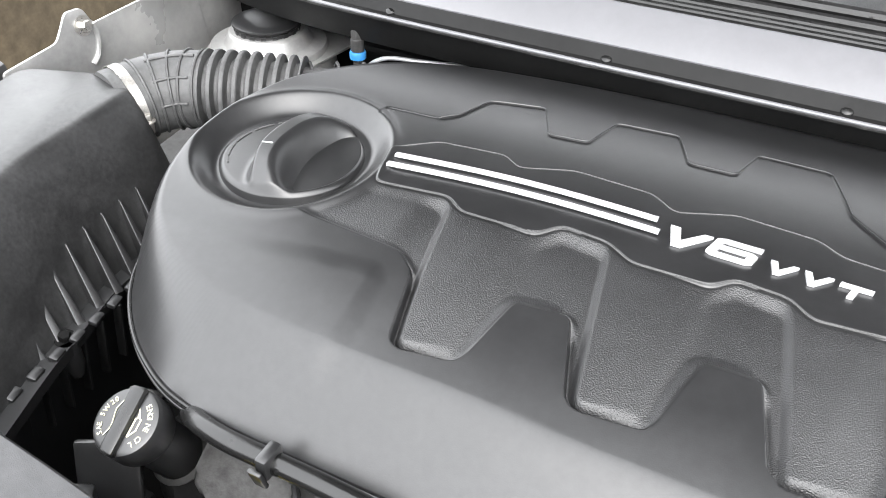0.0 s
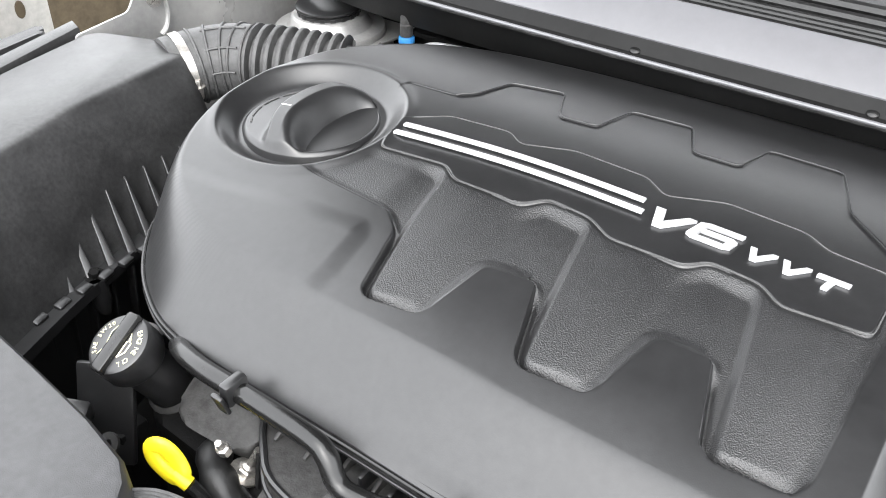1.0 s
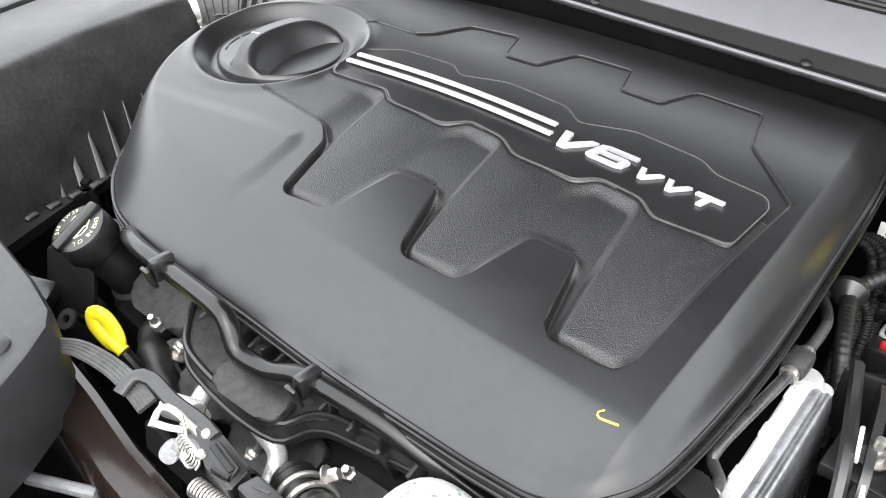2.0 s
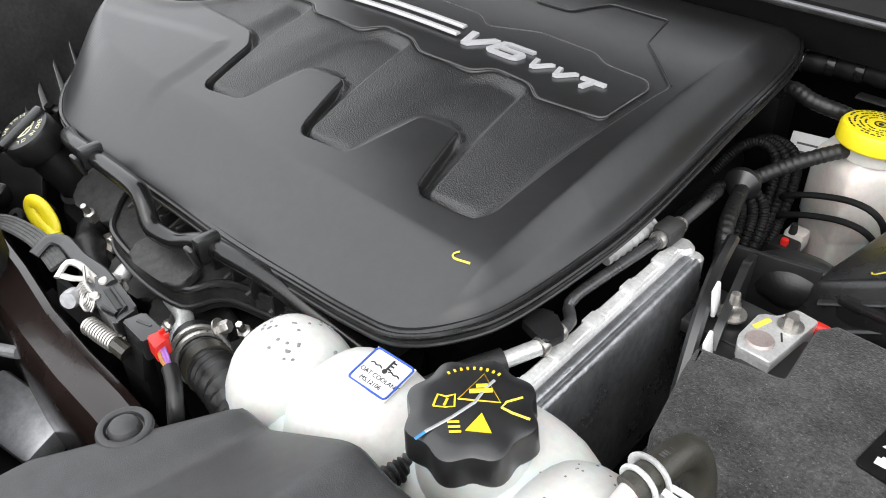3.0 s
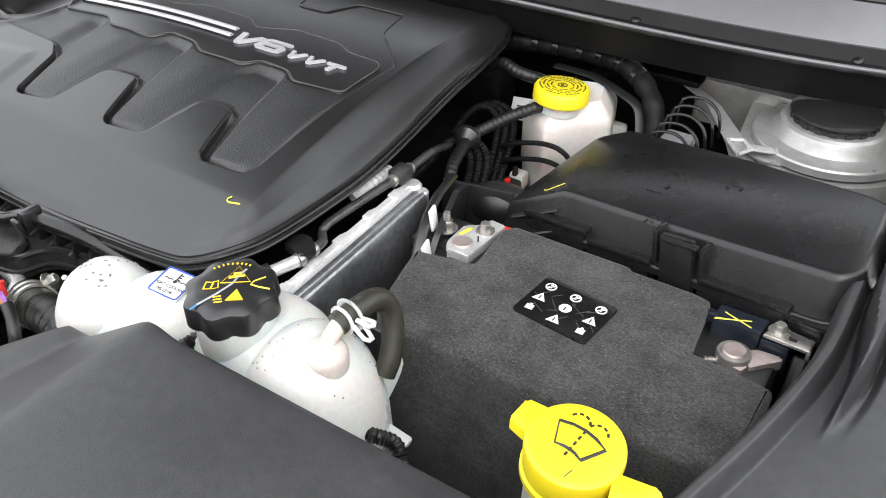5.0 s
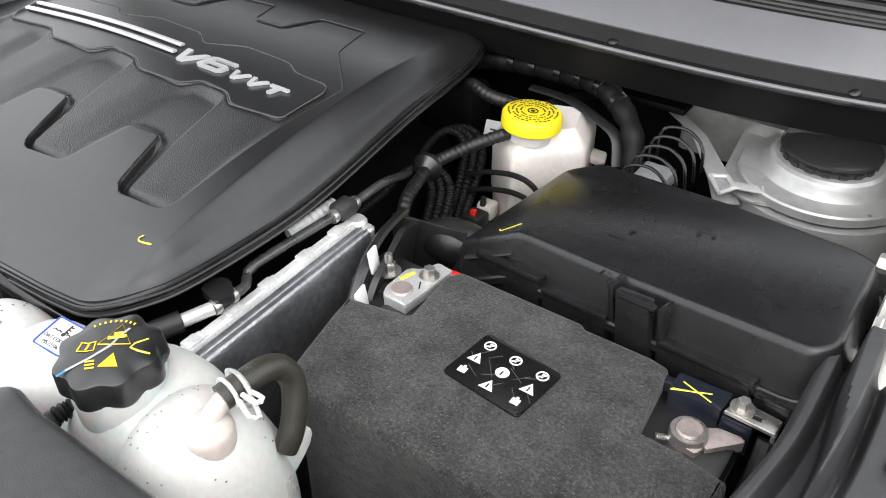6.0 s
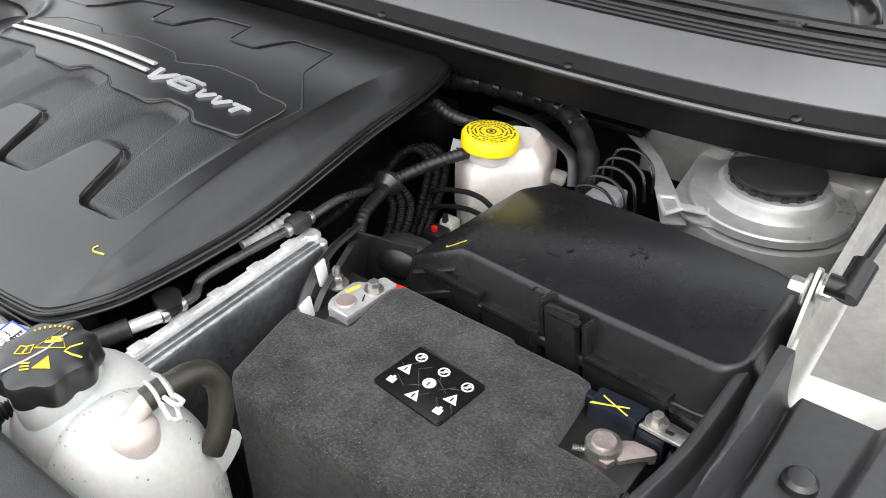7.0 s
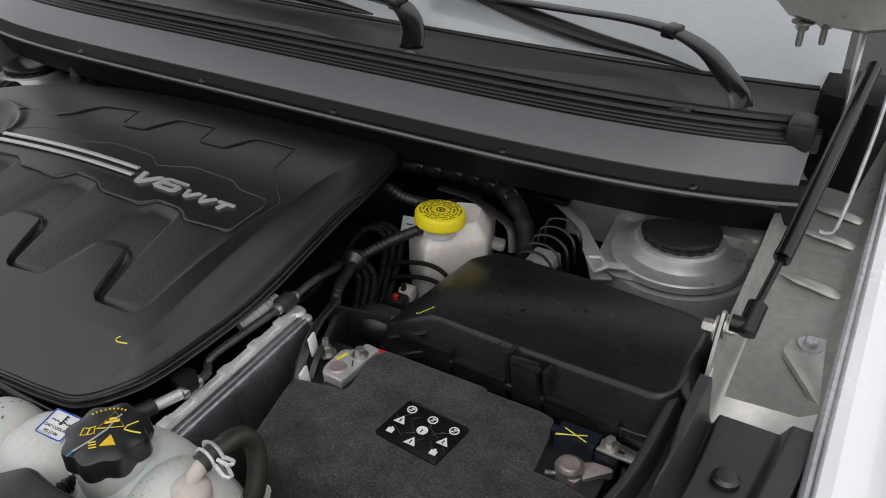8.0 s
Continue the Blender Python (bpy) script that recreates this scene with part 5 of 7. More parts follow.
def tri_on_cap(x, y, s):
    a = [(x - s, y - s * 0.8), (x + s, y - s * 0.8), (x, y + s * 0.9)]
    return on_cap(a + [a[0], a[1]], 0.0006)


part("printed_triangle", tri_on_cap(0.004, 0.012, 0.011), "yellow_ink", pc, "yellow printed warning triangle")
part("printed_bar", on_cap([(-0.002, 0.009), (0.010, 0.011)], 0.0014), "yellow_ink", pc)
part("printed_bar", on_cap([(0.001, 0.013), (0.007, 0.014)], 0.0012), "yellow_ink", pc)
bm = prism([(-0.006, -0.0065), (0.006, -0.0065), (0.0, 0.0045)], 0.0012, 0.0018, 0, CM @ Euler((0, 0, radians(14))).to_matrix().to_4x4() @ Matrix.Translation((0.006, -0.009, 0)))
part("printed_triangle", bm, "yellow_ink", pc, "filled yellow warning triangle")
part("printed_mark", on_cap([(0.006, -0.013), (0.006, -0.0125)], 0.0008), "black_ink", pc)
part("printed_mark", on_cap([(0.006, -0.011), (0.006, -0.0075)], 0.0008), "black_ink", pc)
part("printed_book", on_cap([(-0.019, -0.003), (-0.018, 0.005), (-0.0135, 0.004), (-0.009, 0.006), (-0.008, -0.002), (-0.0125, -0.003), (-0.019, -0.003)], 0.0006), "yellow_ink", pc, "yellow printed handbook symbol")
part("printed_bar", on_cap([(-0.0135, -0.002), (-0.0125, 0.003)], 0.0007), "yellow_ink", pc)
for i in range(9):
    a = radians(62 + 8 * i)
    part("printed_bar", on_cap([(0.0245 * math.cos(a), 0.0245 * math.sin(a)), (0.0262 * math.cos(a), 0.0262 * math.sin(a))], 0.0007), "yellow_ink", pc)
for i in range(3):
    part("printed_bar", on_cap([(-0.010 + 0.001 * i, -0.0125 - 0.003 * i), (-0.004 + 0.001 * i, -0.0115 - 0.003 * i)], 0.0007), "yellow_ink", pc)
part("paint_mark", on_cap([(-0.020, -0.020), (-0.008, -0.009), (0.002, 0.002), (0.006, 0.012), (0.010, 0.018)], 0.0009), "alu_dull", pc, "pale grey pen streak")
part("paint_mark", on_cap([(-0.024, -0.025), (-0.019, -0.019)], 0.0008), "blue", pc, "blue pen streak")
part("paint_mark", on_cap([(0.026, 0.008), (0.018, 0.004), (0.016, 0.0), (0.022, -0.003), (0.031, -0.006)], 0.0007), "chalk", pc, "yellow-green pen tick")

oh = thing("overflow_hose", (0.41, -0.61, 1.0), "olive rubber hose arching from tank to below the battery", "hose")
part("hose", tube([(0.4050, -0.6355, 1.0105), (0.4065, -0.6270, 1.0120), (0.4080, -0.6160, 1.0125), (0.4090, -0.6040, 1.0115), (0.4105, -0.5945, 1.0065), (0.4130, -0.5895, 0.9975), (0.4160, -0.5895, 0.9880), (0.4195, -0.5945, 0.9750), (0.4220, -0.6020, 0.9620), (0.4215, -0.6090, 0.9520)], 0.0083, 18, 0.003), "hose", oh)
for i in range(11):
    k = i / 10
    if i not in (3, 7):
        part("printed_bar", box((0.4077 + 0.0022 * k, -0.617 + 0.018 * k, 1.0208 - 0.0036 * k ** 2), (0.0028, 0.0009, 0.0006), 0, Euler((radians(-22) * k, 0, 0)).to_matrix().to_4x4()), "duct", oh)
ca, cd = Vector((0.4068, -0.6255, 1.0120)), Vector((0.14, 0.98, 0.06)).normalized()
c1 = cd.cross(Vector((0, 0, 1))).normalized()
c2 = c1.cross(cd)
for dd, wide in ((-0.0050, 1.0), (0.0035, 2.2)):
    part("spring_clamp", tube([ca + cd * dd + 0.0092 * (math.cos(a) * c1 + math.sin(a) * c2) for a in [i * 0.393 for i in range(16)]], 0.0014, 8, closed=True, flat=1.3 * wide), "alu_rail", oh, "pale zinc spring clamp")
part("clamp_ear", tube([ca + 0.0098 * c1 - cd * 0.0045, ca + 0.021 * c1 - cd * 0.006 - c2 * 0.004, ca + 0.023 * c1 - cd * 0.001 - c2 * 0.006, ca + 0.0105 * c1 + cd * 0.003 - c2 * 0.004], 0.0017, 6), "alu_rail", oh, "bent clamp ear")
part("clamp_ear", tube([ca + 0.0098 * c1 + cd * 0.0045, ca + 0.020 * c1 + cd * 0.005 + c2 * 0.002, ca + 0.021 * c1 + cd * 0.0 + c2 * 0.003, ca + 0.0105 * c1 - cd * 0.002 + c2 * 0.004], 0.0017, 6), "alu_rail", oh)
vh = thing("vent_hose", (0.32, -0.69, 0.98), "thin corrugated black vent hose under the pressure cap", "hose")
part("hose", tube([(0.312, -0.648, 0.968), (0.303, -0.660, 0.970), (0.299, -0.674, 0.970), (0.296, -0.69, 0.962), (0.295, -0.70, 0.90)], ribbed(0.0050, 0.0018, 0.0032), 12, 0.0008), "rubber", vh)
vh = thing("wiring_conduit", (0.45, -0.69, 0.93), "black corrugated wiring conduit along the tank", "conduit")
part("conduit", tube([(0.33, -0.70, 0.945), (0.385, -0.668, 0.938), (0.416, -0.652, 0.933), (0.436, -0.644, 0.930), (0.451, -0.640, 0.928), (0.461, -0.645, 0.922), (0.473, -0.656, 0.905), (0.485, -0.66, 0.80)], ribbed(0.0046, 0.0014, 0.0030), 12, 0.001), "rubber", vh)

# ---- washer filler ----
wf = thing("washer_filler", (0.577, -0.635, 0.85), "yellow washer fluid cap on a white filler neck", "washer filler")
WM = Matrix.Translation((0.580, -0.636, 1.006)) @ Euler((radians(4), radians(4), 0)).to_matrix().to_4x4()
part("neck", lathe([(0.026, -0.15), (0.026, -0.022), (0, -0.022)], WM, 40), "tank", wf)
wc = part("cap", lathe([(0, 0.001), (0.020, 0.001), (0.0275, 0.0), (0.0295, -0.002), (0.030, -0.006), (0.029, -0.022), (0, -0.022)], WM, 64), "yellow", wf, "yellow flip cap")
part("rim", lathe([(0.0285, -0.030), (0.0305, -0.028), (0.0305, -0.024), (0.0285, -0.022)], WM, 64), "yellow", wf)
part("finger_tab", prism(rounded([(-0.008, -0.007), (0.010, -0.012), (0.010, 0.013), (-0.006, 0.012)], 0.002), -0.014, -0.005, 0.002, WM @ Matrix.Translation((-0.034, 0.004, 0))), "yellow", wc, "yellow finger tab")
part("hinge_tab", prism(rounded([(-0.014, -0.010), (0.014, -0.008), (0.014, 0.008), (-0.014, 0.010)], 0.004), -0.014, -0.004, 0.002, WM @ Matrix.Translation((0.042, -0.010, 0.001)) @ Euler((0, 0, radians(14))).to_matrix().to_4x4()), "yellow", wc, "yellow hinge tab")


def on_wcap(pts, r):
    rot = Euler((0, 0, radians(-8))).to_matrix()
    return tube([tuple(WM @ (rot @ Vector((x, y, 0.0012)))) for x, y in pts], r, 5, 0.003, smooth=False, flat=0.4)


part("printed_screen", on_wcap([(-0.016, 0.006), (-0.008, 0.009), (0.0, 0.010), (0.008, 0.009), (0.016, 0.006), (0.009, -0.009), (0.004, -0.0075), (0.0, -0.007), (-0.004, -0.0075), (-0.009, -0.009), (-0.016, 0.006), (-0.008, 0.009)], 0.0012), "black_ink", wc, "black windscreen symbol")
for y0 in (-0.012, -0.008, -0.003, 0.002, 0.007):
    part("printed_dash", on_wcap([(0, y0), (0, y0 + 0.0028)], 0.0009), "black_ink", wc)
for s in (-1, 1):
    for a in (20, 60, 100, 140):
        p = [(s * 0.0062 + 0.0062 * math.cos(radians(a + d)), 0.0125 + 0.0062 * math.sin(radians(a + d))) for d in (0, 12, 24)]
        part("printed_dash", on_wcap(p, 0.0009), "black_ink", wc)
part("scratch", on_wcap([(0.008, -0.024), (0.009, -0.017)], 0.0004), "duct", wc)

# ---- engine control module ----
ecm = thing("engine_control_module", (0.31, -0.49, 0.82), "finned cast aluminium engine control module beside the battery", "control module")
e0, e1 = Vector((0.2957, -0.594, 0)), Vector((0.2867, -0.382, 0))
ed = (e1 - e0).normalized()
en = Vector((-ed.y, ed.x, 0)) * -1
sect = lambda prof: loft([[tuple(p + en * u + Vector((0, 0, z))) for u, z in prof] for p in (e0, e0.lerp(e1, 0.5), e1)])
part("housing", sect([(0.002, 0.82), (0.002, 0.9425), (0.0035, 0.9425), (0.0045, 0.9440), (0.0085, 0.9432), (0.0095, 0.9420), (0.0112, 0.9422), (0.0122, 0.9436), (0.0138, 0.9440), (0.0155, 0.9430), (0.0168, 0.9408), (0.0178, 0.9370), (0.0190, 0.9300), (0.0270, 0.82)]), "alu_side", ecm, "brushed housing with rounded shoulder", 50)
part("flange_rail", sect([(-0.0075, 0.9365), (-0.0085, 0.9385), (-0.0085, 0.9460), (-0.0072, 0.9472), (-0.0010, 0.9474), (-0.0002, 0.9462), (0.0008, 0.9462), (0.0016, 0.9470), (0.0026, 0.9466), (0.0030, 0.9455), (0.0030, 0.9365)]), "alu_rail", ecm, "cast flange rail")
part("cover_plate", sect([(-0.0060, 0.82), (-0.0060, 0.937), (0.0020, 0.937), (0.0020, 0.82)]), "alu_side", ecm)
er = Euler((0, 0, math.atan2(ed.y, ed.x))).to_matrix().to_4x4()
for k in (0.10, 0.295, 0.485, 0.70, 0.90):
    p = e0.lerp(e1, k) + en * -0.0035
    t = box((p.x, p.y, 0.9468), (0.014, 0.0112, 0.0050), 0.0014, er)
    box((p.x + ed.x * 0.009, p.y + ed.y * 0.009, 0.9462), (0.005, 0.009, 0.0044), 0.001, er, bm=t)
    part("clip", t, "alu_rail", ecm, "crimped housing clip")
part("screw_boss", lathe([(0.010, -0.06), (0.010, 0.004), (0.0075, 0.007), (0, 0.007)], Matrix.Translation((0.2845, -0.377, 0.9405)), 20), "alu", ecm)
part("end_boss", lathe([(0.007, -0.05), (0.007, 0.003), (0.005, 0.005), (0, 0.005)], Matrix.Translation((0.2955, -0.376, 0.937)), 18), "alu", ecm)
ebr = thing("module_bracket", (0.33, -0.40, 0.80), "black steel and plastic module bracket with white tags", "bracket")
part("plate", prism(rounded([(0, -0.09), (0.07, -0.09), (0.115, 0.012), (0.085, 0.022), (0.03, 0.005), (0, -0.02)], 0.006), -0.003, 0.003, 0.001, Matrix.Translation((0.352, -0.455, 0.93)) @ Euler((radians(90), 0, radians(103))).to_matrix().to_4x4()), "black", ebr)
part("arm", tube([(0.345, -0.47, 0.90), (0.332, -0.43, 0.935), (0.318, -0.385, 0.945), (0.303, -0.33, 0.938)], 0.005, 6, flat=0.5), "black", ebr)
part("back_plate", box((0.335, -0.335, 0.905), (0.075, 0.004, 0.07), 0.002, Euler((0, 0, radians(12))).to_matrix().to_4x4()), "black", ebr)
part("tag", box((0.333, -0.412, 0.943), (0.003, 0.014, 0.022), 0.001, Euler((0, radians(-8), radians(13))).to_matrix().to_4x4()), "paper", ebr, "white tag")
part("tag", box((0.351, -0.449, 0.926), (0.003, 0.016, 0.034), 0.001, Euler((0, radians(-8), radians(13))).to_matrix().to_4x4()), "paper", ebr, "white tag")

# ---- pipes and hoses beside the cover ----
fp = thing("fuel_pipe", (0.28, -0.50, 0.92), "slim metal fuel pipe with clips below the cover's edge", "pipe")
part("pipe", tube([(0.276, -0.561, 0.955), (0.283, -0.542, 0.955), (0.283, -0.523, 0.955), (0.281, -0.508, 0.953), (0.271, -0.497, 0.951), (0.269, -0.487, 0.955), (0.272, -0.44, 0.956), (0.275, -0.393, 0.956), (0.275, -0.366, 0.955), (0.272, -0.32, 0.952), (0.25, -0.25, 0.92)], 0.0043, 12), "steel_pipe", fp)
part("sleeve", tube([(0.274, -0.566, 0.954), (0.2825, -0.543, 0.955)], 0.0055, 14), "alu", fp, "bright metal sleeve")
for p in ((0.283, -0.541, 0.955), (0.283, -0.524, 0.955), (0.275, -0.396, 0.956), (0.275, -0.368, 0.955)):
    part("ferrule", lathe([(0, -0.003), (0.0062, -0.003), (0.0068, 0), (0.0062, 0.003), (0, 0.003)], axis_to(p, (0, 1, 0)), 16), "zinc", fp, "bright pipe ferrule")
part("bracket", prism(rounded([(0.262, -0.536), (0.263, -0.519), (0.275, -0.516), (0.291, -0.527), (0.287, -0.543), (0.275, -0.540)], 0.003), 0.955, 0.962, 0.002), "black", fp, "black pipe bracket")
part("clip", box((0.275, -0.382, 0.957), (0.017, 0.022, 0.014), 0.003), "engine", fp)
part("rubber_end", tube([(0.250, -0.612, 0.944), (0.262, -0.590, 0.951), (0.274, -0.566, 0.954)], 0.0085, 14), "rubber", fp)
part("tape", tube([(0.254, -0.432, 0.948), (0.257, -0.41, 0.951), (0.257, -0.376, 0.952)], lambda s: 0.0058 + 0.0007 * math.sin(s * 900), 10, 0.002), "paper", fp, "pale foil tape wrap")
vp = thing("vacuum_hose", (0.27, -0.25, 0.9), "black convoluted vacuum hose with a check valve", "hose")
part("hose", tube([(0.300, -0.345, 0.86), (0.297, -0.330, 0.905), (0.285, -0.305, 0.928), (0.272, -0.262, 0.930), (0.268, -0.240, 0.931), (0.280, -0.216, 0.938), (0.302, -0.188, 0.948), (0.322, -0.160, 0.950), (0.326, -0.13, 0.92)], ribbed(0.0062, 0.0008, 0.006), 12, 0.0015), "rubber", vp)
part("check_valve", lathe([(0, -0.012), (0.008, -0.012), (0.012, -0.006), (0.0155, -0.002), (0.0155, 0.003), (0.011, 0.008), (0.008, 0.012), (0, 0.012)], axis_to((0.265, -0.243, 0.930), (-0.2, 0.9, 0.1)), 24), "black", vp)
vq = thing("vacuum_hose", (0.27, -0.13, 0.95), "black hose from the cover's corner to the bulkhead", "hose")
part("hose", tube([(0.215, -0.125, 0.955), (0.245, -0.135, 0.975), (0.27, -0.140, 0.972), (0.292, -0.132, 0.966), (0.31, -0.10, 0.95), (0.32, -0.04, 0.94), (0.325, 0.05, 0.92)], ribbed(0.0066, 0.0008, 0.006), 12, 0.0015), "rubber", vq)
for k in range(6):
    wl = thing("braided_hose", (0.23, -0.2, 0.85), "black braided loom hose curving under the cover", "hose", "loom hoses")
    o = 0.0115 * (k % 3)
    if k < 3:
        pts = [(0.20, -0.36, 0.86), (0.235, -0.335, 0.90), (0.246 - o * 0.2, -0.295 + o * 0.3, 0.915), (0.250 + o * 0.3, -0.250 + o * 0.6, 0.925), (0.268 + o * 0.6, -0.240 + o * 0.6, 0.905), (0.275 + o * 0.6, -0.262 + o * 0.5, 0.87), (0.275 + o * 0.6, -0.29, 0.82)]
    else:
        pts = [(0.20, -0.20, 0.87), (0.225, -0.175, 0.92), (0.244 + o * 0.3, -0.165 + o * 0.6, 0.930), (0.262 + o * 0.6, -0.168 + o * 0.6, 0.915), (0.272 + o * 0.6, -0.200 + o * 0.4, 0.875), (0.27 + o * 0.6, -0.23, 0.82)]
    part("hose", tube(pts, ribbed(0.0042, 0.0008, 0.0026), 10, 0.0009), "strip", wl)
wl = thing("wiring_loom", (0.36, -0.06, 0.96), "black wrapped wiring loom along the bulkhead", "wiring loom")
part("loom", tube([(0.17, -0.060, 0.965), (0.205, -0.062, 0.970), (0.252, -0.050, 0.972), (0.324, -0.044, 0.972), (0.370, -0.056, 0.972), (0.405, -0.080, 0.964), (0.424, -0.098, 0.950), (0.434, -0.112, 0.92), (0.438, -0.12, 0.86)], lambda s: 0.0115 + 0.0010 * math.sin(s * 210), 16, 0.003), "strip", wl)
for k in range(7):
    q = 0.06 + 0.13 * k
    path = smooth_path([(0.205, -0.062, 0.970), (0.252, -0.050, 0.972), (0.324, -0.044, 0.972), (0.370, -0.056, 0.972), (0.405, -0.080, 0.964), (0.420, -0.094, 0.953)], 0.003)
    i = int(q * (len(path) - 3)) + 1
    part("tape_turn", lathe([(0.0105, -0.005), (0.0128, -0.004), (0.0131, 0.0), (0.0128, 0.004), (0.0105, 0.005)], axis_to(path[i], path[i + 1] - path[i - 1]), 16), "black_gloss", wl, "glossy tape turn")
part("channel", tube([(0.285, -0.068, 0.957), (0.337, -0.074, 0.958), (0.386, -0.096, 0.956), (0.410, -0.106, 0.948), (0.422, -0.122, 0.925)], 0.0075, 8, flat=0.35), "rubber", wl, "slim plastic channel")
sw = thing("wire_cage", (0.455, -0.15, 0.94), "black wire coil guard round a connector", "wire guard")
for k in range(6):
    c0 = Vector((0.464 + 0.002 * k, -0.176 + 0.016 * k, 0.946 + 0.004 * k))
    part("wire", tube([c0 + Vector((-0.022, 0, -0.03)), c0 + Vector((-0.022, 0, -0.004)), c0 + Vector((-0.015, 0.002, 0.005)), c0 + Vector((0.004, 0.003, 0.007)), c0 + Vector((0.020, 0.0, -0.001)), c0 + Vector((0.026, -0.004, -0.012)), c0 + Vector((0.028, -0.004, -0.03))], 0.0018, 8, 0.004), "black_gloss", sw)
part("connector", box((0.466, -0.140, 0.932), (0.034, 0.05, 0.018), 0.004), "alu_dull", sw, "grey connector")
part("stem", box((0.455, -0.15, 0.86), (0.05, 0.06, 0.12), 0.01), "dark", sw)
tb = thing("taped_hose", (0.345, -0.30, 0.88), "cloth-taped black hose between fuse box and module", "hose")
part("hose", tube([(0.40, -0.27, 0.84), (0.372, -0.305, 0.905), (0.352, -0.318, 0.915), (0.325, -0.318, 0.905), (0.30, -0.31, 0.87), (0.29, -0.30, 0.80)], lambda s: 0.021 + 0.002 * math.sin(s * 130), 14, 0.004), "rubber", tb)
rc = thing("red_connector", (0.292, -0.20, 0.86), "small red connector lock beside the reservoir", "connector")
part("plug", box((0.301, -0.208, 0.868), (0.007, 0.006, 0.008), 0.002), "red", rc)
part("body", box((0.300, -0.203, 0.841), (0.024, 0.024, 0.048), 0.004), "black", rc)

# ---- engine below the cover ----
eng = thing("engine", (-0.05, -0.33, 0.57), "dusty black engine under its plastic cover", "engine")
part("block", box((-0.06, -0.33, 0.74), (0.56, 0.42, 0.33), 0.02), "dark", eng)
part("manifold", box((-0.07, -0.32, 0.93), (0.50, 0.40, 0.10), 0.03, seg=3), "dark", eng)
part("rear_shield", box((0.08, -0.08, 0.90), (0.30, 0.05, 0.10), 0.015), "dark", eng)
# valve cover in the same near-black, shade included in its colour
vc = part("valve_cover", prism(rounded([(-0.30, -0.545), (-0.28, -0.625), (0.16, -0.640), (0.20, -0.56), (0.15, -0.52)], 0.03), 0.78, lambda x, y: 0.856 + 0.35 * (y + 0.62), 0.008), "dark", eng, "near-black valve cover with the bay's shade in its colour")
for (x, y, z), (w, d), tilt in (((-0.192, -0.601, 0.892), (0.085, 0.055), 28), ((-0.088, -0.630, 0.868), (0.075, 0.044), 22), ((-0.008, -0.632, 0.864), (0.085, 0.050), 20), ((0.085, -0.632, 0.862), (0.08, 0.05), 18)):
    mm = Matrix.Translation((x, y, z)) @ Euler((radians(tilt), 0, radians(4))).to_matrix().to_4x4()
    oval = [(w / 2 * math.cos(a) * (abs(math.cos(a)) ** 4 + abs(math.sin(a)) ** 4) ** -0.25, d / 2 * math.sin(a) * (abs(math.cos(a)) ** 4 + abs(math.sin(a)) ** 4) ** -0.25) for a in [2 * math.pi * i / 36 for i in range(36)]]
    part("coil_cover", prism(oval, -0.05, 0.0, 0.004, mm, seg=3), "engine", eng, "dusty flat coil cover")
for x in (-0.135, -0.122, -0.109, -0.05, -0.038):
    part("fin", prism([(0, 0), (0.036, 0), (0.030, 0.020), (0.006, 0.034)], -0.002, 0.002, 0, Matrix.Translation((x, -0.628, 0.862)) @ Euler((radians(90), 0, radians(82))).to_matrix().to_4x4()), "black", eng, "thin black fin")
for i in range(9):
    x = -0.125 + 0.03 * i
    part("rib", box((x, -0.588, 0.895), (0.004, 0.035, 0.045), 0.0015, Euler((radians(20), 0, 0)).to_matrix().to_4x4()), "engine", eng)
part("gasket_rail", tube([(-0.16, -0.635, 0.862), (-0.12, -0.640, 0.856), (-0.08, -0.628, 0.862), (-0.04, -0.640, 0.856), (0.02, -0.652, 0.852), (0.08, -0.645, 0.858), (0.14, -0.650, 0.860)], 0.007, 8, flat=0.6), "black", eng, "black wavy rail")
for p in ((-0.154, -0.622, 0.860), (-0.02, -0.648, 0.850)):
    bm = lathe([(0, 0.0), (0.006, 0.0), (0.006, 0.010), (0.0035, 0.012), (0.003, 0.03), (0, 0.03)], axis_to(p, (0.35, 0.3, 0.9)), 12)
    bolt(p, (0.35, 0.3, 0.9), 0.008, 0.008, True, bm)
    part("stud", bm, "zinc", eng, "zinc stud bolt")
front_edge = [(-0.150, -0.600), (-0.128, -0.622), (-0.100, -0.641), (-0.044, -0.648), (0.001, -0.646), (0.017, -0.639), (0.022, -0.624), (0.034, -0.612), (0.066, -0.604), (0.12, -0.592), (0.17, -0.58)]
fe = [tuple(v)[:2] for v in smooth_path([(x, y, 0) for x, y in front_edge], 0.006)]
part("upper_lid", prism(fe + [(0.17, -0.54), (-0.15, -0.54)], 0.885, 0.908, 0.003), "engine", eng, "dusty black upper lid below the pipe")
part("lid_rim", tube([(x, y + 0.002, 0.9085) for x, y in fe], 0.0030, 8, smooth=False), "black", eng, "raised rim of the lid")
part("lid_rim", tube([(x, y - 0.001, 0.893) for x, y in fe], 0.0024, 8, smooth=False), "black", eng)
oval = [(0.036 * math.cos(a) * (abs(math.cos(a)) ** 4 + abs(math.sin(a)) ** 4) ** -0.25, 0.016 * math.sin(a) * (abs(math.cos(a)) ** 4 + abs(math.sin(a)) ** 4) ** -0.25) for a in [2 * math.pi * i / 36 for i in range(36)]]
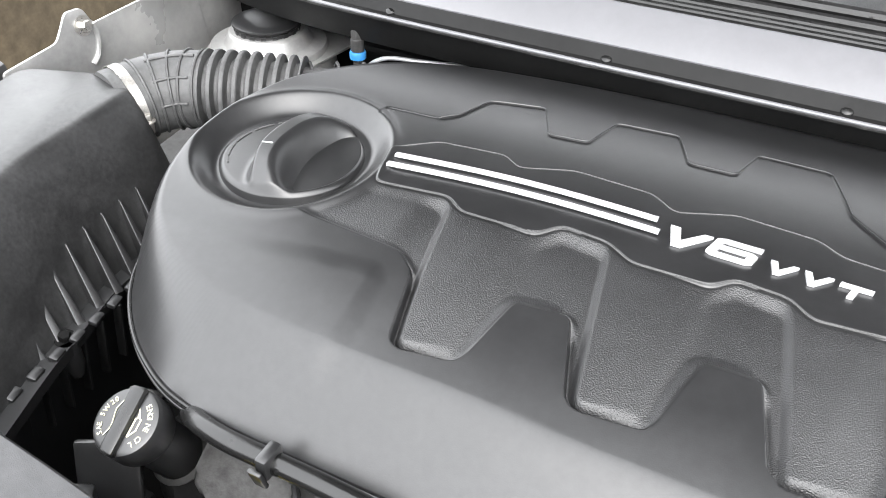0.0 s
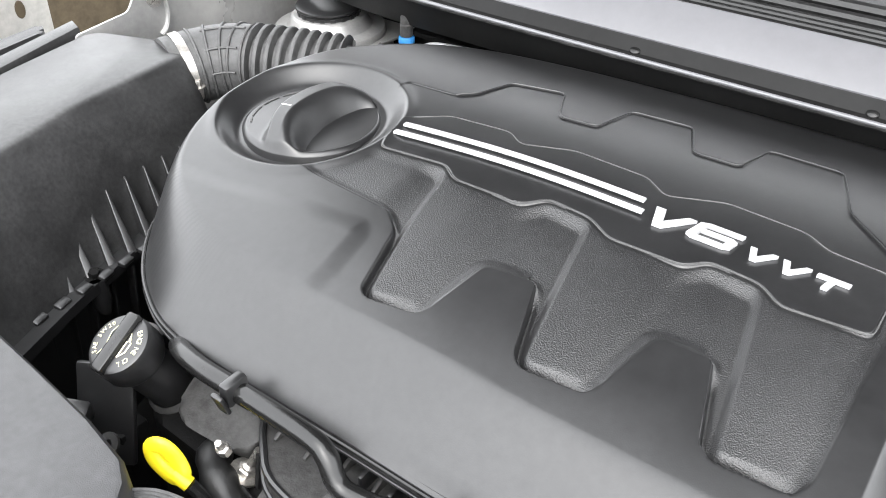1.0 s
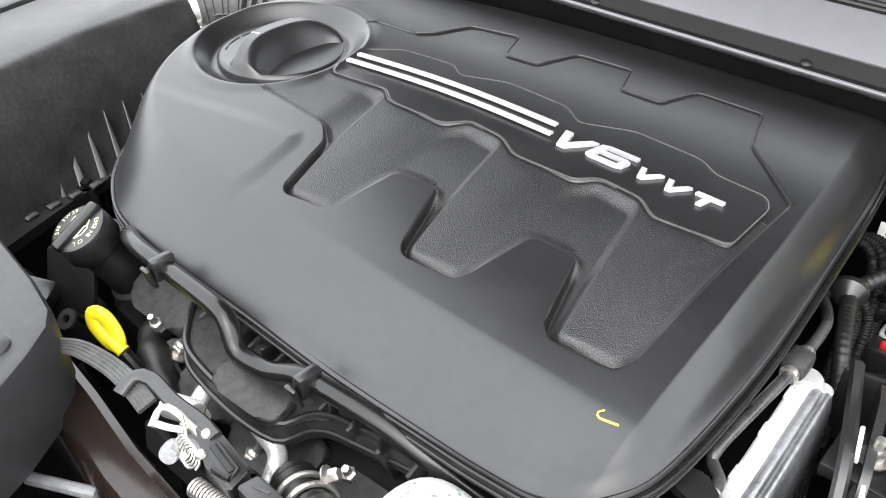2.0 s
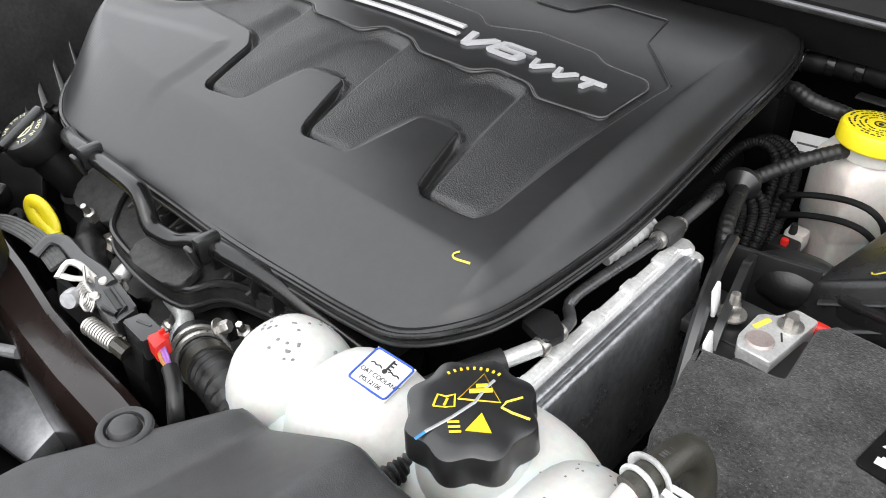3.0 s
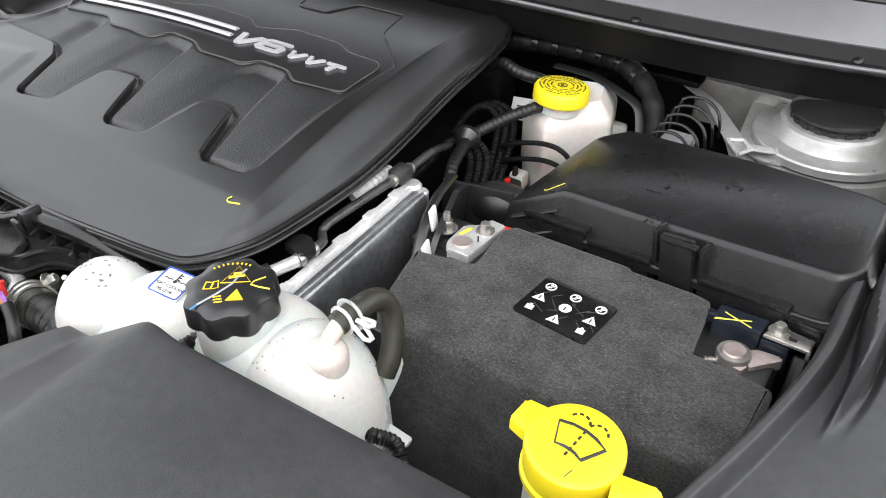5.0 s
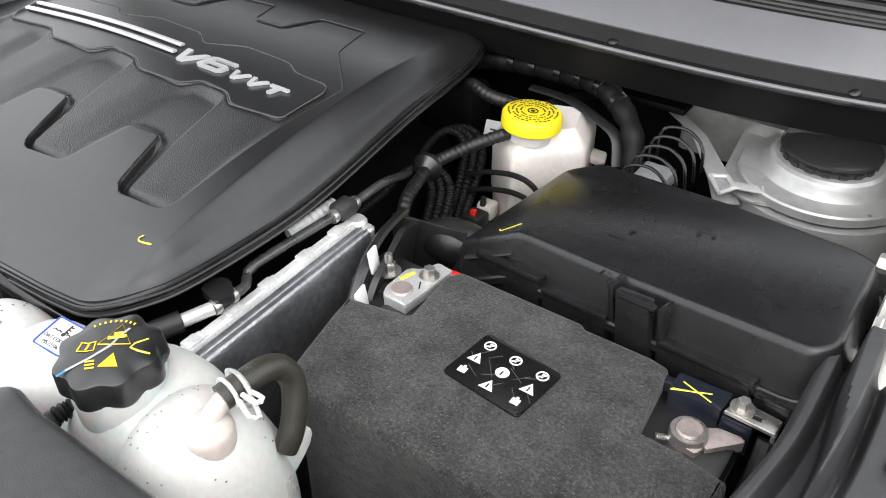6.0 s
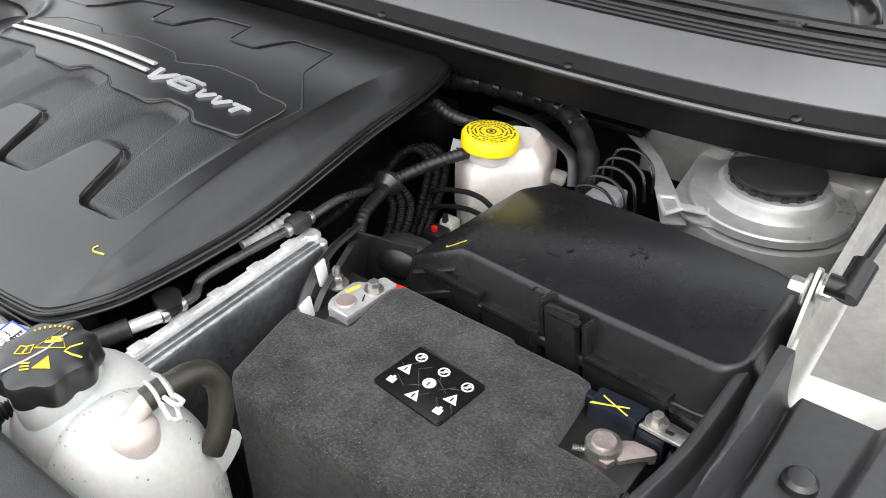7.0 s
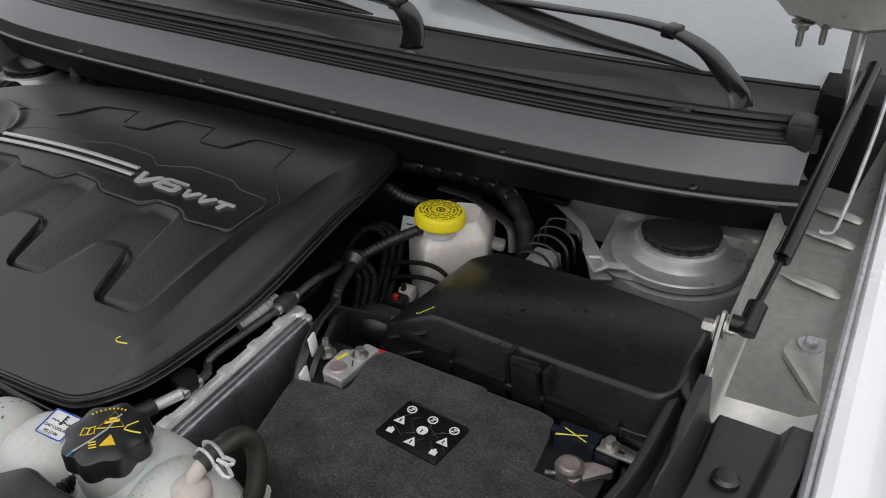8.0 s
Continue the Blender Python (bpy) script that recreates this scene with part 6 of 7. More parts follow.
part("oval_plate", prism(oval, -0.008, 0.0, 0.003, Matrix.Translation((-0.022, -0.636, 0.918)) @ Euler((radians(14), 0, radians(3))).to_matrix().to_4x4(), seg=3), "engine", eng, "dusty oval plate")
for k in range(7):
    x = -0.07 + 0.026 * k
    part("lid_rib", box((x, -0.594, 0.915), (0.004, 0.030, 0.018), 0.0015), "black", eng)
for p in ((-0.160, -0.632, 0.893), (0.075, -0.628, 0.893)):
    bm = lathe([(0, -0.004), (0.0055, -0.004), (0.0055, 0.007), (0.0032, 0.008), (0.0028, 0.018), (0, 0.018)], axis_to(p, (0.2, -0.35, 0.9)), 6)
    part("stud", bm, "zinc", eng, "zinc stud bolt")
fh = thing("coolant_pipe", (-0.1, -0.615, 0.94), "black coolant pipe clipped along the cover's front edge", "pipe")
part("pipe", tube([(-0.258, -0.560, 0.905), (-0.248, -0.590, 0.925), (-0.225, -0.608, 0.943), (-0.190, -0.617, 0.951), (-0.150, -0.619, 0.954), (-0.095, -0.621, 0.957), (-0.062, -0.623, 0.956), (-0.050, -0.627, 0.944), (-0.040, -0.629, 0.935), (-0.012, -0.625, 0.934), (0.010, -0.620, 0.942), (0.030, -0.617, 0.946), (0.09, -0.610, 0.944), (0.14, -0.602, 0.930), (0.18, -0.59, 0.91)], 0.0080, 16), "black_gloss", fh)
for x, z in ((-0.148, 0.957), (0.030, 0.949)):
    cl = part("clip", box((x, -0.621, z), (0.010, 0.021, 0.0205), 0.003), "black", fh, "black plastic pipe clip")
    part("clip_ear", box((x, -0.634, z - 0.004), (0.011, 0.004, 0.020), 0.0015, Euler((radians(15), 0, 0)).to_matrix().to_4x4()), "black", cl)
lp = thing("lower_hose", (-0.10, -0.60, 0.84), "ribbed black coolant hose below the pipe", "hose")
part("hose", tube([(-0.20, -0.60, 0.850), (-0.178, -0.632, 0.866), (-0.145, -0.648, 0.862), (-0.10, -0.660, 0.838), (-0.04, -0.665, 0.80), (0.0, -0.665, 0.74)], lambda s: 0.0135 + 0.0015 * math.sin(s * 220), 14, 0.003), "rubber", lp)

# oil filler
of = thing("oil_filler", (-0.262, -0.605, 0.80), "black oil filler neck with a printed twist cap", "oil filler")
ax = Vector((-0.02, -0.42, 0.90)).normalized()
OM = axis_to((-0.268, -0.627, 0.930), ax)
part("neck", lathe([(0.018, -0.13), (0.020, -0.075), (0.0205, -0.018), (0.018, -0.012), (0, -0.012)], OM, 32), "black", of)
part("base_ring", lathe([(0.023, -0.085), (0.025, -0.080), (0.025, -0.070), (0.021, -0.066)], OM, 32), "engine", of)
oc = part("cap", lathe([(0, 0.016), (0.0225, 0.016), (0.0255, 0.0145), (0.0268, 0.011), (0.0268, -0.008), (0.025, -0.012), (0, -0.012)], OM, 72, wob=lambda a, r, z: 1 + (0.012 * math.sin(30 * a) if r > 0.026 else 0)), "black", of, "black ribbed cap with pale print")
bar = box((0, 0, 0), (0.053, 0.013, 0.010), 0.003)
ob_rot = Euler((0, 0, radians(98))).to_matrix().to_4x4()
bmesh.ops.transform(bar, matrix=OM @ ob_rot @ Matrix.Translation((0, 0, 0.016)), verts=bar.verts)
part("grip", bar, "black_gloss", oc)
lm = OM @ ob_rot @ Euler((0, 0, radians(0))).to_matrix().to_4x4()
for text, mid, size in (("ENGINE OIL", -90, 0.0062), ("SAE 5W-20", 90, 0.0055)):
    bm = bmesh.new()
    for i, ch in enumerate(text):
        if ch != " ":
            a = radians(mid + 10.5 * ((len(text) - 1) / 2 - i))
            merge(bm, glyphs(ch, size, 0.0002, lm @ Matrix.Translation((0.0178 * math.cos(a), 0.0178 * math.sin(a), 0.0163)) @ Euler((0, 0, a - math.pi / 2)).to_matrix().to_4x4() @ Matrix.Translation((-0.3 * size, 0, 0))))
    part("lettering", bm, "pale_ink", oc, "pale printed words")
part("can_symbol", tube([tuple(lm @ Vector((x, y, 0.0164))) for x, y in ((-0.010, -0.008), (-0.004, -0.0125), (0.004, -0.0125), (0.006, -0.009), (0.011, -0.0075), (0.006, -0.0105), (0.004, -0.008), (-0.004, -0.008), (-0.010, -0.008))], 0.0007, 4, smooth=False), "pale_ink", oc, "cream oil can symbol")
part("side_print", tube([tuple(lm @ Vector((x, 0.0098 + 0.0015 * math.sin(x * 300), 0.0164))) for x in (-0.014, -0.007, 0.0, 0.007, 0.014)], 0.0005, 4), "pale_ink", oc)
rg = thing("bracket_cluster", (-0.29, -0.63, 0.80), "black bracket with connectors beside the oil filler", "bracket")
part("plate", box((-0.292, -0.648, 0.862), (0.05, 0.008, 0.09), 0.003, Euler((radians(-25), 0, radians(30))).to_matrix().to_4x4()), "black", rg)
part("eyelet", lathe([(0.004, 0), (0.010, 0), (0.010, 0.003), (0.004, 0.003), (0.004, 0)], axis_to((-0.262, -0.668, 0.862), (0.1, -0.6, 0.8)), 20), "engine", rg, "grey eyelet")
part("connector", box((-0.305, -0.672, 0.872), (0.032, 0.022, 0.024), 0.004, Euler((0.3, 0.2, 0.6)).to_matrix().to_4x4()), "black", rg)
part("wire", tube([(-0.318, -0.66, 0.86), (-0.325, -0.675, 0.89), (-0.31, -0.69, 0.895), (-0.29, -0.69, 0.87), (-0.275, -0.68, 0.83)], 0.0035, 8), "rubber", rg)
part("stay", box((-0.305, -0.60, 0.885), (0.03, 0.06, 0.006), 0.002, Euler((0.5, 0.1, 0.35)).to_matrix().to_4x4()), "black_gloss", rg)
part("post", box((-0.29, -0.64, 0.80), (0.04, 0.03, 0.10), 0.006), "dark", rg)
ds = thing("dipstick", (-0.17, -0.665, 0.82), "yellow loop-handled oil dipstick", "dipstick")
part("handle", tube([(-0.172, -0.6678, 0.8865), (-0.1782, -0.6709, 0.8928), (-0.1874, -0.6725, 0.9021), (-0.1908, -0.6709, 0.9115), (-0.186, -0.6678, 0.9150), (-0.1806, -0.6647, 0.9107), (-0.1740, -0.6631, 0.8998), (-0.1690, -0.6647, 0.8904)], 0.0040, 14, 0.002, closed=True, flat=1.7), "yellow", ds, "yellow plastic loop handle")
part("collar", tube([(-0.175, -0.668, 0.892), (-0.163, -0.665, 0.884)], 0.0060, 14, 0.004), "yellow", ds)
part("guide_tube", tube([(-0.163, -0.665, 0.884), (-0.150, -0.660, 0.865), (-0.12, -0.645, 0.82), (-0.09, -0.63, 0.72)], 0.0055, 10), "black_gloss", ds, "black guide tube")

# aluminium pipe, hood latch, radiator hose
al = thing("coolant_line", (-0.08, -0.63, 0.85), "bright aluminium air-conditioning line with a hook bend", "pipe")
part("line", tube([(-0.072, -0.672, 0.876), (-0.070, -0.655, 0.884), (-0.074, -0.643, 0.887), (-0.064, -0.634, 0.888), (-0.040, -0.636, 0.887), (-0.010, -0.641, 0.886), (0.010, -0.644, 0.885), (0.021, -0.650, 0.884), (0.027, -0.660, 0.880), (0.030, -0.67, 0.85)], 0.0074, 16), "alu", al)
part("fitting", box((-0.072, -0.668, 0.884), (0.034, 0.016, 0.018), 0.003, Euler((0.1, 0.1, 0.45)).to_matrix().to_4x4()), "alu", al)
part("fitting", box((-0.048, -0.671, 0.882), (0.026, 0.014, 0.016), 0.003, Euler((0.2, 0.1, 0.2)).to_matrix().to_4x4()), "alu", al)
part("fitting_nut", bolt((-0.052, -0.668, 0.890), (0.2, 0.2, 0.9), 0.006, 0.010), "zinc", al)
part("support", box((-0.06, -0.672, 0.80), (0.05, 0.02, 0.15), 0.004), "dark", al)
la = thing("hood_latch", (0.03, -0.715, 0.86), "greasy metal hood latch with coil spring and red plug", "hood latch")
part("plate", box((0.030, -0.712, 0.928), (0.13, 0.006, 0.024), 0.002, Euler((radians(-12), radians(-4), 0)).to_matrix().to_4x4()), "dark", la)
part("frame_arm", tube([(-0.061, -0.714, 0.945), (-0.062, -0.701, 0.951), (-0.050, -0.694, 0.952), (-0.018, -0.696, 0.953), (0.011, -0.695, 0.955), (0.030, -0.697, 0.956)], 0.0055, 10, 0.005, flat=0.55), "black", la, "black stamped frame arm")
part("carrier", prism(rounded([(0.012, -0.700), (0.030, -0.692), (0.067, -0.697), (0.071, -0.716), (0.045, -0.715)], 0.003), 0.944, 0.957, 0.002), "black", la, "black plastic carrier")
part("carrier_slot", box((0.047, -0.704, 0.9573), (0.026, 0.004, 0.0012), 0, Euler((0, 0, radians(-8))).to_matrix().to_4x4()), "black_ink", la)
part("carrier_ridge", tube([(0.036, -0.699, 0.958), (0.062, -0.703, 0.958), (0.064, -0.711, 0.958), (0.050, -0.713, 0.958)], 0.0018, 6, smooth=False), "black_gloss", la)
part("pale_link", tube([(-0.014, -0.717, 0.950), (-0.020, -0.705, 0.954), (-0.010, -0.701, 0.955), (0.006, -0.701, 0.955), (0.021, -0.701, 0.955)], 0.0027, 8, 0.004, flat=0.6), "zinc", la, "pale worn metal link")
part("pale_link", tube([(-0.016, -0.714, 0.950), (-0.004, -0.710, 0.951), (0.010, -0.705, 0.955)], 0.0028, 8, 0.004, flat=0.6), "zinc", la)
part("claw", prism(rounded([(-0.004, -0.706), (0.022, -0.700), (0.030, -0.707), (0.014, -0.712)], 0.002), 0.946, 0.950, 0.001), "alu_dull", la, "steel latch claw")
part("roller", lathe([(0, -0.006), (0.006, -0.006), (0.0068, -0.003), (0.0068, 0.003), (0.006, 0.006), (0, 0.006)], axis_to((0.010, -0.718, 0.946), (0.5, -0.7, 0.3)), 20), "alu_dull", la)
part("rivet", lathe([(0, 0.003), (0.003, 0.002), (0.004, 0), (0, 0)], axis_to((0.024, -0.699, 0.957), (0, -0.2, 1)), 14), "zinc", la)
part("rivet", lathe([(0, 0.003), (0.003, 0.002), (0.004, 0), (0, 0)], axis_to((0.035, -0.711, 0.957), (0, -0.2, 1)), 14), "zinc", la)
coil = [(0.013 + 0.026 * i / 48 * 0.6 + 0.007 * math.sin(i * 0.7), -0.712 - 0.002 * i / 48 + 0.004 * math.cos(i * 0.7), 0.950 + 0.006 * math.cos(i * 0.7)) for i in range(49)]
part("torsion_spring", tube(coil, 0.0010, 6, 0.003), "zinc", la, "wound torsion spring")
part("torsion_wire", tube([(0.002, -0.702, 0.960), (0.014, -0.708, 0.956), (0.022, -0.715, 0.946)], 0.0011, 6), "zinc", la)
coil = [(0.041 + 0.032 * i / 110, -0.7225 + 0.004 * i / 110 + 0.0058 * math.cos(i * 0.69), 0.942 + 0.0058 * math.sin(i * 0.69)) for i in range(111)]
part("coil_spring", tube(coil, 0.0011, 6, 0.003), "zinc", la, "zinc coil spring")
part("grease", tube([(0.070, -0.7195, 0.942), (0.080, -0.717, 0.938)], 0.0058, 10), "hose", la, "greasy olive spring end")
part("switch_body", prism(rounded([(0.071, -0.711), (0.074, -0.696), (0.101, -0.697), (0.099, -0.712)], 0.002), 0.940, 0.957, 0.0015), "black", la)
part("smear", box((0.084, -0.702, 0.9572), (0.012, 0.002, 0.0005), 0, Euler((0, 0, 0.3)).to_matrix().to_4x4()), "duct", la, "grey smear")
part("red_lock", prism(rounded([(0.100, -0.709), (0.102, -0.698), (0.111, -0.699), (0.114, -0.711)], 0.0015), 0.948, 0.960, 0.0015), "red", la, "red plug lock")
for dx in (0.0, 0.006):
    part("red_tooth", box((0.104 + dx, -0.700, 0.961), (0.002, 0.004, 0.003), 0.0006), "red", la)
for k, mt in enumerate(("violet", "violet", "copper")):
    part("wire", tube([(0.110 + 0.001 * k, -0.704 - 0.002 * k, 0.955), (0.120, -0.707 - 0.002 * k, 0.954), (0.130, -0.711, 0.948)], 0.0014, 6), mt, la)
part("wire_sleeve", tube([(0.124, -0.709, 0.949), (0.136, -0.714, 0.945), (0.147, -0.722, 0.935), (0.15, -0.73, 0.89)], 0.0052, 12), "rubber", la, "black wire sleeve")
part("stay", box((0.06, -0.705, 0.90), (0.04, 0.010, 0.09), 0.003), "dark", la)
rh = thing("radiator_hose", (0.10, -0.675, 0.90), "ribbed black radiator hose with wire clamps", "hose")
part("hose", tube([(0.045, -0.655, 0.885), (0.075, -0.667, 0.898), (0.105, -0.674, 0.908), (0.140, -0.681, 0.915), (0.17, -0.688, 0.905), (0.20, -0.70, 0.87)], lambda s: 0.017 + 0.0010 * math.sin(s * 700), 18, 0.0025), "rubber", rh)
for u in (0.068, 0.082):
    c0, dd = Vector((u, -0.664 - 0.3 * (u - 0.068), 0.895 + 0.4 * (u - 0.068))), Vector((0.9, -0.3, 0.35)).normalized()
    o1 = dd.orthogonal().normalized()
    o2 = dd.cross(o1)
    part("wire_clamp", tube([c0 + 0.0190 * (math.cos(a) * o1 + math.sin(a) * o2) for a in [i * 0.4 for i in range(16)]], 0.0024, 8, closed=True), "zinc", rh, "grey wire clamp")
part("clamp_screw", bolt((0.078, -0.650, 0.914), (0.6, 0.5, 0.4), 0.005, 0.010), "zinc", rh)
part("grime_band", tube([(0.092, -0.671, 0.904), (0.105, -0.674, 0.908)], 0.0186, 18, 0.004), "hose", rh, "oily olive band")

# ---- radiator shroud covers, crossmember ----
cb = thing("latch_crossmember", (0.0, -0.76, 0.80), "glossy dark brown crossmember under the latch", "crossmember")
rings = []
for x, y0, z0 in ((-0.34, -0.690, 0.885), (-0.20, -0.702, 0.895), (-0.12, -0.710, 0.90), (-0.05, -0.719, 0.90), (0.014, -0.722, 0.90), (0.069, -0.722, 0.90), (0.12, -0.722, 0.89), (0.22, -0.735, 0.86)):
    rings.append([(x, y0 + 0.004, 0.80), (x, y0 + 0.004, z0 - 0.006), (x, y0 + 0.001, z0), (x, y0 - 0.005, z0 + 0.001), (x, y0 - 0.011, z0 - 0.004), (x, y0 - 0.018, z0 - 0.006), (x, y0 - 0.026, z0 - 0.006), (x, y0 - 0.032, z0 - 0.014), (x, y0 - 0.034, z0 - 0.05), (x, y0 - 0.034, 0.80)])
part("beam", loft(rings), "brown", cb)
for k in range(5):
    o = Vector((0.0005 * k, 0.0026 * k, 0.0010 * k))
    part("cable", tube([Vector(p) + o for p in ((-0.165, -0.735, 0.935), (-0.148, -0.721, 0.935), (-0.130, -0.712, 0.936), (-0.094, -0.707, 0.938), (-0.061, -0.709, 0.942), (-0.04, -0.711, 0.94))], 0.0021, 6), "duct", cb, "grey release cable strand")
part("rod", tube([(-0.12, -0.775, 0.86), (-0.06, -0.750, 0.87)], 0.005, 10), "alu_dull", cb)
cn = thing("grey_module", (-0.08, -0.77, 0.78), "grey plastic module deep behind the grille", "module")
part("body", box((-0.08, -0.765, 0.79), (0.09, 0.05, 0.03), 0.006, Euler((0.3, 0.1, 0.2)).to_matrix().to_4x4()), "alu_dull", cn)
part("foot", box((-0.08, -0.79, 0.74), (0.05, 0.12, 0.06), 0.006), "dark", cn)
sh = thing("radiator_shroud", (0.35, -0.80, 0.90), "charcoal plastic radiator shroud cover with push clips", "shroud cover")


def slab(rows, bm=None):
    """Skin of a moulded cover from rows of points, with turned-down edges."""
    bm = bm or bmesh.new()
    vs = [[bm.verts.new(p) for p in r] for r in rows]
    for a, b in zip(vs, vs[1:]):
        for i in range(len(a) - 1):
            bm.faces.new((a[i], a[i + 1], b[i + 1], b[i]))
    return bm


def shroud_z(x, y):
    """A low shelf with a crease, from which a ramp climbs to the plateau."""
    foot = 0.210 + 0.16 * (y + 0.70)
    t = (x - foot) / (0.298 - foot)
    ramp = 0.5 * (math.sqrt(t * t + 0.0016) + t) - 0.5 * (math.sqrt((t - 1) ** 2 + 0.004) + t - 1)
    return 0.952 + 0.060 * ramp


rows = []
for i in range(91):
    x = 0.135 + 0.465 * i / 90
    yb = -0.697 - 0.006 * float(sstep(0.28, 0.33, np.float64(x))) - max(0, 0.185 - x) * 2.0
    z = shroud_z(x, yb)
    row = [(x, yb + 0.003, z - 0.06), (x, yb + 0.002, z - 0.006), (x, yb - 0.001, z - 0.0015), (x, yb - 0.005, z)]
    for k in range(1, 13):
        y = yb - 0.005 + (-1.02 - yb) * (k / 12) ** 1.3
        row.append((x, y, shroud_z(x, y) + 0.004 * math.sin(math.pi * k / 12) - 0.03 * (k / 12) ** 4))
    rows.append(row + [(x, -1.025, z - 0.09)])
part("cover", slab(rows), "shroud", sh, "", 60)
part("clip_recess", lathe([(0.0105, -0.001), (0.0115, 0.0012), (0.0135, 0.0018), (0.0155, 0.0012), (0.0165, -0.001)], Matrix.Translation((0.152, -0.754, 0.9525)), 32), "shroud", sh, "raised ring round the clip")
part("push_clip", lathe([(0, 0.0042), (0.005, 0.0040), (0.0080, 0.0028), (0.0095, 0.0005), (0.0098, -0.002), (0, -0.002)], Matrix.Translation((0.152, -0.754, 0.9525)), 28), "shroud", sh, "round push clip")
sl2 = thing("radiator_shroud", (-0.25, -0.80, 0.88), "grey plastic shroud cover beside the latch", "shroud cover")
rows = []
for x, yb in ((-0.62, -0.68), (-0.45, -0.687), (-0.33, -0.692), (-0.27, -0.697), (-0.20, -0.704), (-0.155, -0.712), (-0.138, -0.722), (-0.120, -0.745), (-0.098, -0.78), (-0.08, -0.82)):
    z = 0.966
    rows.append([(x, yb + 0.004, z - 0.08), (x, yb + 0.003, z - 0.006), (x, yb, z - 0.001), (x, yb - 0.005, z), (x, -0.85, z - 0.012), (x, -0.92, z - 0.02), (x, -1.02, z - 0.05)])
part("cover", slab(rows), "shroud", sl2)
part("push_clip", lathe([(0, 0.005), (0.008, 0.0045), (0.0115, 0.002), (0.012, 0.0), (0.017, -0.001), (0.017, -0.004), (0, -0.004)], Matrix.Translation((-0.145, -0.757, 0.9645)), 28), "shroud", sl2, "round push clip")

# ---- air filter housing and intake duct ----
ab = thing("air_filter_housing", (-0.56, -0.50, 0.62), "dusty grey-black air filter housing with ribbed lower edge", "air filter housing")


def ring_at(corners, z, r):
    return [(x, y, z) for x, y in rounded(corners, r, 5)]


T0 = [(-0.546, -0.318), (-0.535, -0.47), (-0.505, -0.58), (-0.47, -0.68), (-0.60, -0.74), (-0.668, -0.46), (-0.690, -0.337), (-0.61, -0.308)]
mid = lambda k, dx: [(x + dx * (1 if x > -0.62 else -0.3), y) for x, y in T0]
rings = [ring_at(mid(0, 0.058), 0.868, 0.016), ring_at(mid(0, 0.050), 0.885, 0.016), ring_at(mid(0, 0.020), 0.965, 0.016), ring_at(mid(0, 0.006), 0.992, 0.016), ring_at(T0, 0.999, 0.016)]
ctr = (-0.62, -0.50)
rings.append([(ctr[0] + (x - ctr[0]) * 0.93, ctr[1] + (y - ctr[1]) * 0.95, 1.002) for x, y in rounded(T0, 0.016, 5)])
part("lid", loft(rings), "airbox", ab, "smooth grey-black lid")
part("flange", loft([ring_at(mid(0, 0.075), 0.856, 0.016), ring_at(mid(0, 0.075), 0.868, 0.016)]), "black", ab, "parting flange")
part("base", loft([ring_at(mid(0, 0.02), 0.62, 0.016), ring_at(mid(0, 0.052), 0.858, 0.016)]), "black", ab, "black lower box")
for i in range(-1, 10):
    fy0 = -0.425 - 0.0262 * i
    rb2 = bmesh.new()
    m2 = Matrix.Translation((-0.478 + 0.0024 * i, fy0 + 0.012, 0.866)) @ Euler((0, 0, radians(-16))).to_matrix().to_4x4()
    base = [rb2.verts.new(m2 @ Vector(q)) for q in ((-0.014, -0.007, 0), (0.018, -0.0045, 0), (0.018, 0.0045, 0), (-0.014, 0.007, 0))]
    tip = [rb2.verts.new(m2 @ Vector(q)) for q in ((-0.034, -0.0012, 0.060), (-0.023, -0.0010, 0.056), (-0.023, 0.0010, 0.056), (-0.034, 0.0012, 0.060))]
    for q in range(4):
        rb2.faces.new((base[q], base[(q + 1) % 4], tip[(q + 1) % 4], tip[q]))
    rb2.faces.new(tip)
    bmesh.ops.bevel(rb2, geom=rb2.edges[:], offset=0.0008, segments=2, affect="EDGES", profile=0.5)
    part("rib", rb2, "black", ab, "tapered stiffening rib")
    part("flange_tab", box((-0.452 + 0.0024 * i, fy0 - 0.008, 0.869), (0.010, 0.016, 0.006), 0.002, Euler((0, 0.25, radians(14))).to_matrix().to_4x4()), "black", ab)
    part("lower_rib", box((-0.470 + 0.0022 * i, fy0 + 0.002, 0.815), (0.010, 0.004, 0.075), 0.0015, Euler((0, radians(8), radians(14))).to_matrix().to_4x4()), "black", ab)
part("screw", bolt((-0.450, -0.545, 0.868), (0.2, -0.1, 0.9), 0.006, 0.008), "dark", ab, "black lid screw")
part("screw_post", lathe([(0, 0.0), (0.010, 0.0), (0.010, -0.03), (0.006, -0.045), (0, -0.045)], Matrix.Translation((-0.448, -0.546, 0.868)), 18), "black", ab)
rail = thing("wing_rail_trim", (-0.68, -0.5, 0.95), "dusty black plastic rail trim along the wing", "rail trim")
part("rail", prism([(-0.704, -0.347), (-0.730, -0.338), (-0.640, -0.70), (-0.606, -0.70)], 0.93, 1.006, 0.004), "airbox", rail)
part("pad", prism(rounded([(-0.742, -0.37), (-0.766, -0.36), (-0.745, -0.55), (-0.715, -0.55)], 0.008), 0.93, 0.998, 0.006), "shroud", rail, "charcoal rubber pad")
lampb = thing("headlamp_carrier", (-0.86, -0.42, 0.90), "cream painted headlamp carrier with an oval hole", "carrier")
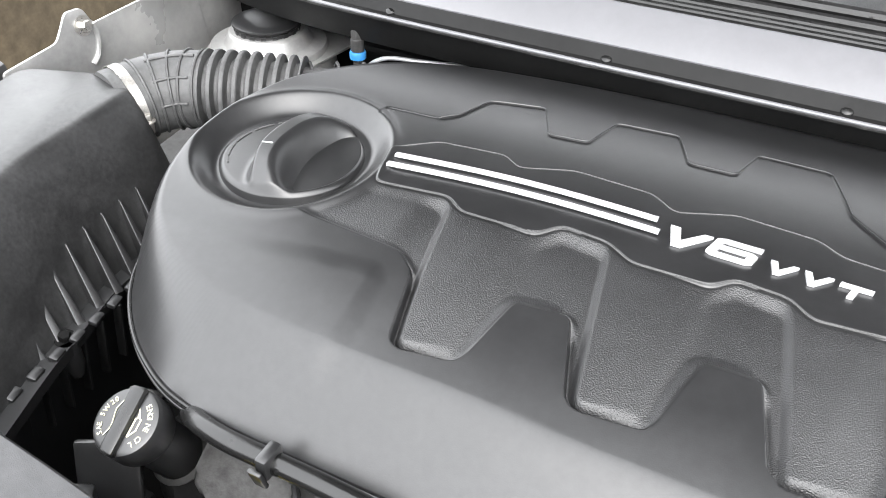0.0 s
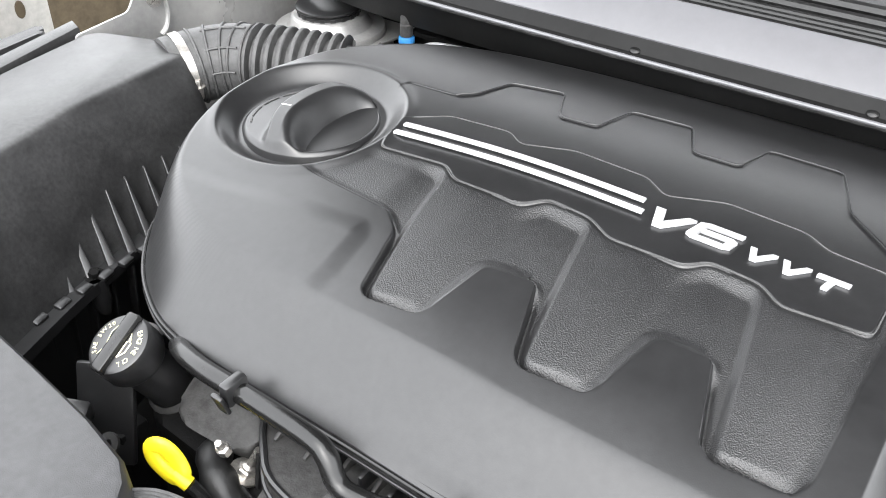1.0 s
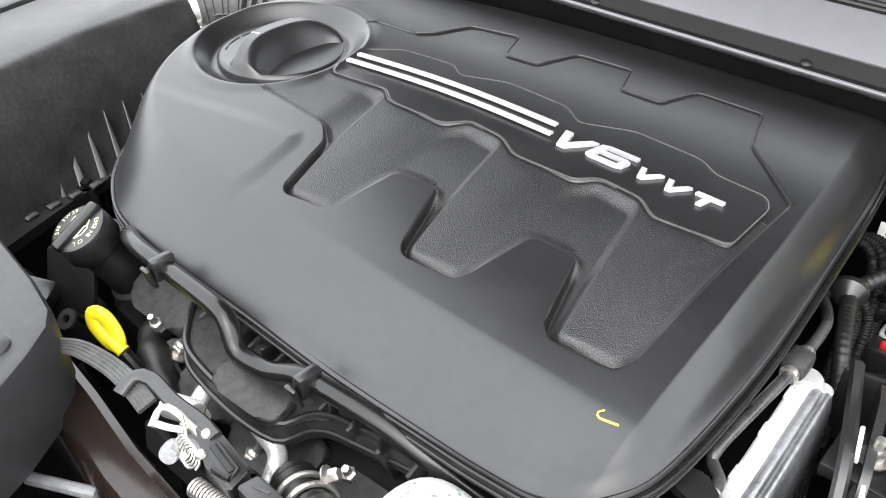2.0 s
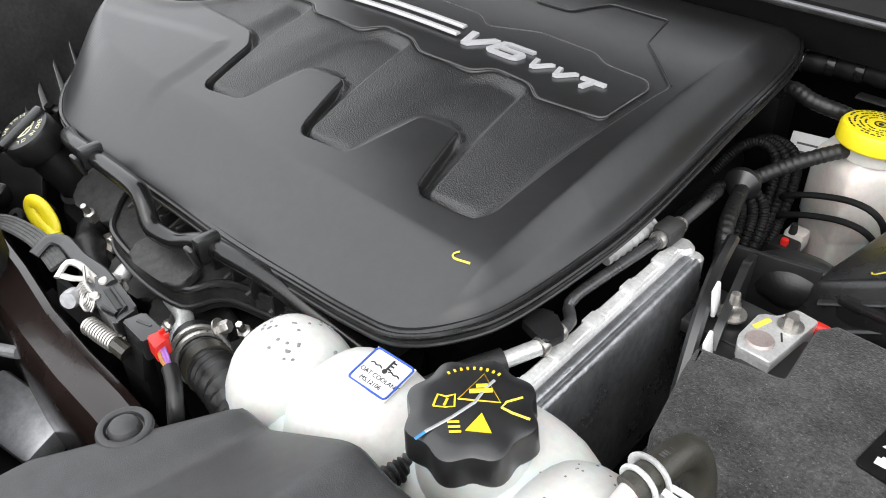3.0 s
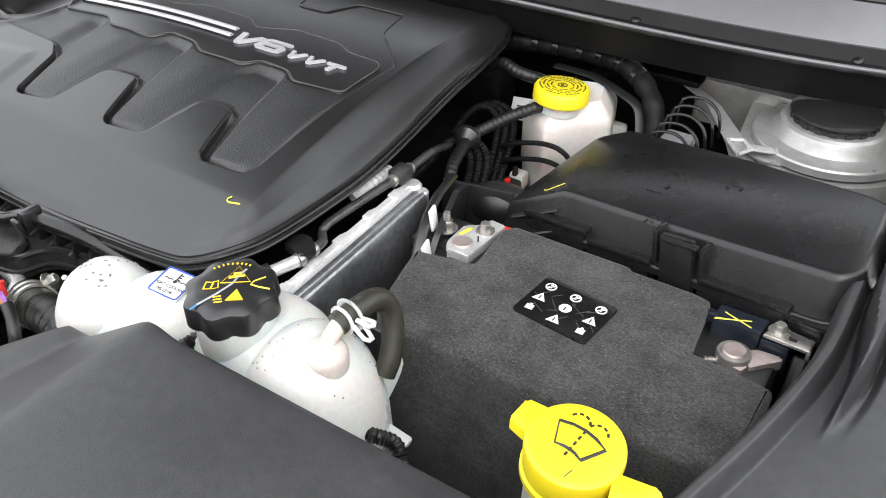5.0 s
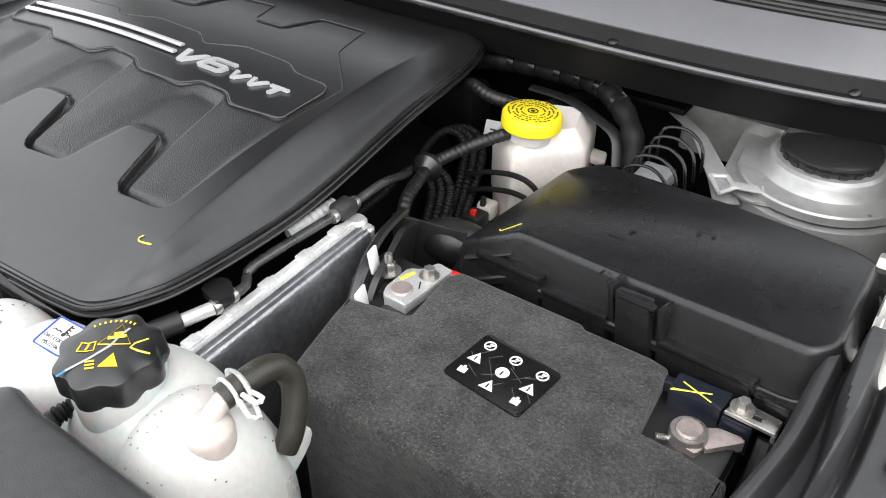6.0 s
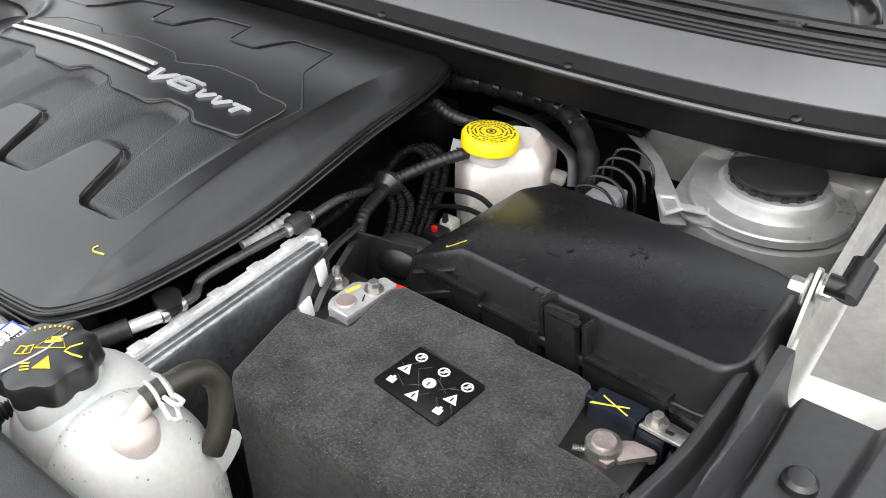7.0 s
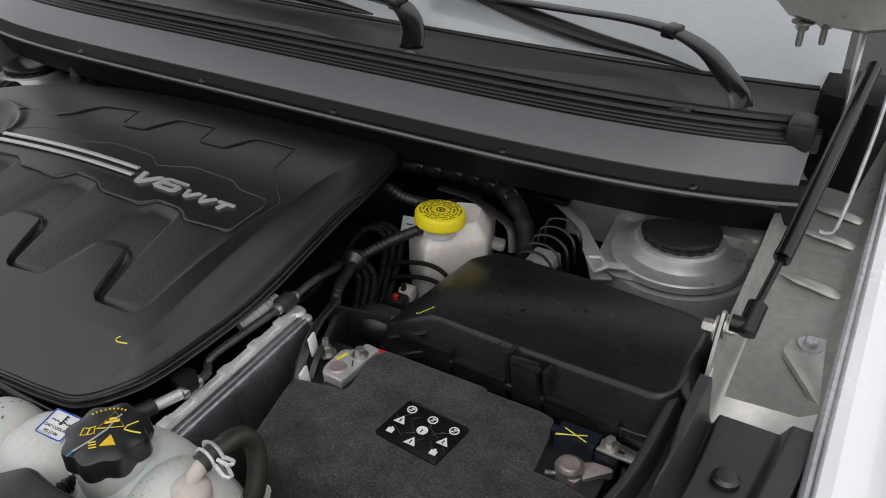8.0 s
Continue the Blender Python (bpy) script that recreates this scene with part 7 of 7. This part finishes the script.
sideways = Matrix.Translation((-0.850, 0, 0)) @ Matrix(((0, 0, 1, 0), (1, 0, 0, 0), (0, 1, 0, 0), (0, 0, 0, 1)))
part("panel", prism(rounded([(-0.60, 0.86), (-0.60, 1.010), (-0.318, 1.020), (-0.300, 1.000), (-0.305, 0.86)], 0.008), -0.004, 0.004, 0.0015, sideways), "beige", lampb)
part("top_flange", prism(rounded([(-0.852, -0.60), (-0.852, -0.310), (-0.885, -0.315), (-0.895, -0.60)], 0.006), 1.010, 1.016, 0.002), "beige", lampb)
part("stay", prism([(-0.40, 0.86), (-0.40, 1.006), (-0.392, 1.006), (-0.392, 0.86)], -0.004, 0.012, 0, sideways), "beige", lampb)
part("oval_hole", lathe([(0, 0.0056), (0.009, 0.0056), (0.010, 0.0046), (0, 0.0046)], sideways @ Matrix.Translation((-0.340, 0.992, 0)) @ Matrix.Diagonal((0.7, 1.2, 1, 1)), 24), "brown_wall", lampb, "dark oval hole")
duct = thing("intake_duct", (-0.48, -0.25, 0.93), "grey rubber intake duct with bellows behind the filter housing", "intake duct")
neckp = [(-0.583, -0.318, 0.966), (-0.575, -0.296, 0.968), (-0.562, -0.272, 0.970), (-0.540, -0.252, 0.972), (-0.512, -0.240, 0.973)]
part("elbow", tube(neckp, 0.0435, 32, 0.005), "duct", duct)
bend = smooth_path(neckp, 0.004)
for k in range(5):
    q = int(len(bend) * (0.30 + 0.16 * k))
    dd = (bend[min(q + 1, len(bend) - 1)] - bend[q - 1]).normalized()
    o1 = dd.cross(Vector((0, 0, 1))).normalized()
    o2 = o1.cross(dd)
    part("rib", tube([bend[q] + 0.0442 * (math.cos(2 * math.pi * i / 28) * o1 + math.sin(2 * math.pi * i / 28) * o2) for i in range(28)], 0.0017, 6, 0.01, closed=True), "duct", duct)
for a in (1.45, 0.75, 0.1):
    run = []
    for q in range(int(len(bend) * 0.42), len(bend) - 2):
        dd = (bend[q + 1] - bend[q - 1]).normalized()
        o1 = dd.cross(Vector((0, 0, 1))).normalized()
        run.append(bend[q] + 0.0442 * (math.cos(a) * o1 + math.sin(a) * o1.cross(dd)))
    part("long_rib", tube(run, 0.0017, 6, smooth=False), "duct", duct)
part("bellows", tube([(-0.514, -0.241, 0.973), (-0.470, -0.222, 0.972), (-0.414, -0.196, 0.968)], lambda s: 0.0365 + 0.0095 * (0.5 + 0.5 * math.tanh(3.2 * math.cos(2 * math.pi * (s / 0.0138))) / math.tanh(3.2)), 28, 0.0011), "duct", duct, "deeply corrugated bellows")
part("outlet", tube([(-0.418, -0.198, 0.968), (-0.385, -0.172, 0.962), (-0.34, -0.13, 0.955), (-0.28, -0.13, 0.94)], 0.034, 24, 0.006), "duct", duct)
for k in range(3):
    c0 = Vector((-0.415 + 0.024 * k, -0.182 + 0.019 * k, 0.966 - 0.003 * k))
    dd = Vector((0.77, 0.63, -0.1)).normalized()
    o1 = dd.cross(Vector((0, 0, 1))).normalized()
    o2 = o1.cross(dd)
    part("rib", tube([c0 + 0.035 * (math.cos(2 * math.pi * i / 24) * o1 + math.sin(2 * math.pi * i / 24) * o2) for i in range(24)], 0.0018, 6, 0.01, closed=True), "duct", duct)
jc = thing("hose_clamp", (-0.578, -0.303, 0.93), "bright worm-drive hose clamp round the intake duct", "hose clamp")
c0, dd = Vector((-0.578, -0.303, 0.967)), Vector((0.34, 0.94, 0.06)).normalized()
o1 = dd.cross(Vector((0, 0, 1))).normalized()
o2 = o1.cross(dd)
bm = bmesh.new()
rg2 = []
for i in range(40):
    a = 2 * math.pi * i / 40
    n2 = math.cos(a) * o1 + math.sin(a) * o2
    rg2.append([bm.verts.new(c0 + n2 * rr + dd * ww) for rr, ww in ((0.0447, -0.0055), (0.0456, -0.0055), (0.0456, 0.0055), (0.0447, 0.0055))])
for a, b in zip(rg2, rg2[1:] + rg2[:1]):
    for i in range(4):
        bm.faces.new((a[i], b[i], b[(i + 1) % 4], a[(i + 1) % 4]))
part("band", bm, "zinc", jc)
sp = c0 + 0.0475 * (math.cos(-0.25) * o1 + math.sin(-0.25) * o2)
part("screw_housing", box(tuple(sp), (0.010, 0.010, 0.017), 0.003, Euler((0.1, 0.1, 0.4)).to_matrix().to_4x4()), "zinc", jc)
part("screw", bolt(tuple(sp + Vector((0, 0, 0.008))), (0, 0, 1), 0.0048, 0.009), "zinc", jc)

# ---- small things at the bulkhead ----
bs = thing("fluid_valve", (-0.424, -0.065, 0.93), "grey service valve with blue collar", "valve")
BM = Matrix.Translation((-0.424, -0.065, 0.965))
part("stem", lathe([(0, 0.034), (0.007, 0.034), (0.0075, 0.031), (0.0075, 0.022), (0.0085, 0.021), (0.0085, 0.006), (0.006, 0.005), (0.006, -0.05), (0, -0.05)], BM, 20), "engine", bs)
part("collar", lathe([(0, 0.005), (0.0095, 0.005), (0.0105, 0.003), (0.0105, -0.004), (0.009, -0.005), (0, -0.005)], BM, 24), "blue", bs, "bright blue collar")
part("thin_line", tube([(-0.424, -0.065, 0.94), (-0.39, -0.06, 0.965), (-0.34, -0.05, 0.968), (-0.30, -0.03, 0.965), (-0.26, 0.04, 0.95)], 0.0028, 8), "alu_dull", bs, "thin metal line")
tabp = thing("metal_tab", (-0.238, -0.02, 0.94), "bare metal tab with a hole on the bulkhead", "tab")
part("tab", box((-0.238, -0.013, 0.952), (0.034, 0.004, 0.030), 0.006, Euler((radians(-30), 0, 0)).to_matrix().to_4x4()), "beige", tabp)
part("hole", lathe([(0, 0.0008), (0.004, 0.0008), (0.004, -0.001), (0, -0.001)], axis_to((-0.238, -0.0155, 0.957), (0, -0.87, 0.5)), 16), "black_ink", tabp)
part("stay", box((-0.238, 0.02, 0.94), (0.03, 0.07, 0.004), 0.001), "dark", tabp)
ml = thing("bulkhead_rail", (0.0, -0.02, 0.93), "thin metal edge rail with a screw behind the cover", "rail")
part("rail", box((0.02, -0.022, 0.962), (0.26, 0.003, 0.006), 0.001), "zinc", ml)
part("screw", bolt((-0.03, -0.026, 0.962), (0, -0.6, 0.8), 0.005, 0.006), "zinc", ml)
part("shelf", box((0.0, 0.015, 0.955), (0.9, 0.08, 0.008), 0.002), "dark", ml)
